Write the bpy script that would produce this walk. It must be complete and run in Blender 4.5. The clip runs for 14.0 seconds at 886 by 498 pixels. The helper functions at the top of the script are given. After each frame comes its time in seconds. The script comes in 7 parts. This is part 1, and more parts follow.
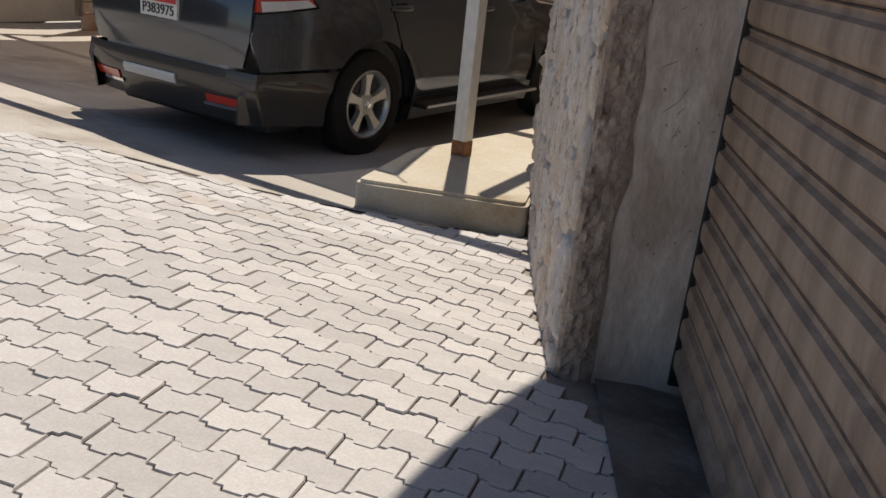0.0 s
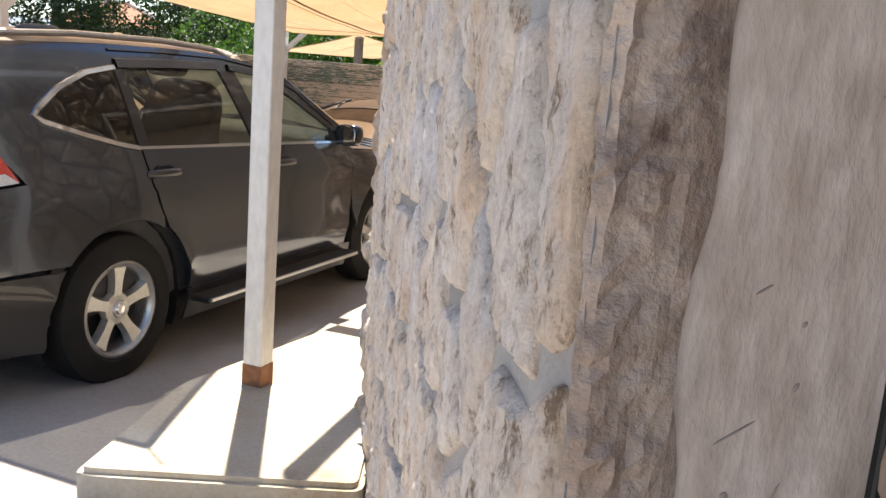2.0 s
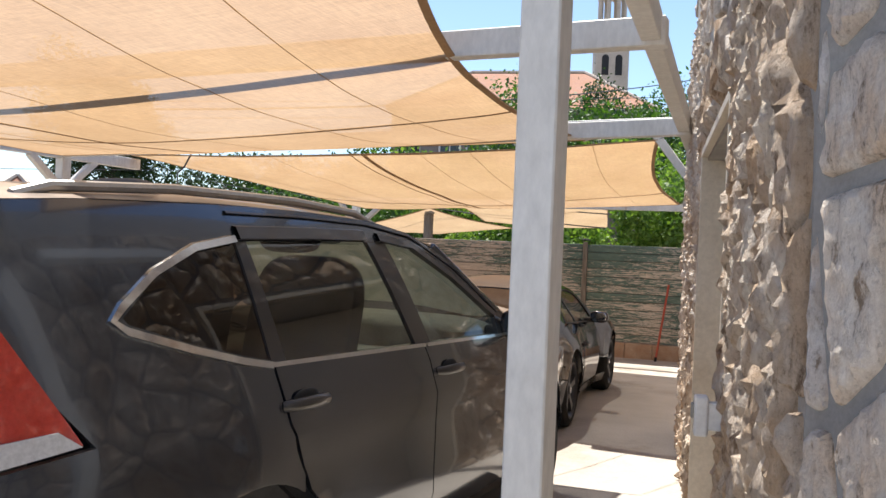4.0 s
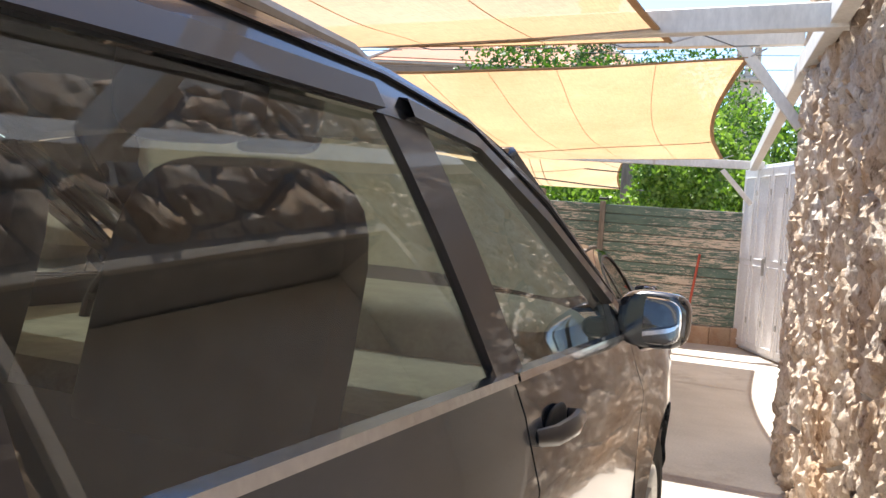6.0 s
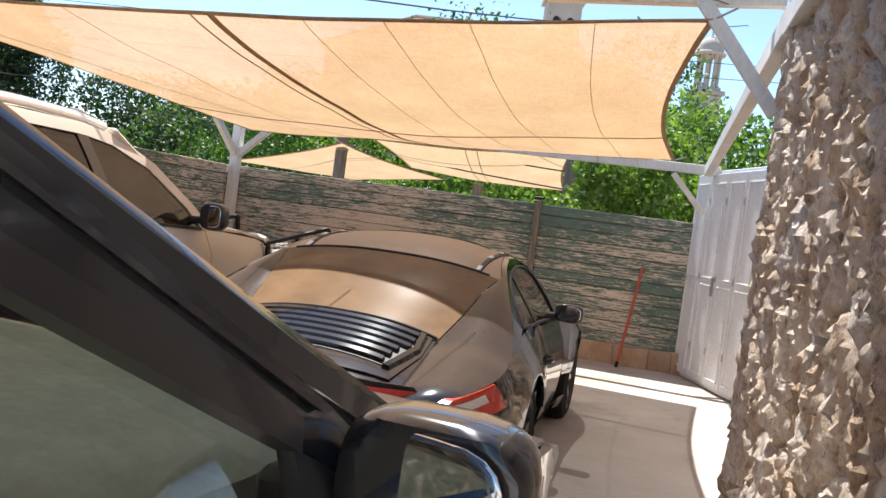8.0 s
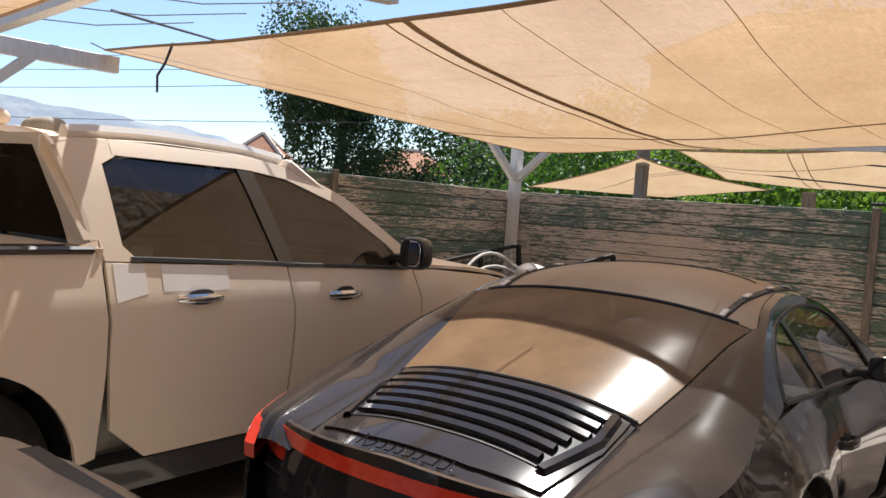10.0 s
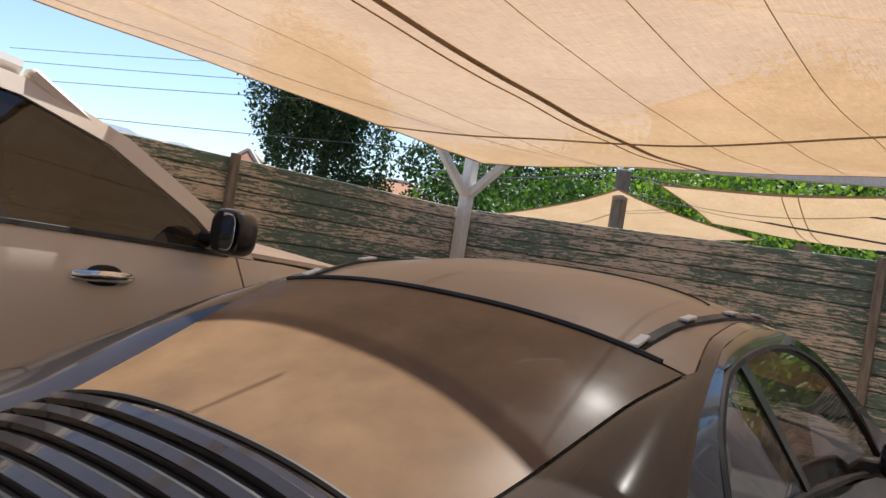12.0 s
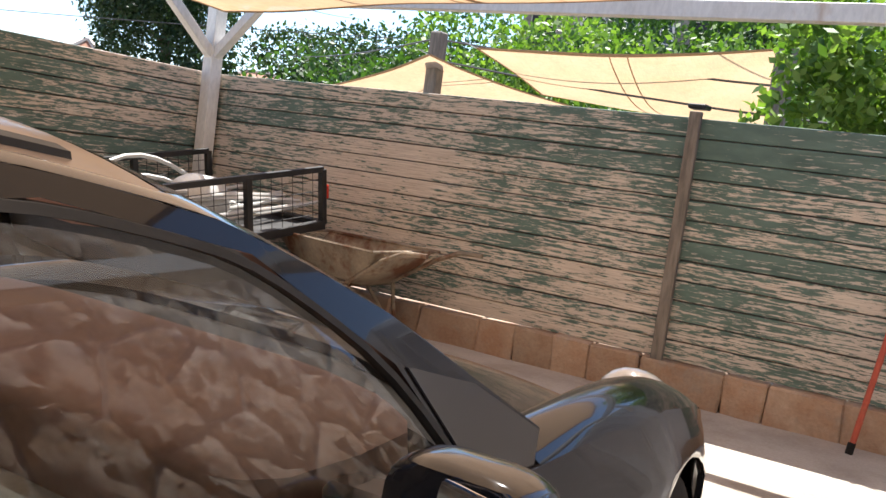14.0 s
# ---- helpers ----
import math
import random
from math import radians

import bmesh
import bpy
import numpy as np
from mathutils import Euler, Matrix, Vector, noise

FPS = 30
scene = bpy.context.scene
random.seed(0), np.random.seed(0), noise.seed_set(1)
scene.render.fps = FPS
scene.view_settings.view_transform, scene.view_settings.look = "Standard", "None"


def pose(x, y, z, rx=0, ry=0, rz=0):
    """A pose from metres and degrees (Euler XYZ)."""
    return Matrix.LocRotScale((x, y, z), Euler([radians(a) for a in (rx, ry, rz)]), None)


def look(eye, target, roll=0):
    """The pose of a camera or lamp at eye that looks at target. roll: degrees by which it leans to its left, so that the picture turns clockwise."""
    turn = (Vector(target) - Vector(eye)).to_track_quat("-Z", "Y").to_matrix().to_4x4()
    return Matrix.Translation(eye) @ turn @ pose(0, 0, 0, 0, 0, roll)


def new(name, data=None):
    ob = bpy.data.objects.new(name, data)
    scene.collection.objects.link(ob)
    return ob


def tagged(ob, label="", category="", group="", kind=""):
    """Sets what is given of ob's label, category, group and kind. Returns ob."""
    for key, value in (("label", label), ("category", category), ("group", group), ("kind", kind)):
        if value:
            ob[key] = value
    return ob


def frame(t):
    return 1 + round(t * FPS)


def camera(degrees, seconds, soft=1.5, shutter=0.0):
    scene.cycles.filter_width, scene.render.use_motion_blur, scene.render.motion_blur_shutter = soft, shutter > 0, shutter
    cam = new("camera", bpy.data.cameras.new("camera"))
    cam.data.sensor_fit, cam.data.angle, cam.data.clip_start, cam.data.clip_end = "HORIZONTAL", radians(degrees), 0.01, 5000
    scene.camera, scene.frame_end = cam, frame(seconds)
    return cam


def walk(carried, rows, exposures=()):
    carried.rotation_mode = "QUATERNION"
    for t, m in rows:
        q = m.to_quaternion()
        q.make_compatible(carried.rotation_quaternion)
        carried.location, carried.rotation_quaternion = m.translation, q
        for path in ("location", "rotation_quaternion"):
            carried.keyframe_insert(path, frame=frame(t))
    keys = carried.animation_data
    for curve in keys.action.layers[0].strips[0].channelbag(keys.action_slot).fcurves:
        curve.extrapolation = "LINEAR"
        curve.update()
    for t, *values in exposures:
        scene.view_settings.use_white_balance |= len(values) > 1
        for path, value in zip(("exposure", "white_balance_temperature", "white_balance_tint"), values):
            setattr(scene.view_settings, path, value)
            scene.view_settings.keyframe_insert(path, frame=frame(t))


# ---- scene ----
cam = camera(54.9, 14.0)
PATH = [
    (0, (0.2, 0.237, 1.471), (-0.816, 1.816, 0.782), 5.9),
    (0.5, (-0.007, 0.642, 1.503), (-0.871, 2.364, 0.965), 2.8),
    (1, (-0.141, 0.996, 1.515), (-0.879, 2.799, 1.064), 4.9),
    (1.5, (-0.349, 1.312, 1.526), (-1.063, 3.13, 1.098), 4.8),
    (2, (-0.599, 1.675, 1.524), (-1.318, 3.5, 1.134), 4.5),
    (2.5, (-0.888, 1.938, 1.515), (-1.615, 3.773, 1.195), 4.2),
    (3, (-1.222, 2.218, 1.513), (-1.963, 4.065, 1.319), 3.5),
    (3.5, (-1.558, 2.522, 1.46), (-2.315, 4.371, 1.354), 3.0),
    (4, (-1.917, 2.793, 1.447), (-2.758, 4.607, 1.455), 2.4),
    (4.2, (-2.084, 2.924, 1.443), (-2.933, 4.734, 1.452), 1.8),
    (6.3, (-3.02, 4.762, 1.274), (-3.794, 6.603, 1.163), 4.1),
    (6.5, (-3.049, 4.923, 1.243), (-3.817, 6.762, 1.072), 3.3),
    (7, (-3.1, 5.32, 1.274), (-3.818, 7.179, 1.103), 5.9),
    (7.5, (-3.073, 5.696, 1.283), (-3.782, 7.561, 1.153), 7.8),
    (8, (-3.069, 5.977, 1.355), (-3.746, 7.857, 1.283), 7.6),
    (8.5, (-2.996, 6.364, 1.388), (-3.847, 8.174, 1.345), 6.3),
    (9, (-2.976, 6.511, 1.453), (-4.111, 8.156, 1.381), 7.4),
    (9.2, (-2.981, 6.64, 1.449), (-4.179, 8.239, 1.364), 6.5),
    (11.3, (-3.27, 8.121, 1.427), (-4.723, 9.494, 1.358), 4.7),
    (11.5, (-3.327, 8.232, 1.372), (-4.765, 9.621, 1.331), 5.6),
    (12, (-3.53, 8.689, 1.246), (-4.883, 10.161, 1.241), 9.2),
    (12.5, (-3.599, 9.169, 1.267), (-4.921, 10.668, 1.245), 2.3),
    (13, (-3.624, 9.642, 1.246), (-4.838, 11.232, 1.244), 4.6),
    (13.5, (-3.606, 10.153, 1.236), (-4.774, 11.777, 1.217), 5.7),
    (14, (-3.678, 10.629, 1.213), (-4.808, 12.267, 1.009), 7.7),
]
EXPOSURES = [(0, -0.08, 6700, 10), (0.5, 0.5, 6800, 10), (1, 1.2, 6600, 10), (2, 1.4, 6700, 10), (3.2, 1.2, 6600, 10), (4.2, 0.95, 6300, 10), (6.3, 1.68, 6300, 10), (7, 1.6, 6300, 10), (8, 1.15, 6200, 10), (9.2, 0.78, 6200, 10), (11.3, 0.75, 6200, 10), (13, 0.75, 6200, 10), (13.5, 0.9, 6200, 10), (14, 1.5, 6150, 10)]
walk(cam, [(t, look(eye, target, roll)) for t, eye, target, roll in PATH], EXPOSURES)

# ---- world, sun, exposure ----
SUN_DIR = Vector((0.23, -0.38, -0.895)).normalized()      # the way the light travels
world = bpy.data.worlds.new("sky")
scene.world = world
world.use_nodes = True
wn = world.node_tree
sky = wn.nodes.new("ShaderNodeTexSky")
sky.sky_type, sky.sun_disc = "NISHITA", False
sky.sun_elevation = math.asin(-SUN_DIR.z)
sky.sun_rotation = math.atan2(-SUN_DIR.x, -SUN_DIR.y)
sky.altitude, sky.dust_density, sky.air_density, sky.ozone_density = 900, 0.7, 1.0, 1.6
wn.links.new(sky.outputs[0], wn.nodes["Background"].inputs[0])
wn.nodes["Background"].inputs[1].default_value = 0.105
sun = new("sun", bpy.data.lights.new("sun", "SUN"))
sun.data.energy, sun.data.angle, sun.data.color = 5.0, radians(0.55), (1.0, 0.94, 0.85)
sun.matrix_world = look((0, 0, 30), Vector((0, 0, 30)) + SUN_DIR)


# ---- materials ----
MATS = {}


def ramp(nt, fac, stops):
    r = nt.nodes.new("ShaderNodeValToRGB")
    while len(r.color_ramp.elements) < len(stops):
        r.color_ramp.elements.new(0.5)
    for e, (p, c) in zip(r.color_ramp.elements, stops):
        e.position, e.color = p, (*c, 1)
    nt.links.new(fac, r.inputs[0])
    return r.outputs[0]


def noise_tex(nt, scale, detail=4.0, rough=0.55, stretch=(1, 1, 1), offset=0.0):
    co = nt.nodes.new("ShaderNodeTexCoord")
    mp = nt.nodes.new("ShaderNodeMapping")
    mp.inputs["Scale"].default_value = stretch
    mp.inputs["Location"].default_value = (offset, offset * 0.7, offset * 1.3)
    nt.links.new(co.outputs["Object"], mp.inputs[0])
    n = nt.nodes.new("ShaderNodeTexNoise")
    n.inputs["Scale"].default_value = scale
    n.inputs["Detail"].default_value = detail
    n.inputs["Roughness"].default_value = rough
    nt.links.new(mp.outputs[0], n.inputs["Vector"])
    return n.outputs["Fac"]


def mix(nt, fac, a, b, mode="MIX"):
    m = nt.nodes.new("ShaderNodeMix")
    m.data_type, m.blend_type = "RGBA", mode
    for sock, v in ((m.inputs[0], fac), (m.inputs[6], a), (m.inputs[7], b)):
        if isinstance(v, (int, float)):
            sock.default_value = v
        elif isinstance(v, tuple):
            sock.default_value = (*v, 1)
        else:
            nt.links.new(v, sock)
    return m.outputs[2]


def maths(nt, op, a, b=0.0):
    m = nt.nodes.new("ShaderNodeMath")
    m.operation = op
    for sock, v in zip(m.inputs, (a, b)):
        if isinstance(v, (int, float)):
            sock.default_value = v
        else:
            nt.links.new(v, sock)
    return m.outputs[0]


def material(name, a, b=None, scale=6.0, fine=60.0, rough=0.7, metal=0.0, bump=0.2, bump_dist=0.004, vary=0.0,
             stretch=(1, 1, 1), coat=0.0, third=None, third_at=0.62, rough_vary=0.1, spec=0.5, island=False, bump_scale=None):
    """A mottled surface: two colours by a coarse noise, a third in patches, fine grain in brightness and relief."""
    m = bpy.data.materials.new(name)
    m.use_nodes = True
    nt = m.node_tree
    p = nt.nodes["Principled BSDF"]
    b = b or a
    coarse = noise_tex(nt, scale, 5, 0.6, stretch)
    grain = noise_tex(nt, fine, 4, 0.6, stretch, 3.1)
    col = ramp(nt, coarse, [(0.35, a), (0.65, b)])
    if third:
        patch_fac = ramp(nt, noise_tex(nt, scale * 0.55, 6, 0.65, stretch, 7.7), [(third_at - 0.06, (0, 0, 0)), (third_at + 0.06, (1, 1, 1))])
        col = mix(nt, patch_fac, col, third)
    g = ramp(nt, grain, [(0.25, (0.78, 0.78, 0.78)), (0.75, (1.0, 1.0, 1.0))])
    col = mix(nt, 1.0, col, g, "MULTIPLY")
    if vary:
        src = nt.nodes.new("ShaderNodeNewGeometry" if island else "ShaderNodeObjectInfo")
        out = src.outputs["Random Per Island" if island else "Random"]
        v = ramp(nt, out, [(0.0, (1 - vary,) * 3), (1.0, (1.0,) * 3)])
        col = mix(nt, 1.0, col, v, "MULTIPLY")
    nt.links.new(col, p.inputs["Base Color"])
    rr = ramp(nt, coarse, [(0.3, (max(0.02, rough - rough_vary),) * 3), (0.7, (min(1, rough + rough_vary),) * 3)])
    nt.links.new(rr, p.inputs["Roughness"])
    p.inputs["Metallic"].default_value = metal
    p.inputs["Coat Weight"].default_value = coat
    p.inputs["Coat Roughness"].default_value = 0.04
    p.inputs["Specular IOR Level"].default_value = spec
    if bump:
        bn = nt.nodes.new("ShaderNodeBump")
        bn.inputs["Strength"].default_value = bump
        bn.inputs["Distance"].default_value = bump_dist
        src = grain if bump_scale is None else noise_tex(nt, bump_scale, 6, 0.6, stretch, 1.7)
        nt.links.new(src, bn.inputs["Height"])
        nt.links.new(bn.outputs[0], p.inputs["Normal"])
    MATS[name] = m
    return m


def car_paint(name, base, dust, dust_amount, metal=0.6, rough=0.28, lies=0.25, coat=0.6, spec=0.5):
    """Clear-coated paint under a film of dust that lies thicker on faces that look up."""
    m = bpy.data.materials.new(name)
    m.use_nodes = True
    nt = m.node_tree
    p = nt.nodes["Principled BSDF"]
    geo = nt.nodes.new("ShaderNodeNewGeometry")
    sep = nt.nodes.new("ShaderNodeSeparateXYZ")
    nt.links.new(geo.outputs["Normal"], sep.inputs[0])
    up = ramp(nt, sep.outputs[2], [(lies, (0.0,) * 3), (0.985, (1.0,) * 3)])
    cloud = ramp(nt, noise_tex(nt, 5.0, 6, 0.65), [(0.3, (0.55,) * 3), (0.7, (1.0,) * 3)])
    low = maths(nt, "MULTIPLY", cloud, dust_amount[0])
    high = maths(nt, "MULTIPLY", maths(nt, "MULTIPLY", up, cloud), dust_amount[1])
    fac = maths(nt, "MINIMUM", maths(nt, "ADD", low, high), 0.97)
    col = mix(nt, fac, base, dust)
    nt.links.new(col, p.inputs["Base Color"])
    nt.links.new(maths(nt, "MULTIPLY", maths(nt, "SUBTRACT", 1.0, fac), metal), p.inputs["Metallic"])
    nt.links.new(maths(nt, "ADD", rough, maths(nt, "MULTIPLY", fac, 0.45)), p.inputs["Roughness"])
    nt.links.new(maths(nt, "MULTIPLY", maths(nt, "SUBTRACT", 1.0, fac), coat), p.inputs["Coat Weight"])
    p.inputs["Specular IOR Level"].default_value = spec
    p.inputs["Coat Roughness"].default_value = 0.03
    MATS[name] = m
    return m


def glass(name, tint, dust=0.0, trans=0.8, dust_colour=(0.42, 0.3, 0.2), ior=1.95, gloss=0.01, mirror=1.0):
    """A thin tinted pane: part see-through, part mirror, with a film of dust."""
    m = bpy.data.materials.new(name)
    m.use_nodes = True
    nt = m.node_tree
    nt.nodes.remove(nt.nodes["Principled BSDF"])
    out = nt.nodes["Material Output"]
    tr = nt.nodes.new("ShaderNodeBsdfTransparent")
    tr.inputs[0].default_value = (*[c * trans for c in tint], 1)
    gl = nt.nodes.new("ShaderNodeBsdfGlossy")
    gl.inputs["Roughness"].default_value = gloss
    fr = nt.nodes.new("ShaderNodeFresnel")
    fr.inputs[0].default_value = ior
    mx = nt.nodes.new("ShaderNodeMixShader")
    nt.links.new(maths(nt, "MULTIPLY", maths(nt, "ADD", fr.outputs[0], 0.02), mirror), mx.inputs[0])
    nt.links.new(tr.outputs[0], mx.inputs[1])
    nt.links.new(gl.outputs[0], mx.inputs[2])
    last = mx.outputs[0]
    if dust:
        df = nt.nodes.new("ShaderNodeBsdfDiffuse")
        df.inputs[0].default_value = (*dust_colour, 1)
        m2 = nt.nodes.new("ShaderNodeMixShader")
        f = ramp(nt, noise_tex(nt, 4.0, 6, 0.6), [(0.3, (dust * 0.7,) * 3), (0.7, (min(1, dust * 1.2),) * 3)])
        nt.links.new(f, m2.inputs[0])
        nt.links.new(last, m2.inputs[1])
        nt.links.new(df.outputs[0], m2.inputs[2])
        last = m2.outputs[0]
    nt.links.new(last, out.inputs[0])
    MATS[name] = m
    return m


def fabric_mat(name, colour):
    """Woven shade cloth that lets part of the light through."""
    m = bpy.data.materials.new(name)
    m.use_nodes = True
    nt = m.node_tree
    p = nt.nodes["Principled BSDF"]
    out = nt.nodes["Material Output"]
    weave = noise_tex(nt, 30.0, 4, 0.65, (0.35, 7, 1))
    weave2 = noise_tex(nt, 30.0, 4, 0.65, (7, 0.35, 1), 4.0)
    blotch = noise_tex(nt, 1.2, 5, 0.6)
    col = ramp(nt, maths(nt, "MULTIPLY", maths(nt, "ADD", weave, weave2), 0.5),
               [(0.40, tuple(c * 0.72 for c in colour)), (0.60, colour)])
    col = mix(nt, 1.0, col, ramp(nt, blotch, [(0.3, (0.84, 0.80, 0.76)), (0.7, (1, 1, 1))]), "MULTIPLY")
    nt.links.new(col, p.inputs["Base Color"])
    p.inputs["Roughness"].default_value = 0.9
    tl = nt.nodes.new("ShaderNodeBsdfTranslucent")
    nt.links.new(col, tl.inputs[0])
    mx = nt.nodes.new("ShaderNodeMixShader")
    mx.inputs[0].default_value = 0.58
    nt.links.new(p.outputs[0], mx.inputs[1])
    nt.links.new(tl.outputs[0], mx.inputs[2])
    # pinholes of the weave let a little sun straight through
    hole = nt.nodes.new("ShaderNodeBsdfTransparent")
    m2 = nt.nodes.new("ShaderNodeMixShader")
    m2.inputs[0].default_value = 0.09
    nt.links.new(mx.outputs[0], m2.inputs[1])
    nt.links.new(hole.outputs[0], m2.inputs[2])
    nt.links.new(m2.outputs[0], out.inputs[0])
    MATS[name] = m
    return m


def leaf_mat(name, a, b):
    m = bpy.data.materials.new(name)
    m.use_nodes = True
    nt = m.node_tree
    p = nt.nodes["Principled BSDF"]
    out = nt.nodes["Material Output"]
    geo = nt.nodes.new("ShaderNodeNewGeometry")
    col = ramp(nt, geo.outputs["Random Per Island"], [(0.0, a), (1.0, b)])
    nt.links.new(col, p.inputs["Base Color"])
    p.inputs["Roughness"].default_value = 0.55
    tl = nt.nodes.new("ShaderNodeBsdfTranslucent")
    nt.links.new(mix(nt, 1.0, col, (1.3, 1.5, 0.5), "MULTIPLY"), tl.inputs[0])
    mx = nt.nodes.new("ShaderNodeMixShader")
    mx.inputs[0].default_value = 0.35
    nt.links.new(p.outputs[0], mx.inputs[1])
    nt.links.new(tl.outputs[0], mx.inputs[2])
    nt.links.new(mx.outputs[0], out.inputs[0])
    MATS[name] = m
    return m


def board_mat():
    """Weathered boards with flaking green paint over pale grey-brown wood."""
    m = bpy.data.materials.new("fence_board")
    m.use_nodes = True
    nt = m.node_tree
    p = nt.nodes["Principled BSDF"]
    info = nt.nodes.new("ShaderNodeObjectInfo")
    streak = noise_tex(nt, 26.0, 9, 0.72, (0.17, 0.17, 2.4))
    flake = noise_tex(nt, 60.0, 8, 0.7, (0.3, 0.3, 1.3), 6.0)
    streak = maths(nt, "ADD", maths(nt, "MULTIPLY", streak, 0.68), maths(nt, "MULTIPLY", flake, 0.32))
    big = noise_tex(nt, 0.9, 3, 0.5, (1, 1, 1.2), 2.0)
    wood = ramp(nt, noise_tex(nt, 14.0, 6, 0.65, (0.25, 0.25, 9), 5.0), [(0.3, (0.33, 0.268, 0.215)), (0.7, (0.70, 0.61, 0.51))])
    wood = mix(nt, ramp(nt, info.outputs["Random"], [(0.3, (0, 0, 0)), (1.0, (0.6, 0.6, 0.6))]), wood, (0.48, 0.43, 0.38))
    green = ramp(nt, noise_tex(nt, 3.0, 4, 0.6, (1, 1, 3), 9.0), [(0.3, (0.065, 0.105, 0.088)), (0.7, (0.12, 0.18, 0.15))])
    lim = maths(nt, "ADD", maths(nt, "ADD", maths(nt, "MULTIPLY", maths(nt, "SUBTRACT", streak, 0.5), 1.7), 0.45), maths(nt, "MULTIPLY", maths(nt, "SUBTRACT", big, 0.5), 0.6))
    lim = maths(nt, "ADD", lim, maths(nt, "MULTIPLY", maths(nt, "SUBTRACT", info.outputs["Random"], 0.5), 0.12))
    fac = ramp(nt, lim, [(0.425, (0, 0, 0)), (0.455, (1, 1, 1))])
    nt.links.new(mix(nt, fac, wood, green), p.inputs["Base Color"])
    p.inputs["Roughness"].default_value = 0.78
    bn = nt.nodes.new("ShaderNodeBump")
    bn.inputs["Strength"].default_value, bn.inputs["Distance"].default_value = 0.5, 0.004
    nt.links.new(maths(nt, "ADD", streak, maths(nt, "MULTIPLY", fac, 0.3)), bn.inputs["Height"])
    nt.links.new(bn.outputs[0], p.inputs["Normal"])
    MATS["fence_board"] = m
    return m


board_mat()


def stone_mat(name, a, b, rusty, rusty_at, relief):
    """Split stone: mottled at hand size, rusty patches, coarse and fine relief, shade painted into pits and cracks."""
    m = bpy.data.materials.new(name)
    m.use_nodes = True
    nt = m.node_tree
    p = nt.nodes["Principled BSDF"]
    st = (1, 1, 0.5)
    col = ramp(nt, noise_tex(nt, 8.0, 6, 0.65, st), [(0.35, a), (0.65, b)])
    patch = ramp(nt, noise_tex(nt, 4.0, 6, 0.65, st, 7.7), [(rusty_at - 0.05, (0, 0, 0)), (rusty_at + 0.08, (1, 1, 1))])
    col = mix(nt, maths(nt, "MULTIPLY", patch, 0.75), col, rusty)
    fine = noise_tex(nt, 60.0, 8, 0.75, (1, 1, 0.8), 3.1)
    mid = noise_tex(nt, 30.0, 8, 0.7, (1, 1, 0.6), 1.7)
    col = mix(nt, 1.0, col, ramp(nt, fine, [(0.32, (0.60, 0.56, 0.52)), (0.43, (1.0, 0.99, 0.98)), (0.65, (1.1, 1.1, 1.1))]), "MULTIPLY")
    cr = nt.nodes.new("ShaderNodeTexVoronoi")
    cr.feature = "DISTANCE_TO_EDGE"
    cr.inputs["Scale"].default_value = 17.0
    co = nt.nodes.new("ShaderNodeTexCoord")
    mp = nt.nodes.new("ShaderNodeMapping")
    mp.inputs["Scale"].default_value = (1, 1, 0.35)
    nt.links.new(co.outputs["Object"], mp.inputs[0])
    wob = nt.nodes.new("ShaderNodeVectorMath")
    wob.operation = "ADD"
    nt.links.new(mp.outputs[0], wob.inputs[0])
    nt.links.new(maths(nt, "MULTIPLY", mid, 0.12), wob.inputs[1])
    nt.links.new(wob.outputs[0], cr.inputs["Vector"])
    crack = ramp(nt, cr.outputs["Distance"], [(0.0, (0, 0, 0)), (0.09, (1, 1, 1))])
    # Hollows get their shade in the colour, from the masks that also lower them.
    pits = noise_tex(nt, 22.0, 10, 0.8, (1, 1, 0.32), 5.3)
    col = mix(nt, 1.0, col, ramp(nt, pits, [(0.37, (0.36, 0.29, 0.23)), (0.45, (0.94, 0.92, 0.90)), (0.6, (1.08, 1.08, 1.08))]), "MULTIPLY")
    col = mix(nt, 1.0, col, ramp(nt, crack, [(0.0, (0.9, 0.88, 0.86)), (0.6, (1, 1, 1))]), "MULTIPLY")
    info = nt.nodes.new("ShaderNodeObjectInfo")
    col = mix(nt, 1.0, col, ramp(nt, info.outputs["Random"], [(0.0, (0.90, 0.92, 0.96)), (0.4, (1.0, 0.98, 0.95)), (1.0, (1.03, 0.99, 0.93))]), "MULTIPLY")
    nt.links.new(col, p.inputs["Base Color"])
    p.inputs["Roughness"].default_value = 0.9
    h = maths(nt, "ADD", maths(nt, "MULTIPLY", mid, 0.8), maths(nt, "MULTIPLY", fine, 0.9))
    h = maths(nt, "ADD", h, maths(nt, "MULTIPLY", crack, 0.08))
    h = maths(nt, "ADD", h, maths(nt, "MULTIPLY", pits, 0.9))
    bn = nt.nodes.new("ShaderNodeBump")
    bn.inputs["Strength"].default_value, bn.inputs["Distance"].default_value = 1.0, relief
    nt.links.new(h, bn.inputs["Height"])
    nt.links.new(bn.outputs[0], p.inputs["Normal"])
    MATS[name] = m


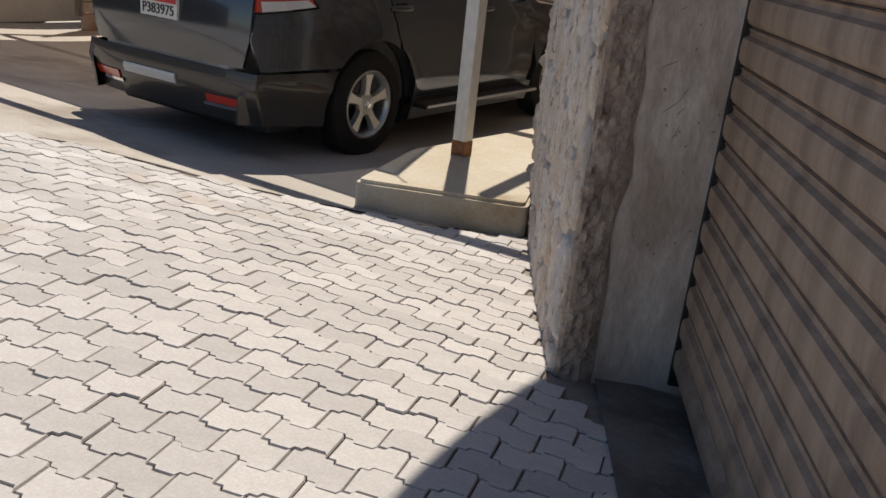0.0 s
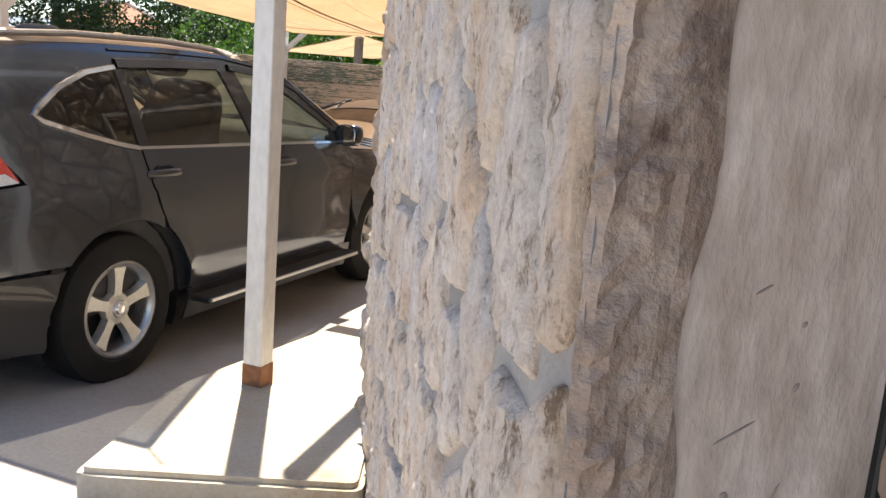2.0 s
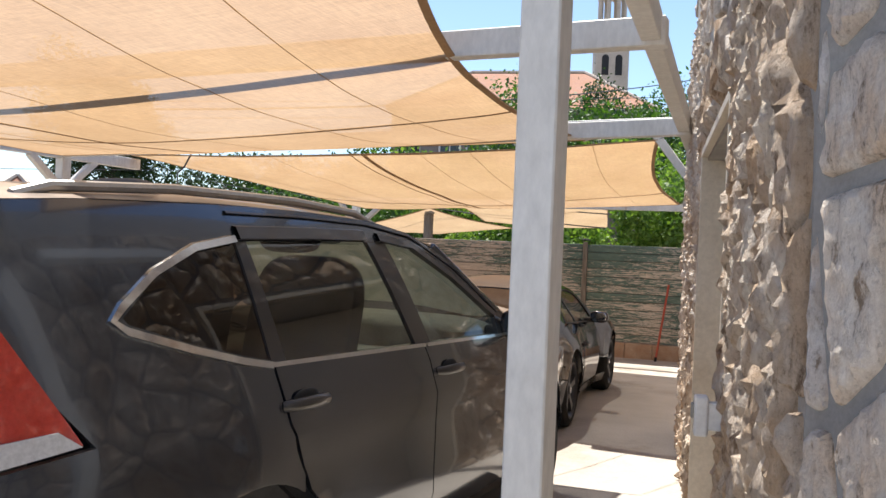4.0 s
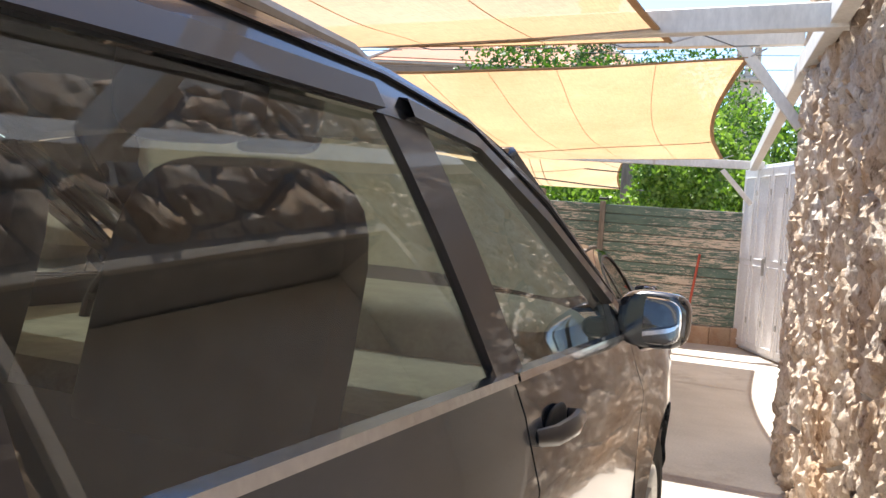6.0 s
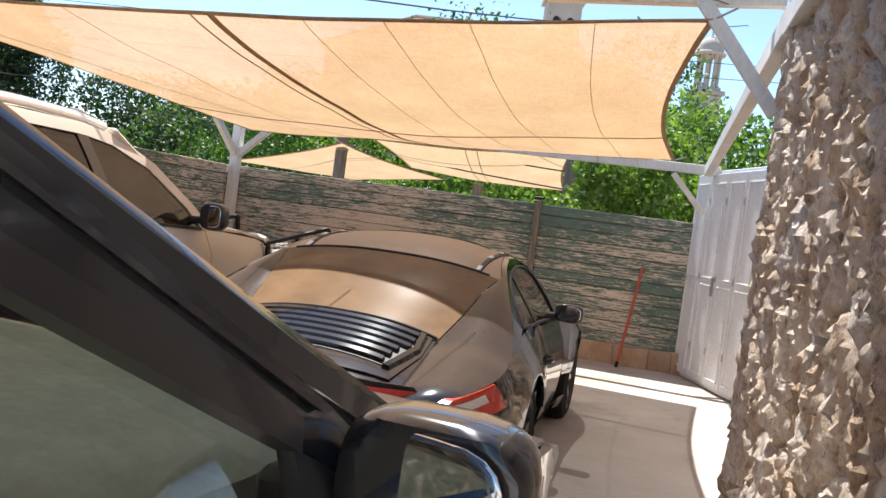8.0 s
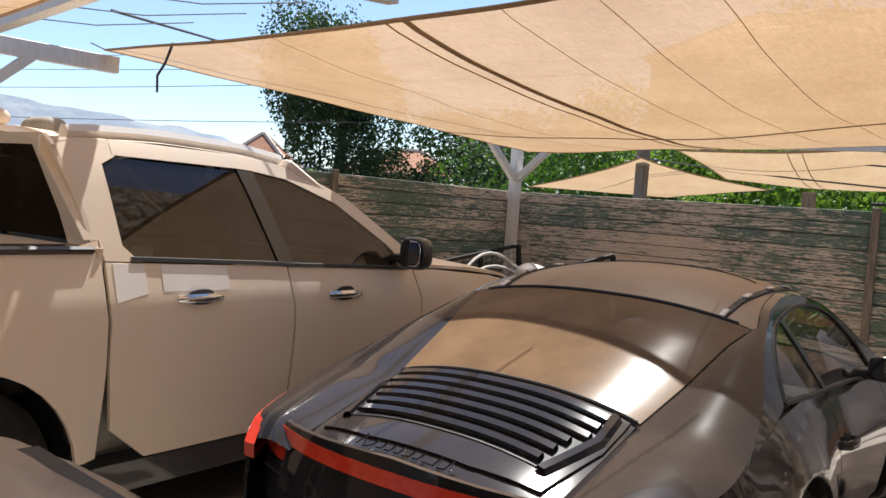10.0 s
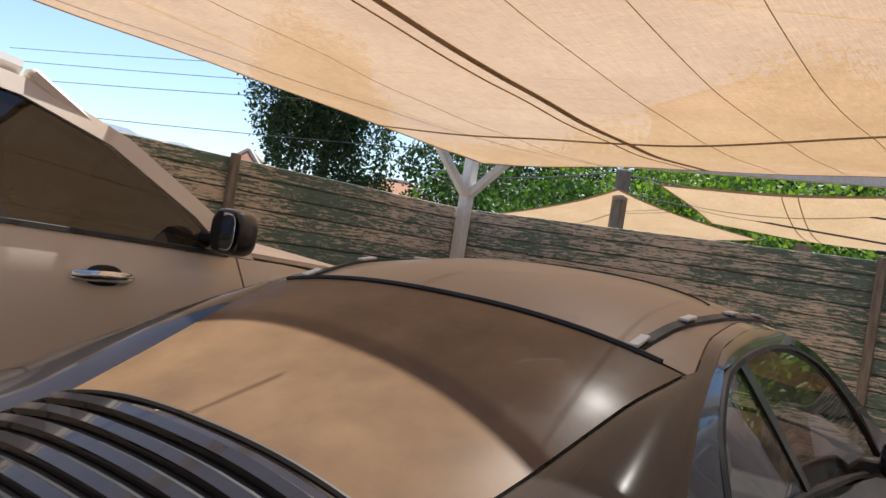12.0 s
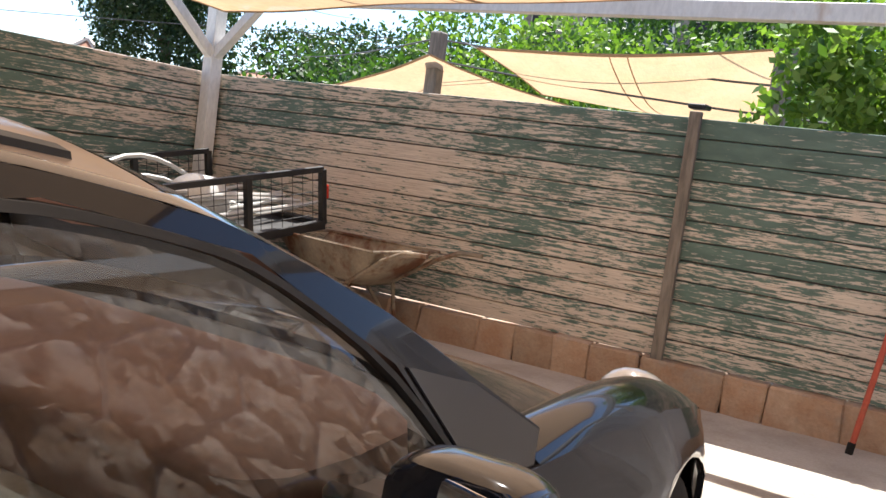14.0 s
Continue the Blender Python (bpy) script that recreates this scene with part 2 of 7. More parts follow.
stone_mat("stone_pale", (0.76, 0.665, 0.585), (0.86, 0.815, 0.77), (0.76, 0.57, 0.40), 0.57, 0.014)
# The browns here also carry shade, the pale tone raking sun on the faces.
stone_mat("stone_rough", (0.54, 0.41, 0.30), (0.84, 0.79, 0.73), (0.56, 0.39, 0.25), 0.55, 0.018)
# Near-black colour that paints the shadow line along the paving edge.
material("gap_shade", (0.05, 0.043, 0.036), (0.10, 0.088, 0.075), 9, 60, 0.95, bump=0.5)
material("chip_dark", (0.36, 0.30, 0.255), (0.46, 0.39, 0.33), 20, 60, 0.95, bump=0.4)
material("foot_concrete", (0.13, 0.115, 0.10), (0.21, 0.19, 0.17), 5, 45, 0.9, bump=0.8, bump_dist=0.01, third=(0.09, 0.08, 0.07), third_at=0.55)
material("mortar", (0.27, 0.255, 0.24), (0.36, 0.34, 0.315), 4, 80, 0.9, bump=0.4)
material("stone_edge", (0.30, 0.22, 0.17), (0.50, 0.41, 0.34), 9, 50, 0.9, bump=1.0, bump_dist=0.02, third=(0.15, 0.10, 0.08), third_at=0.58, bump_scale=20)
material("render_plaster", (0.64, 0.54, 0.455), (0.80, 0.71, 0.63), 7, 45, 0.85, bump=0.7, bump_dist=0.006, stretch=(1, 1, 0.45), third=(0.50, 0.41, 0.335), third_at=0.56)
material("shutter_metal", (0.27, 0.19, 0.135), (0.40, 0.295, 0.22), 3, 30, 0.6, metal=0.0, bump=0.5, bump_dist=0.004, stretch=(6, 6, 0.8), third=(0.24, 0.17, 0.125), third_at=0.58)
material("paver", (0.56, 0.515, 0.48), (0.70, 0.665, 0.635), 3, 120, 0.9, bump=0.35, vary=0.22, third=(0.50, 0.42, 0.35), third_at=0.6)
material("paver_far", (0.56, 0.515, 0.48), (0.70, 0.665, 0.635), 3, 120, 0.9, bump=0.35, vary=0.22, island=True, third=(0.50, 0.42, 0.35), third_at=0.6)
material("joint_sand", (0.22, 0.19, 0.16), (0.32, 0.28, 0.24), 8, 90, 0.95, bump=0.5)
material("yard_concrete", (0.44, 0.39, 0.335), (0.55, 0.50, 0.44), 1.2, 60, 0.88, bump=0.25, third=(0.34, 0.29, 0.24), third_at=0.6)
material("kerb_concrete", (0.52, 0.44, 0.32), (0.60, 0.54, 0.44), 3, 70, 0.88, bump=0.3, third=(0.40, 0.31, 0.2), third_at=0.62)
material("white_paint", (0.70, 0.67, 0.62), (0.78, 0.76, 0.72), 3, 40, 0.5, bump=0.12, third=(0.46, 0.30, 0.18), third_at=0.68, stretch=(1, 1, 0.4))
material("cream_paint", (0.60, 0.53, 0.43), (0.68, 0.62, 0.53), 2, 40, 0.6, bump=0.1, third=(0.5, 0.42, 0.32), third_at=0.66)
material("shed_white", (0.74, 0.75, 0.77), (0.80, 0.81, 0.83), 2, 40, 0.45, bump=0.08)
material("rust", (0.20, 0.08, 0.035), (0.33, 0.16, 0.08), 14, 60, 0.9, bump=0.5)
material("red_paint", (0.42, 0.07, 0.04), (0.50, 0.10, 0.05), 8, 60, 0.6, bump=0.2, third=(0.2, 0.08, 0.04), third_at=0.62)
material("brick_base", (0.44, 0.27, 0.17), (0.54, 0.40, 0.29), 6, 50, 0.92, bump=0.6, bump_dist=0.01, vary=0.3, third=(0.42, 0.34, 0.27), third_at=0.6)
material("post_wood", (0.13, 0.11, 0.09), (0.24, 0.205, 0.17), 10, 50, 0.85, bump=0.5, stretch=(3, 3, 0.4))
fabric_mat("sail_cloth", (0.61, 0.405, 0.225))
fabric_mat("sail_far_cloth", (0.62, 0.445, 0.275))
material("webbing", (0.36, 0.22, 0.11), (0.44, 0.28, 0.15), 20, 90, 0.9, bump=0.2)
material("thread", (0.56, 0.38, 0.21), (0.62, 0.43, 0.25), 20, 90, 0.9, bump=0)
material("cable", (0.05, 0.05, 0.055), None, 20, 80, 0.6, bump=0)
car_paint("paint_grey", (0.075, 0.085, 0.102), (0.40, 0.29, 0.20), (0.015, 0.72), 0.8, 0.16, 0.74)
car_paint("gloss_black", (0.012, 0.012, 0.014), (0.30, 0.22, 0.15), (0.01, 0.08), 0.0, 0.12, 0.6)
car_paint("paint_black_clean", (0.014, 0.015, 0.019), (0.26, 0.18, 0.12), (0.01, 0.16), 0.0, 0.1, 0.85, 0.55, 0.1)
car_paint("paint_dusty_white", (0.70, 0.66, 0.60), (0.76, 0.61, 0.455), (0.78, 0.25), 0.0, 0.2)
car_paint("paint_clean_white", (0.76, 0.75, 0.73), (0.6, 0.5, 0.4), (0.08, 0.1), 0.0, 0.2)
car_paint("paint_black", (0.03, 0.032, 0.04), (0.28, 0.18, 0.11), (0.02, 0.95), 0.3, 0.13, 0.80)
car_paint("plastic_black", (0.013, 0.013, 0.015), (0.30, 0.22, 0.15), (0.025, 0.12), 0.0, 0.38)
glass("glass_tint", (0.88, 0.97, 0.89), 0.03, 0.98, (0.42, 0.36, 0.29), 1.85)
glass("glass_dusty", (0.62, 0.58, 0.52), 0.66, 0.65, (0.27, 0.172, 0.10), 1.4, 0.2, 0.5)
glass("glass_dark", (0.40, 0.35, 0.29), 0.04, 0.4, (0.42, 0.3, 0.2), 1.55)
glass("glass_coupe", (0.82, 0.86, 0.86), 0.03, 0.95, (0.42, 0.3, 0.2), 1.7)
material("chrome", (0.75, 0.75, 0.76), None, 5, 50, 0.12, metal=1.0, bump=0)
material("alloy", (0.50, 0.50, 0.49), (0.56, 0.55, 0.53), 6, 50, 0.35, metal=0.85, bump=0)
material("dark_alloy", (0.06, 0.06, 0.065), None, 6, 50, 0.35, metal=0.7, bump=0)
material("rubber", (0.013, 0.0125, 0.012), (0.026, 0.024, 0.022), 10, 60, 0.85, bump=0.25, spec=0.25)
material("dark_trim", (0.012, 0.012, 0.013), None, 10, 60, 0.6, bump=0)
material("interior_grey", (0.32, 0.31, 0.285), (0.42, 0.41, 0.375), 10, 80, 0.8, bump=0.15)
material("interior_dark", (0.05, 0.05, 0.055), (0.085, 0.085, 0.09), 10, 80, 0.8, bump=0.15)
material("interior_light", (0.52, 0.47, 0.41), (0.60, 0.55, 0.48), 10, 80, 0.8, bump=0.15)
material("interior_red", (0.26, 0.12, 0.085), (0.32, 0.16, 0.11), 10, 80, 0.7, bump=0.15)
material("mirror_glass", (0.8, 0.8, 0.82), None, 5, 50, 0.02, metal=1.0, bump=0, rough_vary=0.0)
material("lamp_red", (0.50, 0.035, 0.018), (0.58, 0.05, 0.025), 40, 90, 0.15, bump=0.1, coat=1.0)
material("lamp_clear", (0.62, 0.60, 0.58), (0.7, 0.68, 0.66), 60, 120, 0.12, bump=0.3, coat=1.0)
material("plate_white", (0.75, 0.74, 0.7), None, 20, 80, 0.5, bump=0)
material("plate_red", (0.55, 0.04, 0.04), None, 20, 80, 0.5, bump=0)
material("ink", (0.02, 0.02, 0.02), None, 20, 80, 0.5, bump=0)
material("blue_tape", (0.03, 0.10, 0.42), (0.05, 0.14, 0.5), 4, 40, 0.35, bump=0.1)
material("black_steel", (0.016, 0.015, 0.015), (0.03, 0.027, 0.025), 10, 60, 0.5, metal=0.2, bump=0.15)
material("pvc", (0.62, 0.61, 0.58), None, 10, 60, 0.45, bump=0)
material("tray_metal", (0.23, 0.19, 0.14), (0.36, 0.29, 0.21), 7, 50, 0.7, metal=0.3, bump=0.3, third=(0.16, 0.07, 0.035), third_at=0.56)
leaf_mat("leaf_bright", (0.07, 0.145, 0.022), (0.22, 0.32, 0.065))
leaf_mat("leaf_mid", (0.03, 0.075, 0.012), (0.08, 0.15, 0.03))
leaf_mat("leaf_dark", (0.016, 0.038, 0.014), (0.045, 0.075, 0.026))
material("bark", (0.10, 0.075, 0.055), (0.17, 0.135, 0.105), 10, 50, 0.95, bump=0.6)
material("house_wall", (0.42, 0.38, 0.32), (0.50, 0.46, 0.40), 0.8, 20, 0.9, bump=0.2)
material("house_dark", (0.20, 0.175, 0.155), (0.28, 0.25, 0.225), 0.8, 20, 0.9, bump=0.2)
material("roof_tile", (0.42, 0.17, 0.09), (0.54, 0.27, 0.16), 2, 20, 0.85, bump=0.3, vary=0.2, island=True)
material("ridge_tile", (0.62, 0.5, 0.4), (0.7, 0.6, 0.5), 2, 20, 0.85, bump=0.3)
# Distance haze is mixed into these blue-grey base colours.
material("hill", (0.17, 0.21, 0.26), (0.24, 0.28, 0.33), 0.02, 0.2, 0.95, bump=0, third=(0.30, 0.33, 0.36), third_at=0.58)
material("tower_stone", (0.50, 0.45, 0.38), (0.58, 0.53, 0.46), 0.6, 10, 0.9, bump=0.2)
material("earth", (0.26, 0.21, 0.16), (0.34, 0.29, 0.23), 0.6, 20, 0.95, bump=0.3)


# ---- mesh helpers ----
def mesh_of(bm, name, mat, smooth=False):
    me = bpy.data.meshes.new(name)
    bmesh.ops.recalc_face_normals(bm, faces=bm.faces[:])
    bm.to_mesh(me)
    bm.free()
    if smooth:
        for poly in me.polygons:
            poly.use_smooth = True
        me.set_sharp_from_angle(angle=radians(38))
    me.materials.append(MATS[mat])
    return me


def part(name, bm, mat, parent=None, label="", smooth=False, at=None):
    ob = new(name, mesh_of(bm, name, mat, smooth))
    if parent:
        ob.parent = parent
    if at is not None:
        ob.matrix_basis = at
    if label:
        ob["label"] = label
    return ob


def empty(name, m, label, category, group="", kind=""):
    ob = new(name)
    ob.empty_display_size = 0.2
    ob.matrix_basis = m
    return tagged(ob, label, category, group, kind)


def add_box(bm, size, m=None, bevel=0.0, seg=1):
    r = bmesh.ops.create_cube(bm, size=1.0, matrix=(m or Matrix()) @ Matrix.Diagonal((*size, 1)))
    if bevel:
        es = list({e for v in r["verts"] for e in v.link_edges})
        bmesh.ops.bevel(bm, geom=es, offset=bevel, segments=seg, affect="EDGES", profile=0.5)
    return bm


def box(size, m=None, bevel=0.0, seg=1):
    return add_box(bmesh.new(), size, m, bevel, seg)


def beam_between(bm, a, b, w, h, bevel=0.004):
    """A square bar from a to b, its height axis as upright as it can be."""
    a, b = Vector(a), Vector(b)
    d = b - a
    ref = Vector((0, 0, 1)) if abs(d.normalized().z) < 0.95 else Vector((0, 1, 0))
    side = d.cross(ref).normalized()
    up = side.cross(d).normalized()
    rot = Matrix((side, d.normalized(), up)).transposed().to_4x4()
    return add_box(bm, (w, d.length, h), Matrix.Translation((a + b) / 2) @ rot, bevel)


def tube(bm, pts, r, sides=8, closed=False):
    pts = [Vector(p) for p in pts]
    rings = []
    n = len(pts)
    last = None
    for i, p in enumerate(pts):
        if closed:
            d = (pts[(i + 1) % n] - pts[i - 1]).normalized()
        else:
            d = (pts[min(i + 1, n - 1)] - pts[max(i - 1, 0)]).normalized()
        if last is None:
            ref = Vector((0, 0, 1)) if abs(d.z) < 0.9 else Vector((1, 0, 0))
            u = d.cross(ref).normalized()
        else:
            u = (last - d * last.dot(d)).normalized()
        last = u
        v = d.cross(u)
        rr = r[i] if isinstance(r, (list, tuple)) else r
        rings.append([bm.verts.new(p + rr * (math.cos(k * 2 * math.pi / sides) * u + math.sin(k * 2 * math.pi / sides) * v)) for k in range(sides)])
    for i in range(n if closed else n - 1):
        a, b = rings[i], rings[(i + 1) % n]
        for k in range(sides):
            bm.faces.new((a[k], a[(k + 1) % sides], b[(k + 1) % sides], b[k]))
    if not closed:
        bm.faces.new(rings[0][::-1])
        bm.faces.new(rings[-1])
    return bm


def lathe(bm, profile, axis="X", steps=32, m=None):
    """Turn (radius, along) pairs round an axis."""
    m = m or Matrix()
    rings = []
    for k in range(steps):
        a = 2 * math.pi * k / steps
        ring = []
        for r, h in profile:
            p = (h, r * math.cos(a), r * math.sin(a)) if axis == "X" else (r * math.cos(a), r * math.sin(a), h)
            ring.append(bm.verts.new(m @ Vector(p)))
        rings.append(ring)
    for k in range(steps):
        a, b = rings[k], rings[(k + 1) % steps]
        for i in range(len(profile) - 1):
            bm.faces.new((a[i], a[i + 1], b[i + 1], b[i]))
    return bm


def grid_cut(bm, axis, step):
    """Cut all faces by parallel planes, a step apart."""
    lo = min(v.co[axis] for v in bm.verts)
    hi = max(v.co[axis] for v in bm.verts)
    no = Vector((0, 0, 0))
    no[axis] = 1
    k = math.floor(lo / step) + 1
    while k * step < hi - 1e-4:
        co = Vector((0, 0, 0))
        co[axis] = k * step
        bmesh.ops.bisect_plane(bm, geom=bm.verts[:] + bm.edges[:] + bm.faces[:], plane_co=co, plane_no=no, dist=1e-5)
        k += 1


def interp(x, table):
    """Smooth value at x from (x, value) pairs."""
    if x <= table[0][0]:
        return table[0][1]
    for (x0, v0), (x1, v1) in zip(table, table[1:]):
        if x <= x1:
            f = (x - x0) / (x1 - x0)
            return v0 + (v1 - v0) * f
    return table[-1][1]


def smooth_table(table, n=60):
    """The same curve with its corners rounded."""
    x0, x1 = table[0][0], table[-1][0]
    xs = np.linspace(x0, x1, n)
    v = np.array([interp(x, table) for x in xs])
    for _ in range(3):
        v[1:-1] = (v[:-2] + 2 * v[1:-1] + v[2:]) / 4
    return list(zip(xs.tolist(), v.tolist()))


def round_poly(pts, r, seg=4):
    """The polygon with its corners rounded."""
    out = []
    n = len(pts)
    for i in range(n):
        p, a, b = Vector(pts[i]), Vector(pts[i - 1]), Vector(pts[(i + 1) % n])
        da, db = (a - p), (b - p)
        k = min(r, da.length * 0.45, db.length * 0.45)
        p0, p1 = p + da.normalized() * k, p + db.normalized() * k
        for s in range(seg + 1):
            f = s / seg
            out.append(tuple((1 - f) ** 2 * p0 + 2 * f * (1 - f) * p + f * f * p1))
    return out


# ---- ground ----
def ground_z(x, y):
    return interp(y + 0.18 * (x + 2.5), GROUND)


GROUND = smooth_table([(-4.0, 0.36), (2.1, 0.33), (3.5, 0.08), (4.7, 0.0), (7.4, -0.01), (9.0, -0.03), (17.0, -0.03)], 90)


def ground_sheet(name, x0, x1, y0, y1, step, mat, lift=0.0):
    bm = bmesh.new()
    nx, ny = max(1, round((x1 - x0) / step)), max(1, round((y1 - y0) / step))
    vs = [[bm.verts.new((x0 + (x1 - x0) * i / nx, y0 + (y1 - y0) * j / ny, ground_z(x0 + (x1 - x0) * i / nx, y0 + (y1 - y0) * j / ny) + lift)) for i in range(nx + 1)] for j in range(ny + 1)]
    for j in range(ny):
        for i in range(nx):
            bm.faces.new((vs[j][i], vs[j][i + 1], vs[j + 1][i + 1], vs[j + 1][i]))
    return part(name, bm, mat, smooth=True)


far = bmesh.new()
bmesh.ops.create_grid(far, x_segments=2, y_segments=2, size=1500, matrix=Matrix.Translation((0, 0, -0.6)))
tagged(part("ground", far, "earth"), "dry brown earth reaching to the hills", "ground", kind="structure")
tagged(ground_sheet("floor", -9.9, 3.5, -4.0, 16.5, 0.25, "yard_concrete"), "dusty pale concrete yard floor", "floor", kind="structure")


# ---- building: rendered pillar, roller shutter, stone wall with a door recess ----
P0, P1, P2 = Vector((-0.75, 2.42)), Vector((-1.96, 4.46)), Vector((-3.02, 9.90))
SE = Vector((-0.44, 2.68))
WALL_TOP = 3.6


def flat_prism(name, corners, z0, z1, mat, label, category="wall", kind="structure"):
    bm = bmesh.new()
    f = bm.faces.new([bm.verts.new((x, y, z0)) for x, y in corners])
    r = bmesh.ops.extrude_face_region(bm, geom=[f])
    bmesh.ops.translate(bm, verts=[v for v in r["geom"] if isinstance(v, bmesh.types.BMVert)], vec=(0, 0, z1 - z0))
    return tagged(part(name, bm, mat), label, category, kind=kind)


DOOR_A, DOOR_B = 0.275, 0.605          # the recess, as shares of the long wall
wall_dir = (P2 - P1).normalized()
wall_in = Vector((-wall_dir.y, wall_dir.x)) * -1       # into the building
front_dir = (P1 - P0).normalized()
front_in = Vector((front_dir.y, -front_dir.x))
WA, WB = P1 + (P2 - P1) * DOOR_A, P1 + (P2 - P1) * DOOR_B
THICK = 0.42
flat_prism("wall_1", [tuple(P0), tuple(P1), tuple(P1 + front_in * 0.5), tuple(P0 + front_dir * 0.45 + front_in * 0.35), tuple(P0 + front_in * 0.03 + front_dir * 0.01)], -0.1, WALL_TOP, "mortar", "grey mortar core of the stone-faced wall")
flat_prism("wall_2", [tuple(P1), tuple(WA), tuple(WA + wall_in * THICK), tuple(P1 + wall_in * THICK)], -0.3, WALL_TOP, "mortar", "grey mortar core of the stone-faced wall beside the door")
flat_prism("wall_3", [tuple(WB), tuple(P2), tuple(P2 + wall_in * THICK), tuple(WB + wall_in * THICK)], -0.3, WALL_TOP, "mortar", "grey mortar core of the stone-faced wall end")
flat_prism("wall_4", [tuple(WA), tuple(WB), tuple(WB + wall_in * THICK), tuple(WA + wall_in * THICK)], 2.02, WALL_TOP, "mortar", "grey mortar core of the wall above the door")
P3 = Vector((-2.87, 14.2))
END_TOP = 5.2
# Out of direct view; drawn tall and long to fill the coupe window's reflection.
flat_prism("wall_5", [tuple(P2), tuple(P3), tuple(P3 + Vector((0.4, 0))), tuple(P2 + wall_in * THICK)], -0.3, END_TOP, "mortar", "grey mortar core of the unseen wall end, heightened for reflections")
flat_prism("wall_11", [tuple(P3 + Vector((0.02, 0.0))), tuple(P3 + Vector((3.2, 0.5))), tuple(P3 + Vector((3.2, 0.2))), tuple(P3 + Vector((0.42, -0.3)))], -0.3, WALL_TOP, "render_plaster", "plain rendered end wall of the stone building")
flat_prism("wall_6", [tuple(WA + wall_in * THICK), tuple(WB + wall_in * THICK), tuple(WB + wall_in * (THICK + 0.1)), tuple(WA + wall_in * (THICK + 0.1))], -0.3, WALL_TOP, "cream_paint", "plain cream wall behind the door recess")
# jamb between the stone and the shutter
jamb_out = (SE - P0).normalized()
flat_prism("wall_7", [tuple(P0 + jamb_out * 0.06), tuple(SE), tuple(SE + front_in * 0.0 + front_dir * 0.5), tuple(P0 + jamb_out * 0.06 + front_dir * 0.4)], 0.0, WALL_TOP, "render_plaster", "smooth grey rendered pillar face beside the shutter")

# roller shutter of pressed slats
sh_dir = Vector((0.47, -0.88)).normalized()
sh_out = Vector((-sh_dir.y, sh_dir.x)) * -1
SHUT_W, SLAT = 4.2, 0.105


def slat_mesh():
    prof = [(0.0, 0.0), (0.012, 0.006), (0.02, 0.02), (0.022, 0.05), (0.02, 0.074), (0.006, 0.082), (0.004, 0.092), (0.01, 0.1), (0.0, 0.104)]
    bm = bmesh.new()
    rows = [[bm.verts.new((x, -d, z)) for d, z in prof] for x in np.linspace(0, SHUT_W, 15)]
    for a, b in zip(rows, rows[1:]):
        for i in range(len(prof) - 1):
            bm.faces.new((a[i], b[i], b[i + 1], a[i + 1]))
    return mesh_of(bm, "slat", "shutter_metal", smooth=False)


sh_ang = math.atan2(sh_dir.y, sh_dir.x)
sh_at = SE + sh_dir * 0.022 + sh_out * 0.016
shutter = empty("roller_shutter", Matrix.Translation((sh_at.x, sh_at.y, 0.27)) @ Matrix.Rotation(sh_ang, 4, "Z"), "closed brown pressed-metal roller shutter with dusty slats", "shutter")
sm = slat_mesh()
for k in range(30):
    o = new("slat", sm)
    o.parent = shutter
    o.location = (0, 0, k * SLAT)
bk = box((SHUT_W, 0.03, 3.3), Matrix.Translation((SHUT_W / 2, 0.03, 1.6)))
part("backing", bk, "dark_trim", shutter)
guide = box((0.018, 0.06, 3.3), Matrix.Translation((-0.010, 0.006, 1.6)), 0.003)
part("guide_rail", guide, "dark_trim", shutter, "black guide rail")
far_end = sh_at + sh_dir * SHUT_W
flat_prism("wall_8", [tuple(far_end), tuple(far_end + sh_dir * 0.5), tuple(far_end + sh_dir * 0.5 + Vector((0.5, 0.3))), tuple(far_end + Vector((0.5, 0.3)))], -0.1, WALL_TOP, "render_plaster", "plain rendered pillar at the end of the shutter")
back = [tuple(sh_at + Vector((0.25, 0.12))), tuple(far_end + Vector((0.25, 0.12))), tuple(far_end + Vector((0.4, 0.2))), tuple(sh_at + Vector((0.4, 0.2)))]
flat_prism("wall_9", back, -0.1, WALL_TOP, "render_plaster", "plain wall behind the shutter")
# The overhang in front of P0 is unseen, added to shade the paving below.
slab = [(-1.60, 3.80), tuple(P1 + front_in * 0.05), tuple(P2 + wall_in * 0.05), tuple(P3 + Vector((0.05, 0))), tuple(P3 + Vector((3.4, 0))), (4.0, 4.0), tuple(far_end), tuple(SE + sh_dir * 0.6), (-1.34, 2.15), (-1.47, 2.88)]
flat_prism("roof", slab, WALL_TOP - 0.15, WALL_TOP, "render_plaster", "flat concrete roof slab with an added overhang that shades the paving", "roof")

# cream steel door, recessed, with its frame
door_ang = math.atan2(wall_dir.y, wall_dir.x)
DW = (WB - WA).length
door = empty("door_1", Matrix.Translation((WA.x, WA.y, 0.0)) @ Matrix.Rotation(door_ang, 4, "Z"), "closed cream painted steel door deep in a cream-framed recess", "door", kind="structure")
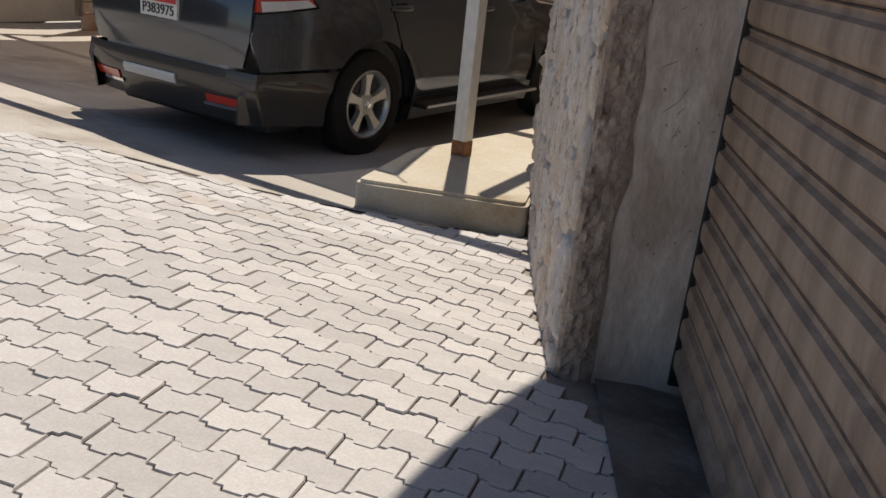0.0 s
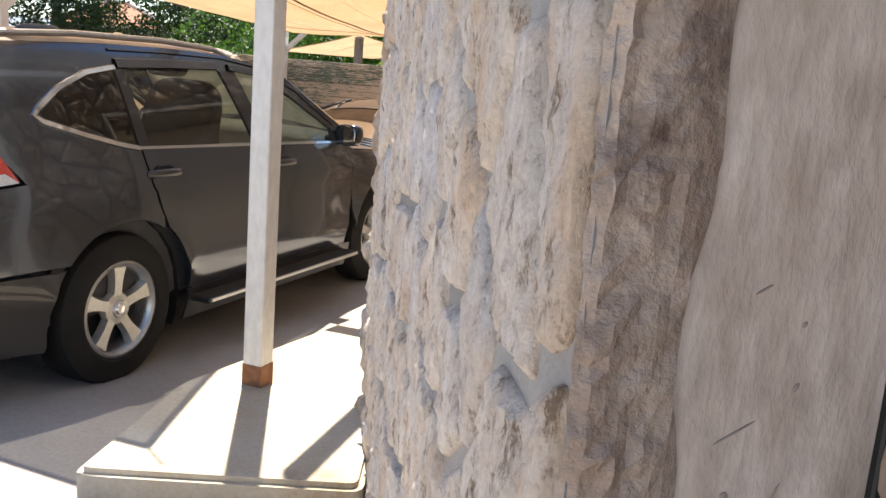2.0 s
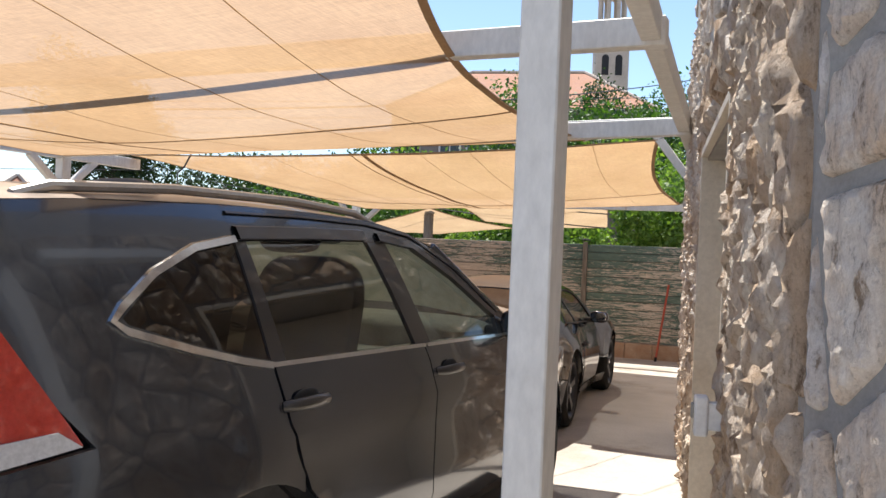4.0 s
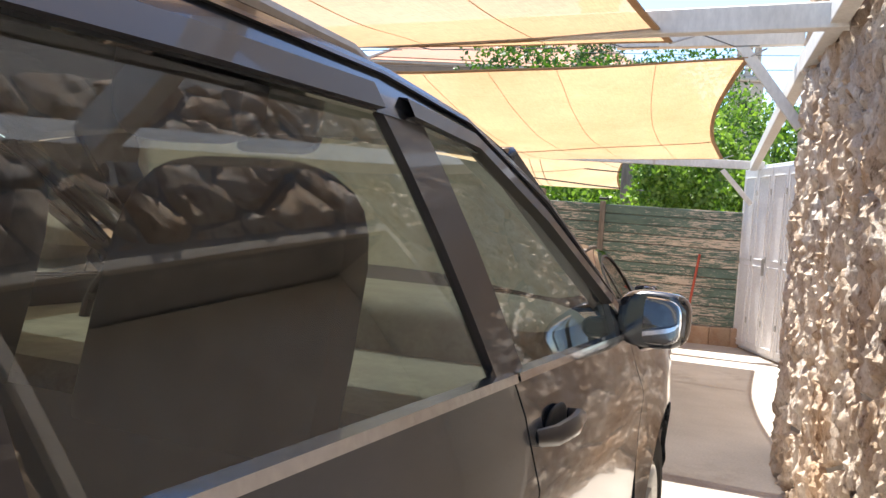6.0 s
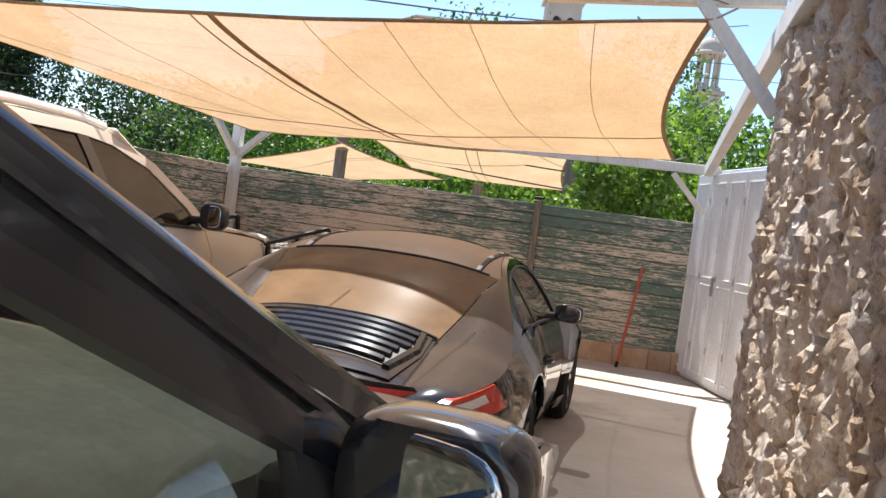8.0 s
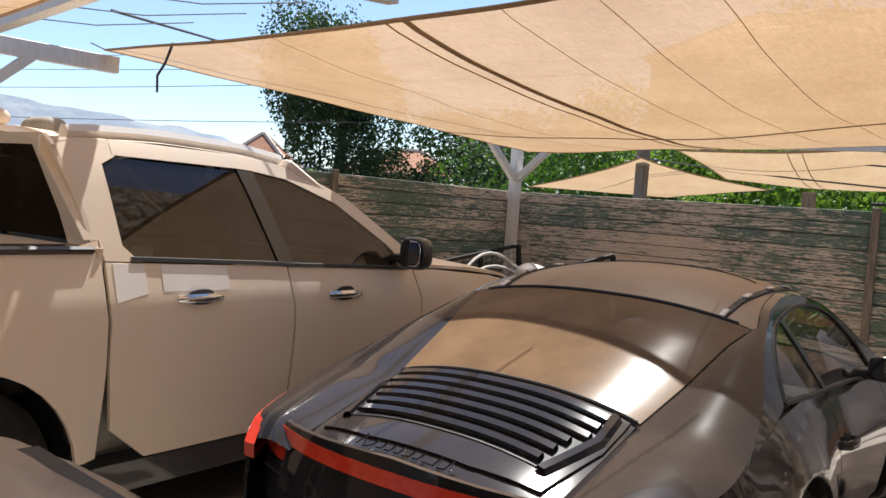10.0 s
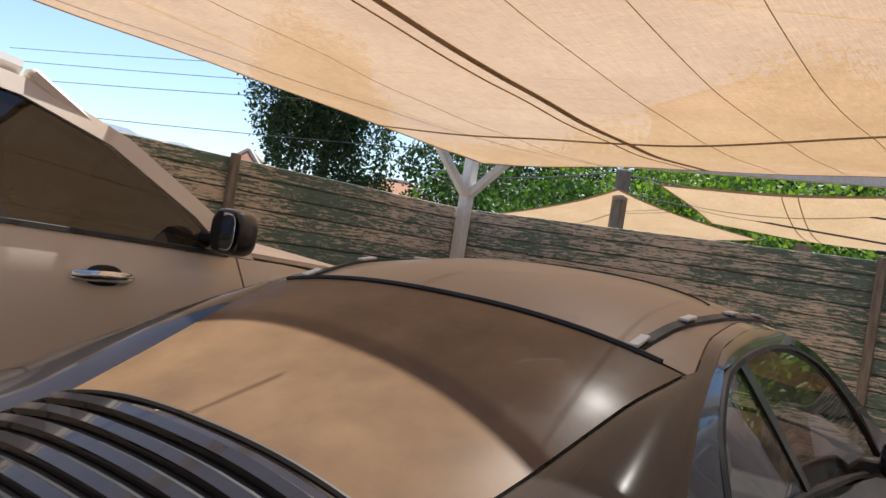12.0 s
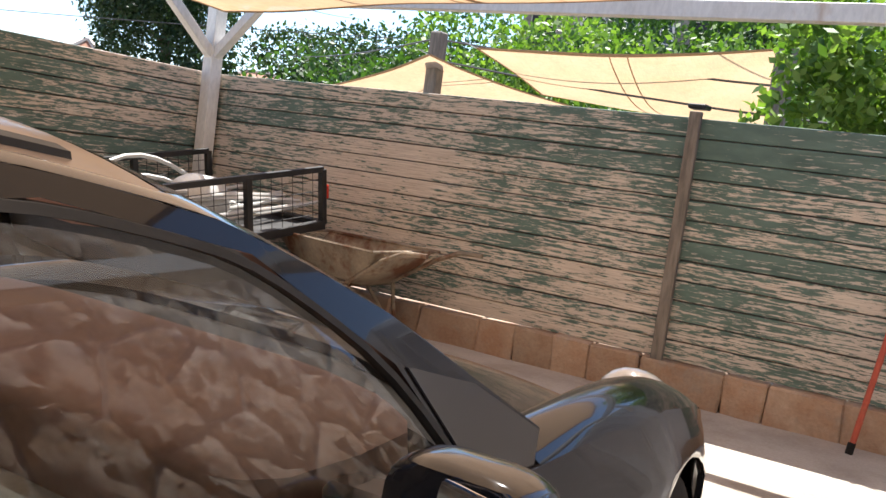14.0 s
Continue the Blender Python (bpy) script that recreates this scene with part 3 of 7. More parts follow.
# local: x along the wall, -y into the building
part("door_leaf", box((DW - 0.1, 0.05, 2.0), Matrix.Translation((DW / 2, -0.33, 1.0)), 0.004), "cream_paint", door)
part("door_jamb", box((0.04, 0.40, 2.08), Matrix.Translation((DW - 0.02, -0.165, 1.04)), 0.003), "cream_paint", door)
part("door_jamb", box((0.04, 0.40, 2.08), Matrix.Translation((0.02, -0.165, 1.04)), 0.003), "cream_paint", door)
part("soffit", box((DW - 0.08, 0.40, 0.04), Matrix.Translation((DW / 2, -0.165, 2.06)), 0.003), "cream_paint", door)
for hz in (0.3, 0.95, 1.5, 1.75):
    hb = bmesh.new()
    tube(hb, [(DW - 0.05, -0.29, hz), (DW - 0.05, -0.29, hz + 0.1)], 0.012)
    part("hinge", hb, "alloy", door)
bell_at = P1 + (P2 - P1) * (DOOR_A - 0.045)
bell = empty("door_bell", Matrix.Translation((bell_at.x, bell_at.y, 0.95)) @ Matrix.Rotation(door_ang, 4, "Z"), "white plastic bell push on the rough stones", "bell")
part("case", box((0.07, 0.045, 0.13), Matrix.Translation((0, 0.105, 0)), 0.008, 2), "shed_white", bell)
part("button", box((0.03, 0.012, 0.05), Matrix.Translation((0, 0.131, 0.015)), 0.004), "interior_grey", bell)
part("cable_box", box((0.05, 0.10, 0.09), Matrix.Translation((0, 0.045, 0)), 0.004), "shed_white", bell)

# ---- kerb island and its pole ----
kerb_pts = [(-2.54, 3.57), (-1.70, 3.94), (-1.93, 4.52), (-2.22, 5.9), (-2.62, 5.8), (-2.76, 4.35)]
kb = bmesh.new()
kf = kb.faces.new([kb.verts.new((x, y, -0.15)) for x, y in round_poly(kerb_pts, 0.05, 3)])
kr = bmesh.ops.extrude_face_region(kb, geom=[kf])
for v in kr["geom"]:
    if isinstance(v, bmesh.types.BMVert):
        v.co.z = 0.235
bmesh.ops.bevel(kb, geom=[e for e in kb.edges if all(abs(v.co.z - 0.235) < 1e-4 for v in e.verts)], offset=0.02, segments=2, affect="EDGES")
tagged(part("kerb", kb, "kerb_concrete", smooth=True), "raised pale concrete island with a worn edge", "kerb", kind="structure")


def steel_frame():
    """White painted steel pergola: posts, beams and braces, all welded together."""
    fr = empty("pergola_frame", Matrix(), "white painted steel pergola frame with chipped paint", "pergola")

    def bar(name, a, b, w=0.1, h=0.1):
        part(name, beam_between(bmesh.new(), a, b, w, h), "white_paint", fr)

    bar("post", (-2.497, 4.52, 0.235), (-2.497, 4.52, 2.36), 0.088, 0.088)
    rb = box((0.092, 0.092, 0.09), Matrix.Translation((-2.497, 4.52, 0.28)), 0.002)
    part("rusty_foot", rb, "rust", fr, "rusted foot of the post")
    bar("beam", (-2.0, 4.64, 2.42), (-9.4, 3.4, 2.42), 0.1, 0.12)
    bar("beam", (-2.48, 4.8, 2.40), (-3.04, 10.0, 2.40), 0.08, 0.12)
    bar("beam", (-3.04, 10.1, 2.44), (-3.62, 15.4, 2.22), 0.08, 0.12)
    bar("beam", (-2.58, 6.30, 2.38), (-9.3, 6.2, 2.38), 0.08, 0.12)
    bar("beam", (-2.86, 8.80, 2.38), (-9.3, 9.2, 2.34), 0.08, 0.12)
    bar("beam", (-3.08, 10.55, 2.68), (-4.3, 10.51, 2.66), 0.08, 0.12)
    bar("beam", (-6.30, 9.05, 2.42), (-6.47, 10.42, 2.56), 0.08, 0.12)
    bar("beam", (-3.5, 15.50, 2.23), (-9.5, 15.20, 2.27), 0.08, 0.1)
    bar("beam", (-9.36, 3.4, 2.36), (-9.36, 10.3, 2.32), 0.08, 0.12)
    bar("brace", (-3.50, 10.52, 2.66), (-3.06, 10.52, 2.08), 0.07, 0.07)
    bar("brace", (-3.98, 15.46, 2.16), (-3.62, 15.46, 1.76), 0.06, 0.06)
    # corner post by the fence
    bar("post", (-9.31, 15.20, -0.1), (-9.31, 15.20, 2.24), 0.11, 0.11)
    bar("brace", (-9.31, 15.20, 1.78), (-9.31, 14.66, 2.24), 0.075, 0.075)
    bar("brace", (-9.31, 15.20, 1.78), (-8.77, 15.20, 2.24), 0.075, 0.075)
    # posts on the far side of the yard
    for y in (9.25, 4.4):
        bar("post", (-9.36, y, -0.1), (-9.36, y, 2.30), 0.11, 0.11)
        bar("brace", (-9.36, y, 1.92), (-9.36, y + 0.42, 2.28), 0.07, 0.07)
        bar("brace", (-9.36, y, 1.92), (-9.36, y - 0.42, 2.28), 0.07, 0.07)
    return fr


steel_frame()


# ---- shade sails ----
def shade_sail(corners, sag, bow, label, seams_u=(), seams_v=(), cloth="sail_cloth", n=36, wave=0.02):
    """A four-cornered cloth between its corners: c00, c10, c11, c01; edges bowed inwards, belly sagging."""
    c00, c10, c11, c01 = [Vector(c) for c in corners]

    def at(u, v):
        uu = u + bow * math.sin(math.pi * v) * (1 - 2 * u) * 0.5
        vv = v + bow * math.sin(math.pi * u) * (1 - 2 * v) * 0.5
        p = c00 * (1 - uu) * (1 - vv) + c10 * uu * (1 - vv) + c11 * uu * vv + c01 * (1 - uu) * vv
        p.z -= sag * 4 * (u * (1 - u) * 0.6 + v * (1 - v) * 0.4) * (0.35 + 0.65 * math.sin(math.pi * u) ** 0.5 * math.sin(math.pi * v) ** 0.5)
        p.z += wave * noise.noise(Vector((p.x * 0.9, p.y * 1.4, 3.0)))
        return p

    bm = bmesh.new()
    vs = [[bm.verts.new(at(i / n, j / n)) for i in range(n + 1)] for j in range(n + 1)]
    for j in range(n):
        for i in range(n):
            bm.faces.new((vs[j][i], vs[j][i + 1], vs[j + 1][i + 1], vs[j + 1][i]))
    sail = empty("shade_sail", Matrix(), label, "shade sail")
    part("cloth", bm, cloth, sail, smooth=True)

    def strip(name, f, width, mat, lift):
        b = bmesh.new()
        prev = None
        for k in range(n + 1):
            p, q = f(k / n)
            d = (q - p).normalized() * width / 2
            c = (p + Vector((0, 0, -lift)))
            cur = [b.verts.new(c - d), b.verts.new(c + d), b.verts.new(c + d + Vector((0, 0, 2 * lift + 0.002))), b.verts.new(c - d + Vector((0, 0, 2 * lift + 0.002)))]
            if prev:
                for a in range(4):
                    b.faces.new((prev[a], prev[(a + 1) % 4], cur[(a + 1) % 4], cur[a]))
            prev = cur
        part(name, b, mat, sail)

    e = 0.02
    for f in (lambda t: (at(t, 0), at(t, e)), lambda t: (at(t, 1), at(t, 1 - e)), lambda t: (at(0, t), at(e, t)), lambda t: (at(1, t), at(1 - e, t))):
        strip("hem", f, 0.035, "webbing", 0.003)
    for u, w in seams_u:
        strip("seam", lambda t, u=u: (at(u, t), at(u + e, t)), w, "webbing" if w > 0.01 else "thread", 0.003 if w > 0.01 else 0.0012)
    for v, w in seams_v:
        strip("seam", lambda t, v=v: (at(t, v), at(t, v + e)), w, "webbing" if w > 0.01 else "thread", 0.003 if w > 0.01 else 0.0012)
    for c, ang in ((c00, 0), (c10, 1), (c11, 2), (c01, 3)):
        b = bmesh.new()
        tube(b, [c, c + Vector((0.12 if ang in (1, 2) else -0.12, 0.06 if ang > 1 else -0.06, 0.05))], 0.006, 6)
        part("tie", b, "alloy", sail, "steel wire tie")
    return sail


shade_sail([(-9.2, 3.75, 2.34), (-3.0, 4.72, 2.36), (-3.72, 9.15, 2.34), (-9.2, 9.1, 2.28)], 0.20, 0.10, "large sand-coloured shade sail hanging slack above the cars", [(0.42, 0.03)] + [(u, 0.004) for u in (0.2, 0.31, 0.57, 0.76, 0.88)], [(0.66, 0.03)])
shade_sail([(-9.35, 10.2, 2.42), (-3.42, 10.5, 2.53), (-3.95, 14.95, 2.25), (-9.05, 15.05, 2.12)], 0.19, 0.06, "sand-coloured shade sail with brown seams over the parked cars", [(0.49, 0.05), (0.465, 0.012)] + [(u, 0.004) for u in (0.3, 0.6, 0.69, 0.78, 0.9)], [(0.70, 0.04)])


# ---- fence ----
FENCE_X = -9.40


def fence(name, a, b, z0, tops, posts, label, rows=10, seed=1):
    """Boards from a to b, butted in lengths, on a low block base, with posts in front."""
    rng = random.Random(seed)
    a, b = Vector(a), Vector(b)
    d = (b - a)
    L = d.length
    ang = math.atan2(d.y, d.x)
    th = empty(name, Matrix.Translation((a.x, a.y, 0)) @ Matrix.Rotation(ang, 4, "Z"), label, "fence", kind="structure")
    z1a, z1b = tops
    for r in range(rows):
        x = 0.0
        cuts = [0.0] + [p for p in posts[:-1]] + [L]
        for x0, x1 in zip(cuts, cuts[1:]):
            h = (z1a - z0) / rows
            za = z0 + (z1a - z0) * (r + 0.5) / rows
            zb = z0 + (z1b - z0) * (r + 0.5) / rows
            zc0, zc1 = za + (zb - za) * x0 / L, za + (zb - za) * x1 / L
            bm = bmesh.new()
            beam_between(bm, (x0 + 0.003, rng.uniform(-0.005, 0.005), zc0 + rng.uniform(-0.003, 0.003)), (x1 - 0.002, rng.uniform(-0.004, 0.004), zc1 + rng.uniform(-0.002, 0.002)), 0.024, h - 0.008, 0.004)
            part("board", bm, "fence_board", th)
    # One dark sheet, added so that the gaps between boards look shaded.
    part("backing", box((L, 0.006, (z1a + z1b) / 2 - z0 - 0.03), Matrix.Translation((L / 2, -0.022, (z0 + (z1a + z1b) / 2) / 2))), "post_wood", th, "added dark sheet that darkens the gaps between the boards")
    for p in posts:
        bm = box((0.07, 0.05, z1a + (z1b - z1a) * p / L - z0 + 0.06), Matrix.Translation((p, 0.045, (z0 + z1a + (z1b - z1a) * p / L) / 2)), 0.004)
        part("fence_post", bm, "post_wood", th)
    x = 0.0
    while x < L:
        w = rng.uniform(0.24, 0.55)
        bm = box((min(w, L - x) - 0.004, 0.15 + rng.uniform(-0.02, 0.02), z0 + 0.16 + rng.uniform(-0.012, 0.004)), Matrix.Translation((x + min(w, L - x) / 2, rng.uniform(0.0, 0.02), (z0 - 0.16) / 2)), 0.012)
        for v in bm.verts:
            v.co += Vector((0.5, 1, 0.5)) * 0.05 * noise.noise(v.co * 9 + Vector((x * 3, 0, 0)))
        part("block", bm, "brick_base", th)
        x += w
    return th


fence("fence_1", (-3.26, 15.90), (FENCE_X, 15.29), 0.20, (1.67, 1.67), [2.21, 6.1], "weathered board fence with flaking green paint on a low block base", 12)
fence("fence_2", (FENCE_X, 15.31), (FENCE_X + 0.28, 6.4), 0.20, (1.67, 1.69), [2.9, 6.2, 9.0], "weathered board fence with patches of green paint", 12, seed=4)
cap = box((0.11, 0.11, 0.03), Matrix.Translation((-5.463, 15.70, 1.735)), 0.006)
tagged(part("post_cap", cap, "dark_trim"), "small dark cap on the fence post", "cap")


# ---- vehicles: shared tools (local x to the right, y ahead, z up, origin on the ground under the rear axle) ----
def arc(cy, cz, r, a0, a1, n=10):
    return [(cy + r * math.cos(radians(a0 + (a1 - a0) * k / n)), cz + r * math.sin(radians(a0 + (a1 - a0) * k / n))) for k in range(n + 1)]


def fold(bm, vec, inset=0.0):
    """Turn the free border inwards, so that a panel shows its thickness at the seams."""
    es = [e for e in bm.edges if e.is_boundary]
    r = bmesh.ops.extrude_edge_only(bm, edges=es)
    for v in r["geom"]:
        if isinstance(v, bmesh.types.BMVert):
            v.co += Vector(vec)


def side_panel(poly, surf, step=0.1, off=0.0, depth=0.018, side=1):
    bm = bmesh.new()
    bm.faces.new([bm.verts.new((0, y, z)) for y, z in poly])
    grid_cut(bm, 1, step)
    grid_cut(bm, 2, step)
    for v in bm.verts:
        v.co.x = surf(v.co.y, v.co.z) + off
    if depth:
        fold(bm, (-depth, 0, 0))
    if side < 0:
        for v in bm.verts:
            v.co.x *= -1
    return bm


def sides(parent, name, poly, surf, mat, off=0.0, depth=0.018, step=0.1, label="", only=0):
    made = []
    for s in (1, -1):
        if only and s != only:
            continue
        made.append(part(name, side_panel(poly, surf, step, off, depth, s), mat, parent, label, smooth=True))
    return made


def strip_along(pts, surf, width, off, depth=0.01, side=1):
    """A raised ribbon that follows (y, z) points on a side."""
    bm = bmesh.new()
    prev = None
    n = len(pts)
    for i, (y, z) in enumerate(pts):
        a, b = pts[max(0, i - 1)], pts[min(n - 1, i + 1)]
        d = Vector((b[0] - a[0], b[1] - a[1])).normalized()
        nn = Vector((-d.y, d.x)) * width / 2
        ring = []
        for k, o in ((1, -depth), (0.8, off), (-0.8, off), (-1, -depth)):
            yy, zz = y + nn.x * k, z + nn.y * k
            ring.append(bm.verts.new((side * (surf(yy, zz) + o), yy, zz)))
        if prev:
            for k in range(3):
                bm.faces.new((prev[k], prev[k + 1], ring[k + 1], ring[k]))
        prev = ring
    return bm


def ribbons(parent, name, pts, surf, width, off, mat, label=""):
    for s in (1, -1):
        part(name, strip_along(pts, surf, width, off, 0.012, s), mat, parent, label, smooth=True)


def top_panel(poly, zf, step=0.12, depth=0.02):
    bm = bmesh.new()
    bm.faces.new([bm.verts.new((x, y, 0)) for x, y in poly])
    grid_cut(bm, 0, step)
    grid_cut(bm, 1, step)
    for v in bm.verts:
        v.co.z = zf(v.co.x, v.co.y)
    if depth:
        fold(bm, (0, 0, -depth))
    return bm


def end_panel(poly, yf, step=0.1, depth=0.02):
    bm = bmesh.new()
    bm.faces.new([bm.verts.new((x, 0, z)) for x, z in poly])
    grid_cut(bm, 0, step)
    grid_cut(bm, 2, step)
    for v in bm.verts:
        v.co.y = yf(v.co.x, v.co.z)
    if depth:
        fold(bm, (0, depth, 0))
    return bm


def wheel(parent, x, y, r, width, rim_r, spokes, rim_mat, side):
    """A tyre and a spoked rim; the outer face looks to the given side."""
    m = Matrix.Translation((x, y, r)) @ Matrix.Diagonal((side, 1, 1, 1))
    w = part("wheel", lathe(bmesh.new(), [(rim_r - 0.01, -width), (r - 0.05, -width), (r - 0.008, -width + 0.03), (r, -width + 0.06), (r, -0.06), (r - 0.012, -0.025), (r - 0.05, -0.004), (rim_r + 0.02, 0.0), (rim_r + 0.004, -0.012), (rim_r - 0.01, -0.02)], "X", 44), "rubber", parent, smooth=True, at=m)
    rim = bmesh.new()
    lathe(rim, [(rim_r - 0.012, -width), (rim_r - 0.012, -0.03), (rim_r + 0.008, -0.012), (rim_r - 0.006, -0.006), (rim_r - 0.022, -0.02), (rim_r - 0.03, -0.05), (rim_r - 0.03, -width)], "X", 44)
    lathe(rim, [(0.0, -0.02), (0.035, -0.022), (0.042, -0.03), (0.075, -0.036), (0.085, -0.06), (0.06, -0.1)], "X", 24)
    for k in range(spokes):
        a = 2 * math.pi * k / spokes + 0.3
        prev = None
        for f in (0.0, 0.25, 0.5, 0.75, 1.0):
            rr = 0.06 + (rim_r - 0.085) * f
            hw = 0.036 - 0.006 * math.sin(math.pi * f) + 0.018 * f * f
            dp = -0.034 + 0.012 * f
            ring = [rim.verts.new(Vector((d, rr * math.cos(a) - s * math.sin(a), rr * math.sin(a) + s * math.cos(a)))) for d, s in ((dp - 0.035, -hw), (dp, -hw * 0.7), (dp, hw * 0.7), (dp - 0.035, hw))]
            if prev:
                for i in range(4):
                    rim.faces.new((prev[i], prev[(i + 1) % 4], ring[(i + 1) % 4], ring[i]))
            prev = ring
    part("rim", rim, rim_mat, w, "five-spoke alloy rim" if rim_mat == "alloy" else "dark spoked rim", smooth=True)
    dk = lathe(bmesh.new(), [(0.0, -0.10), (rim_r - 0.04, -0.10), (rim_r - 0.04, -0.12), (0.0, -0.12)], "X", 24)
    part("brake_disc", dk, "dark_trim", w, "dark brake disc")
    hub = lathe(bmesh.new(), [(0.0, -0.012), (0.022, -0.014), (0.03, -0.024)], "X", 16)
    part("hub_cap", hub, "chrome", w, "small hub cap", smooth=True)
    return w


def loft(sections, closed=False):
    """Join equal rows of points."""
    bm = bmesh.new()
    rows = [[bm.verts.new(p) for p in s] for s in sections]
    for a, b in zip(rows, rows[1:]):
        for i in range(len(a) - 1):
            bm.faces.new((a[i], a[i + 1], b[i + 1], b[i]))
    return bm


def ovoid(size, m=None, power=0.7, u=20, v=12, flat_back=False):
    """A rounded block, between an ellipsoid and a box."""
    bm = bmesh.new()
    bmesh.ops.create_uvsphere(bm, u_segments=u, v_segments=v, radius=1.0)
    for w in bm.verts:
        c = w.co
        w.co = Vector([math.copysign(abs(t) ** power, t) * s / 2 for t, s in zip(c, size)])
    if m:
        bmesh.ops.transform(bm, matrix=m, verts=bm.verts[:])
    return bm


def door_handle(parent, x, y, z, mat, side, length=0.2):
    """A pull handle in front of a scooped recess."""
    cup = ovoid((0.012, length * 0.62, 0.075), Matrix.Translation((side * (x + 0.001), y, z + 0.004)), 0.8, 16, 10)
    h = part("handle_recess", cup, "dark_trim", parent, smooth=True)
    bm = bmesh.new()
    pts = [(side * (x - 0.004), y - length / 2, z), (side * (x + 0.024), y - length * 0.36, z + 0.003), (side * (x + 0.032), y, z + 0.004), (side * (x + 0.024), y + length * 0.36, z + 0.003), (side * (x - 0.004), y + length / 2, z)]
    tube(bm, pts, [0.012, 0.015, 0.016, 0.015, 0.012], 10)
    for v in bm.verts:
        v.co.z = z + (v.co.z - z) * 1.25
    part("handle", bm, mat, parent, smooth=True)


def door_mirror(parent, x, y, z, mat, side, size=(0.20, 0.13, 0.15), glass_mat="mirror_glass"):
    """A mirror housing on a short foot, its glass looking back."""
    w, d, h = size
    shell = ovoid((w, d, h), Matrix.Translation((side * (x + 0.06 + w / 2), y, z + 0.02)), 0.62, 24, 14)
    for v in shell.verts:
        if v.co.y < y - d * 0.33:
            v.co.y = y - d * 0.33
    hs = part("mirror_housing", shell, mat, parent, smooth=True)
    foot = beam_between(bmesh.new(), (side * (x - 0.03), y + 0.02, z - 0.02), (side * (x + 0.10), y + 0.01, z - 0.01), 0.07, 0.05, 0.012)
    part("mirror_foot", foot, "plastic_black", parent, smooth=True)
    gl = ovoid((w * 0.86, 0.006, h * 0.80), Matrix.Translation((side * (x + 0.06 + w / 2), y - d * 0.345, z + 0.02)) @ Matrix.Rotation(radians(-side * 13), 4, "Z"), 0.6, 24, 10)
    part("mirror_glass", gl, glass_mat, hs, "silvered mirror glass", smooth=True)


def text_part(name, body, size, m, mat, parent, label="", depth=0.002):
    cu = bpy.data.curves.new(name, "FONT")
    cu.body, cu.size, cu.extrude, cu.align_x, cu.align_y = body, size, depth, "CENTER", "CENTER"
    tmp = bpy.data.objects.new(name, cu)
    scene.collection.objects.link(tmp)
    dg = bpy.context.evaluated_depsgraph_get()
    me = bpy.data.meshes.new_from_object(tmp.evaluated_get(dg))
    bpy.data.objects.remove(tmp)
    me.materials.clear()
    me.materials.append(MATS[mat])
    o = new(name, me)
    o.parent = parent
    o.matrix_basis = m
    if label:
        o["label"] = label
    return o


def car_seat(parent, x, y, z, mat, w=0.5, rear=False):
    bm = ovoid((w, 0.16, 0.62), Matrix.Translation((x, y, z + 0.33)) @ Matrix.Rotation(radians(-14), 4, "X"), 0.5, 20, 14)
    part("seat_back", bm, mat, parent, smooth=True)
    part("seat_base", ovoid((w, 0.5, 0.16), Matrix.Translation((x, y + 0.22, z)), 0.5, 20, 10), mat, parent, smooth=True)
    if not rear:
        part("head_rest", ovoid((0.27, 0.11, 0.19), Matrix.Translation((x, y - 0.11, z + 0.74)), 0.55, 16, 10), mat, parent, smooth=True)


def steering_wheel(parent, x, y, z, mat="dark_trim"):
    bm = bmesh.new()
    m = Matrix.Translation((x, y, z)) @ Matrix.Rotation(radians(68), 4, "X")
    tube(bm, [m @ Vector((0.185 * math.cos(a), 0.185 * math.sin(a), 0)) for a in np.linspace(0, 2 * math.pi, 29)[:-1]], 0.015, 8, True)
    for a in (0.1, 3.04, 4.71):
        beam_between(bm, m @ Vector((0.03 * math.cos(a), 0.03 * math.sin(a), -0.02)), m @ Vector((0.18 * math.cos(a), 0.18 * math.sin(a), 0)), 0.04, 0.018)
    part("steering_wheel", bm, mat, parent, smooth=True)


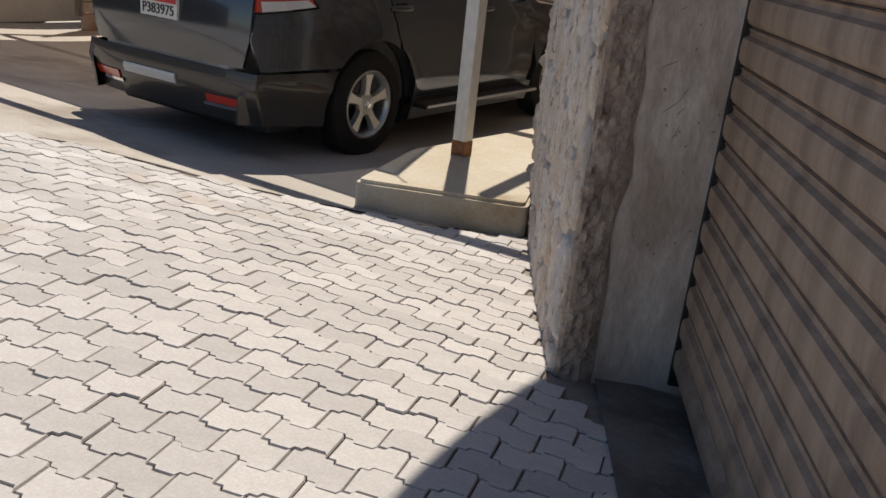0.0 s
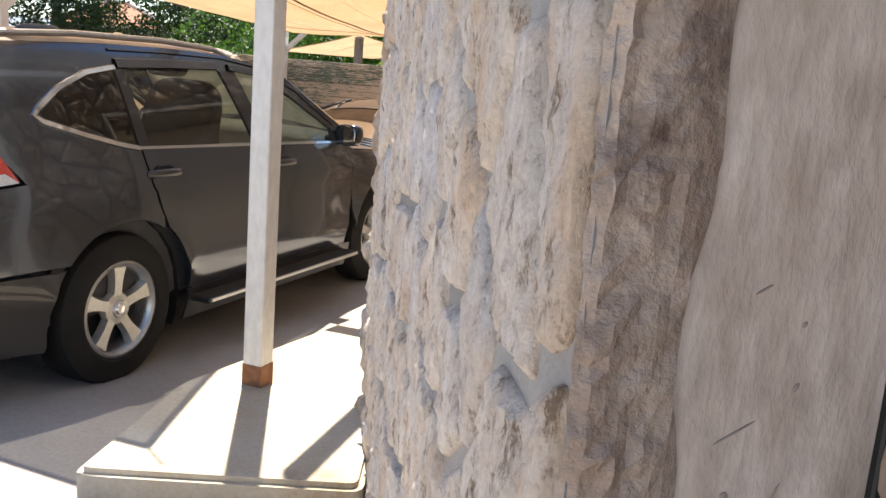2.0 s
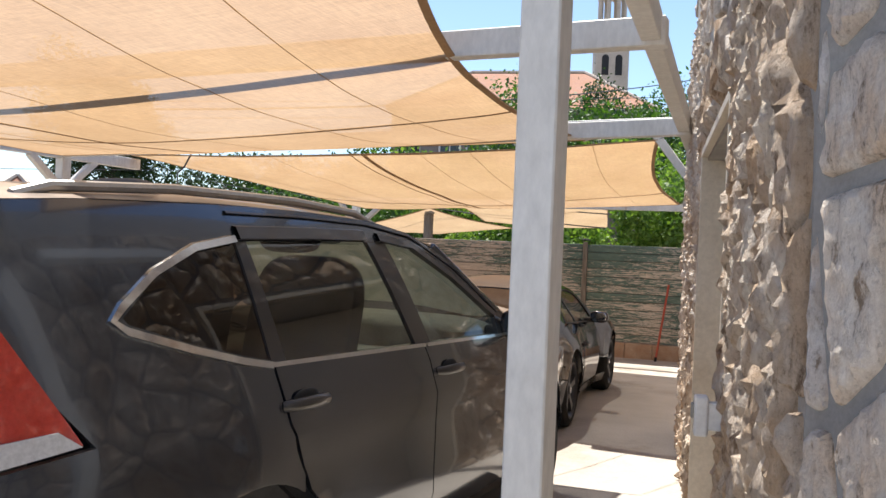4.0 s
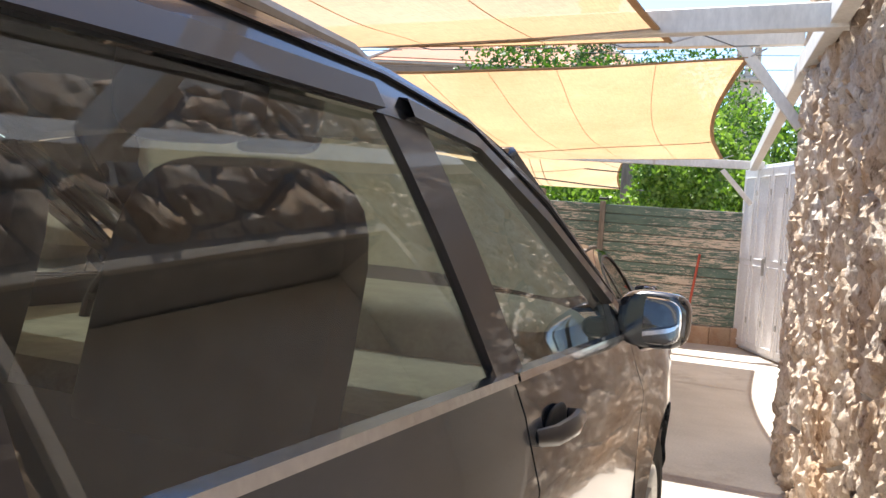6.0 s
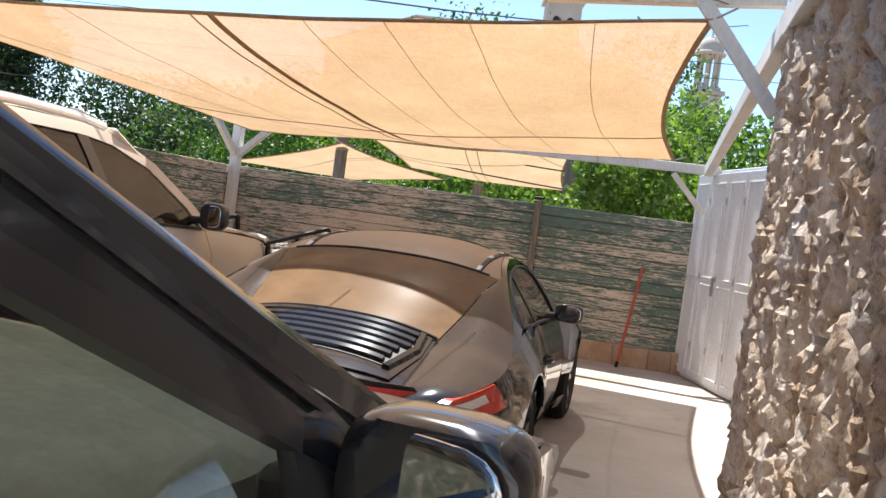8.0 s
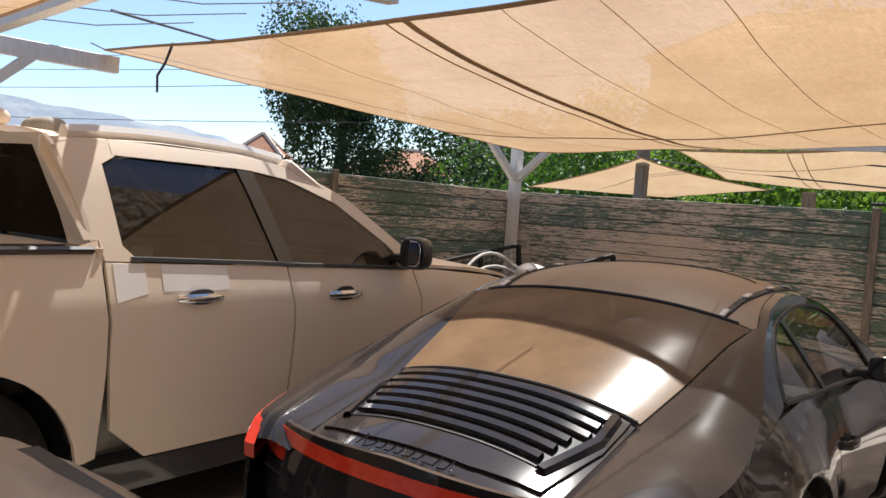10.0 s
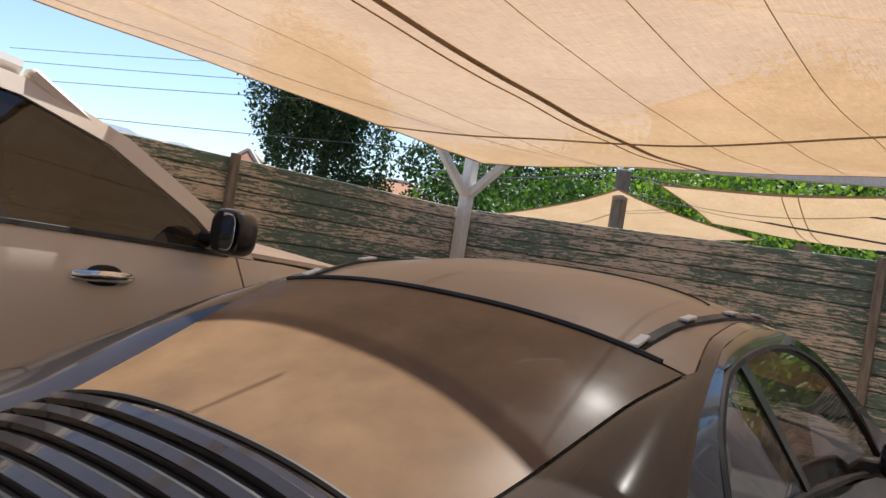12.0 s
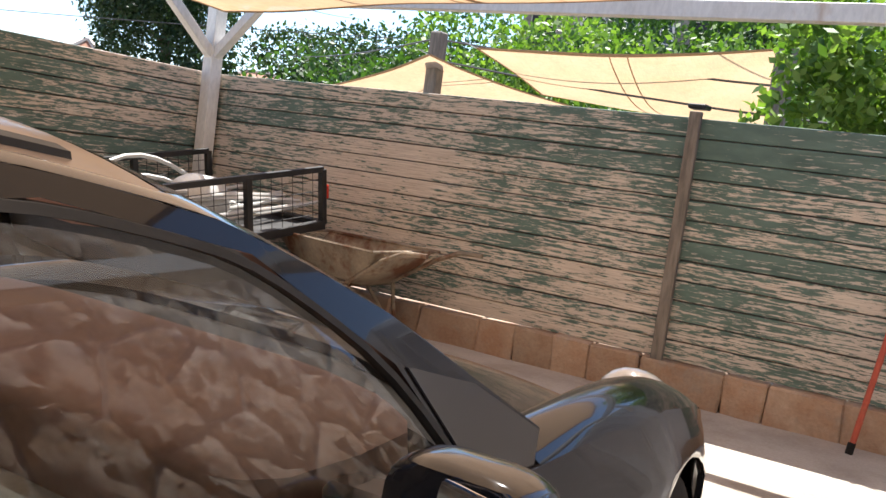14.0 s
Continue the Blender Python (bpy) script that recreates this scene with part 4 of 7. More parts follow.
# ---- grey estate car ----
def build_suv(at):
    car = empty("car", at, "dark grey five-door sports utility car with a dusty roof", "car")
    zt = smooth_table([(0.15, 0.84), (0.30, 0.872), (0.45, 0.893), (0.62, 0.905), (0.85, 0.91), (0.98, 0.897), (1.07, 0.876), (1.13, 0.857), (1.30, 0.795), (1.46, 0.728), (1.55, 0.675), (1.64, 0.60)], 80)
    tp = smooth_table([(-1.02, -0.20), (-0.85, -0.10), (-0.45, -0.025), (0.0, 0.0), (2.3, 0.0), (2.8, -0.02), (3.2, -0.09), (3.45, -0.22), (3.58, -0.40)], 80)

    def X(y, z):
        crease = 0.012 * math.exp(-((z - 0.90) / 0.035) ** 2) + 0.014 * math.exp(-((z - 0.50) / 0.05) ** 2)
        flare = 0.022 * max(math.exp(-((math.hypot(y, z - 0.36) - 0.44) / 0.05) ** 2), math.exp(-((math.hypot(y - 2.62, z - 0.36) - 0.44) / 0.05) ** 2))
        return interp(z, zt) + interp(y, tp) + crease + flare

    paint, blk = "paint_grey", "plastic_black"
    qwin = [(0.105, 1.455), (-0.08, 1.425), (-0.24, 1.36), (-0.375, 1.262), (-0.36, 1.245), (-0.18, 1.19), (0.0, 1.145), (0.125, 1.12)]
    roofl = [(-0.78, 1.515), (-0.4, 1.545), (0.105, 1.565)]
    quarter = [(0.125, 1.108), (0.165, 0.93), (0.235, 0.775)] + arc(0, 0.36, 0.43, 58, 141, 12) + [(-0.90, 0.62), (-0.955, 0.80), (-0.93, 0.945), (-0.505, 0.985), (-0.60, 1.10), (-0.70, 1.30), (-0.76, 1.46)] + roofl + qwin
    sides(car, "quarter_panel", quarter, X, paint)
    lamp = [(-0.545, 1.0), (-0.925, 0.96), (-0.915, 1.05), (-0.83, 1.28), (-0.785, 1.45), (-0.765, 1.45), (-0.705, 1.295), (-0.605, 1.105)]
    for s in (1, -1):
        lp = part("tail_lamp", side_panel(lamp, X, 0.07, 0.012, 0.04, s), "lamp_red", car, "red tail lamp with a clear lower lens", smooth=True)
        part("clear_lens", side_panel([(-0.55, 0.998), (-0.90, 0.962), (-0.90, 1.02), (-0.60, 1.035)], X, 0.07, 0.017, 0.02, s), "lamp_clear", lp, "clear reversing lens")
    belt = [(0.135, 1.108), (0.6, 1.098), (1.10, 1.088)]
    rdoor = [(0.138, 1.105), (1.108, 1.086), (1.135, 1.02), (1.162, 0.8), (1.172, 0.6), (1.15, 0.37), (0.47, 0.37)] + arc(0, 0.36, 0.45, 6, 54, 7) + [(0.248, 0.78), (0.178, 0.93)]
    fdoor = [(1.116, 1.086), (2.05, 1.066), (2.125, 0.92), (2.145, 0.7), (2.11, 0.37), (1.158, 0.37), (1.18, 0.6), (1.17, 0.8), (1.143, 1.02)]
    rd = sides(car, "rear_door", rdoor, X, paint)
    fd = sides(car, "front_door", fdoor, X, paint)
    fender = [(2.058, 1.055), (2.2, 1.005), (2.7, 0.97), (3.0, 0.925), (3.05, 0.845), (3.40, 0.695), (3.40, 0.60), (3.04, 0.55)] + arc(2.62, 0.36, 0.43, 22, 165, 14) + [(2.152, 0.7), (2.132, 0.92)]
    sides(car, "front_wing", fender, X, paint)
    head = [(3.055, 0.918), (3.06, 0.85), (3.40, 0.70), (3.46, 0.735), (3.36, 0.80)]
    sides(car, "headlamp", head, X, "lamp_clear", 0.006, 0.03, label="clear wrapped headlamp")
    sill = [(0.46, 0.20), (2.17, 0.20), (2.17, 0.365), (0.46, 0.365)]
    sides(car, "sill", sill, X, blk, -0.004)
    rb = [(-0.345, 0.605), (-0.91, 0.605), (-1.0, 0.48), (-0.99, 0.30), (-0.43, 0.26)] + arc(0, 0.36, 0.43, 190, 144, 6)
    sides(car, "rear_bumper_side", rb, X, blk, -0.006)
    fb = [(3.045, 0.54), (3.40, 0.595), (3.50, 0.5), (3.50, 0.25), (3.06, 0.24)] + arc(2.62, 0.36, 0.43, -14, 21, 5)
    sides(car, "front_bumper_side", fb, X, paint)
    for s in (1, -1):
        for cy in (0.0, 2.62):
            bm = bmesh.new()
            lathe(bm, [(0.445, 0.0), (0.445, -0.30), (0.0, -0.30)], "X", 24, Matrix.Translation((s * 0.835, cy, 0.36)) @ Matrix.Diagonal((s, 1, 1, 1)))
            bmesh.ops.bisect_plane(bm, geom=bm.verts[:] + bm.edges[:] + bm.faces[:], plane_co=(0, 0, 0.18), plane_no=(0, 0, -1), clear_outer=True)
            part("wheel_arch", bm, "dark_trim", car)
    # running board
    for s in (1, -1):
        b = box((0.13, 1.62, 0.035), Matrix.Translation((s * 0.93, 1.31, 0.31)), 0.01, 2)
        rbd = part("running_board", b, "plastic_black", car, "dark running board with a bright edge")
        part("trim_strip", box((0.012, 1.6, 0.02), Matrix.Translation((s * 0.998, 1.31, 0.315)), 0.003), "alloy", rbd)
    # glass
    sides(car, "quarter_window", qwin[::-1], X, "glass_dark", -0.008, 0)
    rwin = [(0.195, 1.112), (1.045, 1.095), (0.90, 1.475), (0.155, 1.462)]
    fwin = [(1.175, 1.09), (1.985, 1.075), (1.93, 1.14), (1.55, 1.335), (1.25, 1.455), (1.035, 1.475)]
    sides(car, "rear_door_window", rwin, X, "glass_tint", -0.012, 0)
    sides(car, "front_door_window", fwin, X, "glass_tint", -0.012, 0)
    # black pillars and frames round the glass
    sides(car, "pillar", [(1.045, 1.093), (1.175, 1.088), (1.035, 1.48), (0.895, 1.48)], X, blk, -0.002)
    sides(car, "pillar", [(0.128, 1.112), (0.198, 1.11), (0.158, 1.468), (0.108, 1.46)], X, blk, -0.002)
    sides(car, "window_rail", [(0.108, 1.458), (0.5, 1.472), (0.9, 1.478), (1.04, 1.477), (1.25, 1.457), (1.55, 1.337), (1.93, 1.142), (2.05, 1.066), (2.11, 1.07), (1.98, 1.175), (1.62, 1.40), (1.28, 1.525), (1.0, 1.562), (0.5, 1.572), (0.105, 1.566)], X, paint, 0.0, 0.02, 0.07)
    sides(car, "mirror_sail", [(1.90, 1.077), (2.045, 1.068), (1.945, 1.133), (1.90, 1.155)], X, blk, 0.002)
    ribbons(car, "visor", [(0.12, 1.485), (0.5, 1.497), (0.88, 1.503)], X, 0.045, 0.014, "plastic_black", "smoked rain visor")
    ribbons(car, "visor", [(0.98, 1.50), (1.24, 1.478), (1.54, 1.352), (1.90, 1.168)], X, 0.035, 0.014, "plastic_black", "smoked rain visor")
    ribbons(car, "window_trim", [(0.12, 1.109), (0.6, 1.099), (1.108, 1.088)], X, 0.017, 0.010, "chrome", "bright belt strip")
    ribbons(car, "window_trim", [(1.12, 1.088), (1.6, 1.078), (2.04, 1.068)], X, 0.017, 0.010, "chrome", "bright belt strip")
    tip = [(0.105, 1.468), (-0.08, 1.438), (-0.25, 1.37), (-0.375, 1.29), (-0.41, 1.258), (-0.375, 1.232), (-0.18, 1.175), (0.0, 1.13), (0.12, 1.108)]
    ribbons(car, "window_trim", tip, X, 0.024, 0.010, "chrome", "bright quarter window surround")
    ribbons(car, "drip_trim", [(0.11, 1.545), (0.5, 1.552), (0.95, 1.548), (1.26, 1.515), (1.6, 1.385), (1.95, 1.18)], X, 0.008, 0.008, "plastic_black", "dark roof strip")
    # roof
    rz = smooth_table([(-0.80, 1.515), (-0.4, 1.548), (0.1, 1.568), (0.6, 1.572), (1.0, 1.562), (1.28, 1.525), (1.5, 1.455)], 60)
    secs = []
    for y in np.linspace(-0.80, 1.50, 26):
        ze = interp(y, rz)
        xe = X(y, ze)
        row = []
        for k in range(21):
            s = -1 + k / 10
            row.append((xe * s, y, ze + 0.05 * (1 - abs(s) ** 2.6) * (1 - 0.3 * max(0, y - 0.9))))
        secs.append(row)
    part("roof", loft(secs), paint, car, smooth=True)
    for s in (1, -1):
        b = bmesh.new()
        pts = [(s * (X(y, interp(y, rz)) - 0.075), y, interp(y, rz) + h) for y, h in ((-0.52, 0.008), (-0.42, 0.03), (0.0, 0.038), (0.6, 0.038), (1.0, 0.032), (1.14, 0.005))]
        tube(b, pts, 0.015, 8)
        part("roof_rail", b, "alloy", car, "grey roof rail with bright ends", smooth=True)
    # windscreen
    secs = []
    for k in range(13):
        f = k / 12
        y, z = 1.50 + (2.30 - 1.50) * f, 1.455 - 0.375 * f
        xe = 0.66 + 0.10 * f
        secs.append([(xe * s, y + 0.14 * (1 - s * s) * f - 0.02 * (1 - f), z + 0.05 * (1 - s * s) * (1 - f)) for s in np.linspace(-1, 1, 15)])
    part("windscreen", loft(secs), "glass_tint", car, smooth=True)
    for s in (1, -1):
        part("a_pillar", beam_between(bmesh.new(), (s * 0.69, 1.46, 1.475), (s * 0.80, 2.26, 1.075), 0.07, 0.05, 0.012), paint, car, smooth=True)
    # bonnet
    def ZH(x, y):
        edge = interp(y, [(2.2, 1.085), (2.7, 1.06), (3.0, 1.015), (3.3, 0.93), (3.5, 0.80)])
        return edge - 0.08 + 0.03 * (1 - min(1, abs(x) / 0.86) ** 2) + 0.012 * math.exp(-((abs(x) - 0.55) / 0.07) ** 2)
    hood = [(-0.80, 2.32), (-0.5, 2.50), (0, 2.57), (0.5, 2.50), (0.80, 2.32), (0.86, 2.7), (0.835, 3.0), (0.74, 3.28), (0.50, 3.44), (0, 3.50), (-0.50, 3.44), (-0.74, 3.28), (-0.835, 3.0), (-0.86, 2.7)]
    part("bonnet", top_panel(hood, ZH), paint, car, smooth=True)
    part("cowl", top_panel([(-0.78, 2.20), (0.78, 2.20), (0.80, 2.315), (0.5, 2.49), (0, 2.555), (-0.5, 2.49), (-0.80, 2.315)], lambda x, y: ZH(x, y) - 0.025), "dark_trim", car)
    for s, x0 in ((1, -0.35), (1, 0.28)):
        b = bmesh.new()
        tube(b, [(x0, 2.42, 1.055), (x0 + 0.26, 2.32, 1.075), (x0 + 0.48, 2.20, 1.11)], [0.012, 0.010, 0.008], 6)
        part("wiper", b, "dark_trim", car, "black wiper arm", smooth=True)
    part("front_grille", end_panel([(-0.62, 0.60), (0.62, 0.60), (0.62, 0.715), (-0.62, 0.715)], lambda x, z: 3.52 - 0.22 * (x / 0.8) ** 2 - 0.05 * (z - 0.7)), "dark_trim", car)
    part("front_bumper", end_panel([(-0.74, 0.24), (0.74, 0.24), (0.76, 0.59), (-0.76, 0.59)], lambda x, z: 3.56 - 0.26 * (x / 0.8) ** 2 - 0.2 * (z - 0.42) ** 2), paint, car, smooth=True)
    # tailgate
    def YB(x, z):
        base = interp(z, [(0.25, -0.93), (0.5, -1.01), (0.62, -0.985), (0.8, -1.0), (0.98, -0.985), (1.12, -0.955), (1.5, -0.77)])
        return base + 0.045 * (abs(x) / 0.75) ** 4
    part("tailgate", end_panel([(-0.68, 0.63), (0.68, 0.63), (0.735, 0.80), (0.74, 0.955), (0.735, 1.07), (-0.735, 1.07), (-0.74, 0.955), (-0.735, 0.80)], YB), paint, car, smooth=True)
    part("rear_window", end_panel([(-0.70, 1.075), (0.70, 1.075), (0.60, 1.46), (-0.60, 1.46)], YB), "glass_dark", car, smooth=True)
    sp = loft([[(x, -0.98 + 0.10 * (x / 0.7) ** 2 + dy, 1.515 + dz) for dy, dz in ((0.2, 0.045), (0.0, 0.03), (-0.015, 0.005), (0.0, -0.015), (0.2, -0.03))] for x in np.linspace(-0.66, 0.66, 15)])
    part("roof_spoiler", sp, paint, car, "glossy grey roof spoiler", smooth=True)
    part("rear_bumper", end_panel([(-0.80, 0.30), (0.80, 0.30), (0.79, 0.61), (-0.79, 0.61)], lambda x, z: YB(x, z) - 0.01), blk, car, smooth=True)
    part("trim_bar", end_panel([(-0.36, 0.985), (0.36, 0.985), (0.36, 1.01), (-0.36, 1.01)], lambda x, z: YB(x, z) - 0.016), "chrome", car, "bright bar above the plate", smooth=True)
    plate = part("number_plate", end_panel([(-0.17, 0.84), (0.17, 0.84), (0.17, 0.97), (-0.17, 0.97)], lambda x, z: YB(0, 0.9) - 0.018), "plate_white", car, "white number plate with a red band")
    part("red_band", end_panel([(-0.165, 0.93), (0.165, 0.93), (0.165, 0.966), (-0.165, 0.966)], lambda x, z: YB(0, 0.9) - 0.021, depth=0.002), "plate_red", plate)
    text_part("plate_number", "P383975", 0.085, Matrix.Translation((0, YB(0, 0.9) - 0.022, 0.885)) @ Matrix.Rotation(radians(90), 4, "X"), "ink", plate, "black plate number")
    part("badge", end_panel([(-0.035, 1.03), (0.035, 1.03), (0.03, 1.075), (-0.03, 1.075)], lambda x, z: YB(0, z) - 0.02), "chrome", car, "plain bright badge")
    for s in (1, -1):
        rf = part("reflector", end_panel([(s * 0.42, 0.40), (s * 0.68, 0.40), (s * 0.68, 0.45), (s * 0.42, 0.45)], lambda x, z: YB(x, z) - 0.02), "lamp_red", car, "red bumper reflector in a bright frame")
        part("reflector_frame", end_panel([(s * 0.39, 0.375), (s * 0.71, 0.375), (s * 0.71, 0.395), (s * 0.39, 0.395)], lambda x, z: YB(x, z) - 0.022), "chrome", rf)
    part("bumper_plate", end_panel([(-0.34, 0.46), (0.16, 0.46), (0.16, 0.52), (-0.34, 0.52)], lambda x, z: YB(x, z) - 0.02), "plate_white", car, "pale sticker on the bumper")
    # undertray, cabin, and solid fill blocks added to keep light from passing through
    part("underbody", box((1.40, 4.1, 0.12), Matrix.Translation((0, 1.28, 0.27)), 0.02), "dark_trim", car)
    part("cabin_tub", box((1.62, 1.06, 0.66), Matrix.Translation((0, 1.59, 0.66)), 0.03), "interior_grey", car)
    # Rear half of the tub, in a darker grey than the front.
    part("rear_footwell", box((1.62, 1.52, 0.62), Matrix.Translation((0, 0.29, 0.64)), 0.03), "interior_dark", car, "dark box filling the rear of the cabin")
    part("boot_floor", box((1.2, 0.7, 0.5), Matrix.Translation((0, -0.62, 0.70)), 0.03), "interior_grey", car)
    part("engine_block", box((1.15, 1.1, 0.55), Matrix.Translation((0, 2.75, 0.62)), 0.03), "dark_trim", car)
    for x in (-0.37, 0.37):
        car_seat(car, x, 1.00, 0.78, "interior_dark")
        car_seat(car, x, 0.12, 0.80, "interior_dark", 0.6)
    part("dashboard", ovoid((1.5, 0.62, 0.26), Matrix.Translation((0, 2.02, 1.0)), 0.4, 24, 12), "interior_grey", car, smooth=True)
    part("radio_panel", box((0.24, 0.05, 0.22), Matrix.Translation((0, 1.70, 0.96)) @ Matrix.Rotation(radians(-20), 4, "X"), 0.01), "dark_trim", car)
    steering_wheel(car, -0.37, 1.62, 1.03)
    part("rear_view_mirror", ovoid((0.24, 0.03, 0.07), Matrix.Translation((0, 1.62, 1.36)), 0.5, 16, 8), "dark_trim", car, smooth=True)
    b = bmesh.new()
    tube(b, [(0, 1.62, 1.33), (0.01, 1.62, 1.20)], 0.003, 5)
    tube(b, [(0.01, 1.62, 1.20), (0.012, 1.62, 1.12)], [0.012, 0.02], 6)
    part("hanging_charm", b, "red_paint", car, "small red charm on a cord")
    for s in (1, -1):
        door_handle(rd[0 if s > 0 else 1], X(0.23, 0.985), 0.26, 0.985, "plastic_black", s, 0.22)
        door_handle(fd[0 if s > 0 else 1], X(1.33, 0.975), 1.30, 0.975, "plastic_black", s, 0.22)
        door_mirror(car, 0.800, 1.99, 1.10, "gloss_black", s, (0.18, 0.13, 0.145))
        wheel(car, s * 0.885, 0.0, 0.36, 0.225, 0.225, 5, "alloy", s)
        wheel(car, s * 0.885, 2.62, 0.36, 0.225, 0.225, 5, "alloy", s)
    b = bmesh.new()
    tube(b, [(0.0, -0.45, 1.61), (0.0, -0.62, 1.72)], [0.012, 0.004], 6)
    part("aerial", b, "dark_trim", car)
    return car


build_suv(Matrix.Translation((-4.25, 4.70, -0.005)))


# ---- black coupe with a long sloping tail ----
def build_coupe(at):
    car = empty("car", at, "dusty black two-door sports coupe with a louvred engine lid", "car")
    WB, R = 2.35, 0.325
    zt = smooth_table([(0.12, 0.78), (0.25, 0.84), (0.45, 0.875), (0.60, 0.875), (0.72, 0.855), (0.82, 0.81), (0.90, 0.765), (1.05, 0.67), (1.16, 0.60), (1.24, 0.53), (1.30, 0.44)], 80)
    tp = smooth_table([(-1.10, -0.30), (-0.95, -0.15), (-0.6, 0.0), (-0.1, 0.035), (0.35, 0.02), (0.8, -0.03), (1.6, -0.035), (2.2, 0.0), (2.6, -0.02), (2.95, -0.12), (3.2, -0.28), (3.35, -0.48)], 80)

    def X(y, z):
        fl = 0.02 * max(math.exp(-((math.hypot(y, z - R) - 0.40) / 0.05) ** 2), math.exp(-((math.hypot(y - WB, z - R) - 0.40) / 0.05) ** 2))
        return interp(z, zt) + interp(y, tp) * (1.0 if z < 0.85 else max(0.3, 1 - 2.2 * (z - 0.85))) + fl

    paint = "paint_black_clean"
    ar = 0.365
    # side panels; the shoulder line falls to the lamps at both ends
    quarter = [(0.62, 0.86)] + [(0.56, 0.70), (0.50, 0.50)] + arc(0, R, ar, 24, 158, 14) + [(-0.62, 0.50), (-0.98, 0.52), (-0.985, 0.60), (-0.62, 0.64), (-0.66, 0.745), (-0.45, 0.797), (-0.1, 0.875), (0.25, 0.893)]
    sides(car, "rear_wing", quarter, X, paint)
    door = [(0.628, 0.862), (1.55, 0.815), (1.62, 0.60), (1.60, 0.26), (0.60, 0.26), (0.51, 0.44), (0.515, 0.52), (0.575, 0.70)]
    dr = sides(car, "door", door, X, paint)
    wing = [(1.558, 0.815), (1.9, 0.815), (2.3, 0.80), (2.6, 0.755), (2.86, 0.66), (2.99, 0.55), (2.90, 0.45)] + arc(WB, R, ar, 16, 166, 14) + [(1.63, 0.45), (1.628, 0.60)]
    sides(car, "front_wing", wing, X, paint)
    sides(car, "sill", [(0.36, 0.16), (1.98, 0.16), (1.98, 0.255), (0.36, 0.255)], X, paint, 0.005)
    sides(car, "rear_bumper_side", [(-0.36, 0.16), (-0.95, 0.20), (-1.03, 0.34), (-0.99, 0.515), (-0.62, 0.495), (-0.345, 0.45)] + arc(0, R, ar, 162, 205, 5), X, paint)
    sides(car, "front_bumper_side", [(2.92, 0.44), (3.02, 0.54), (3.22, 0.48), (3.26, 0.24), (3.0, 0.14), (2.70, 0.15)] + arc(WB, R, ar, -22, 14, 5), X, paint)
    # tail lamps
    lamp = [(-0.60, 0.635), (-0.99, 0.575), (-1.03, 0.64), (-0.93, 0.695), (-0.68, 0.737)]
    for s in (1, -1):
        lp = part("tail_lamp", side_panel(lamp, X, 0.06, 0.006, 0.05, s), "lamp_red", car, "red tail lamp with a clear bar", smooth=True)
        part("clear_lens", side_panel([(-0.74, 0.67), (-0.98, 0.63), (-0.98, 0.665), (-0.76, 0.70)], X, 0.06, 0.011, 0.02, s), "lamp_clear", lp, "clear lens bar")
    # glasshouse
    roofe = smooth_table([(-0.45, 0.80), (-0.2, 0.905), (0.1, 1.055), (0.4, 1.165), (0.7, 1.205), (0.95, 1.205), (1.2, 1.16), (1.45, 1.05), (1.75, 0.86)], 60)
    rear_q = [(0.02, 0.915), (0.60, 0.878), (0.47, 1.145), (0.34, 1.112), (0.16, 1.02)]
    front_w = [(0.66, 0.875), (1.52, 0.83), (1.42, 0.985), (1.22, 1.115), (1.0, 1.165), (0.53, 1.152)]
    sides(car, "quarter_window", rear_q, X, "glass_coupe", -0.006, 0)
    sides(car, "door_window", front_w, X, "glass_coupe", -0.006, 0)
    sides(car, "pillar", [(0.605, 0.872), (0.66, 0.868), (0.53, 1.156), (0.47, 1.146)], X, "plastic_black", -0.001)
    rail = [(-0.44, 0.80), (-0.1, 0.877), (0.02, 0.905), (0.15, 1.025), (0.35, 1.125), (0.56, 1.15), (1.0, 1.172), (1.23, 1.122), (1.43, 0.99), (1.535, 0.825), (1.70, 0.82), (1.75, 0.862)] + [(y, interp(y, roofe)) for y in (1.6, 1.45, 1.3, 1.2, 1.05, 0.95, 0.8, 0.7, 0.55, 0.4, 0.25, 0.1, -0.05, -0.2, -0.33)]
    sides(car, "roof_rail", rail, X, paint, 0.0, 0.02, 0.07)
    sides(car, "mirror_sail", [(1.45, 0.985), (1.54, 0.828), (1.695, 0.824), (1.74, 0.862), (1.60, 0.945)], X, "plastic_black", 0.004, 0.01)
    ribbons(car, "window_seal", smooth_table([(0.03, 0.905), (0.15, 1.018), (0.35, 1.118), (0.56, 1.148), (0.8, 1.168), (1.0, 1.166), (1.22, 1.12), (1.42, 0.99), (1.53, 0.828)], 40), X, 0.012, 0.006, "dark_trim")
    ribbons(car, "window_seal", [(0.03, 0.905), (0.35, 0.888), (0.62, 0.873), (1.1, 0.852), (1.53, 0.826)], X, 0.012, 0.006, "dark_trim")

    def ztop(x, y):
        e = interp(y, roofe)
        xe = max(0.1, X(y, e))
        return e + 0.075 * (1 - min(1.0, abs(x) / xe) ** 2.4)

    CHANNEL = [(0.2, 0.497), (0.5, 0.508), (0.8, 0.512), (1.1, 0.50)]

    # roof skin and windscreen share one crown
    def crown(y0, y1, inset, ny):
        secs = []
        for y in np.linspace(y0, y1, ny):
            xe = X(y, interp(y, roofe)) - inset
            secs.append([(xe * s, y, ztop(xe * s, y)) for s in np.linspace(-1, 1, 23)])
        return loft(secs)

    part("roof", crown(0.22, 1.16, 0.035, 14), "paint_black", car, smooth=True)
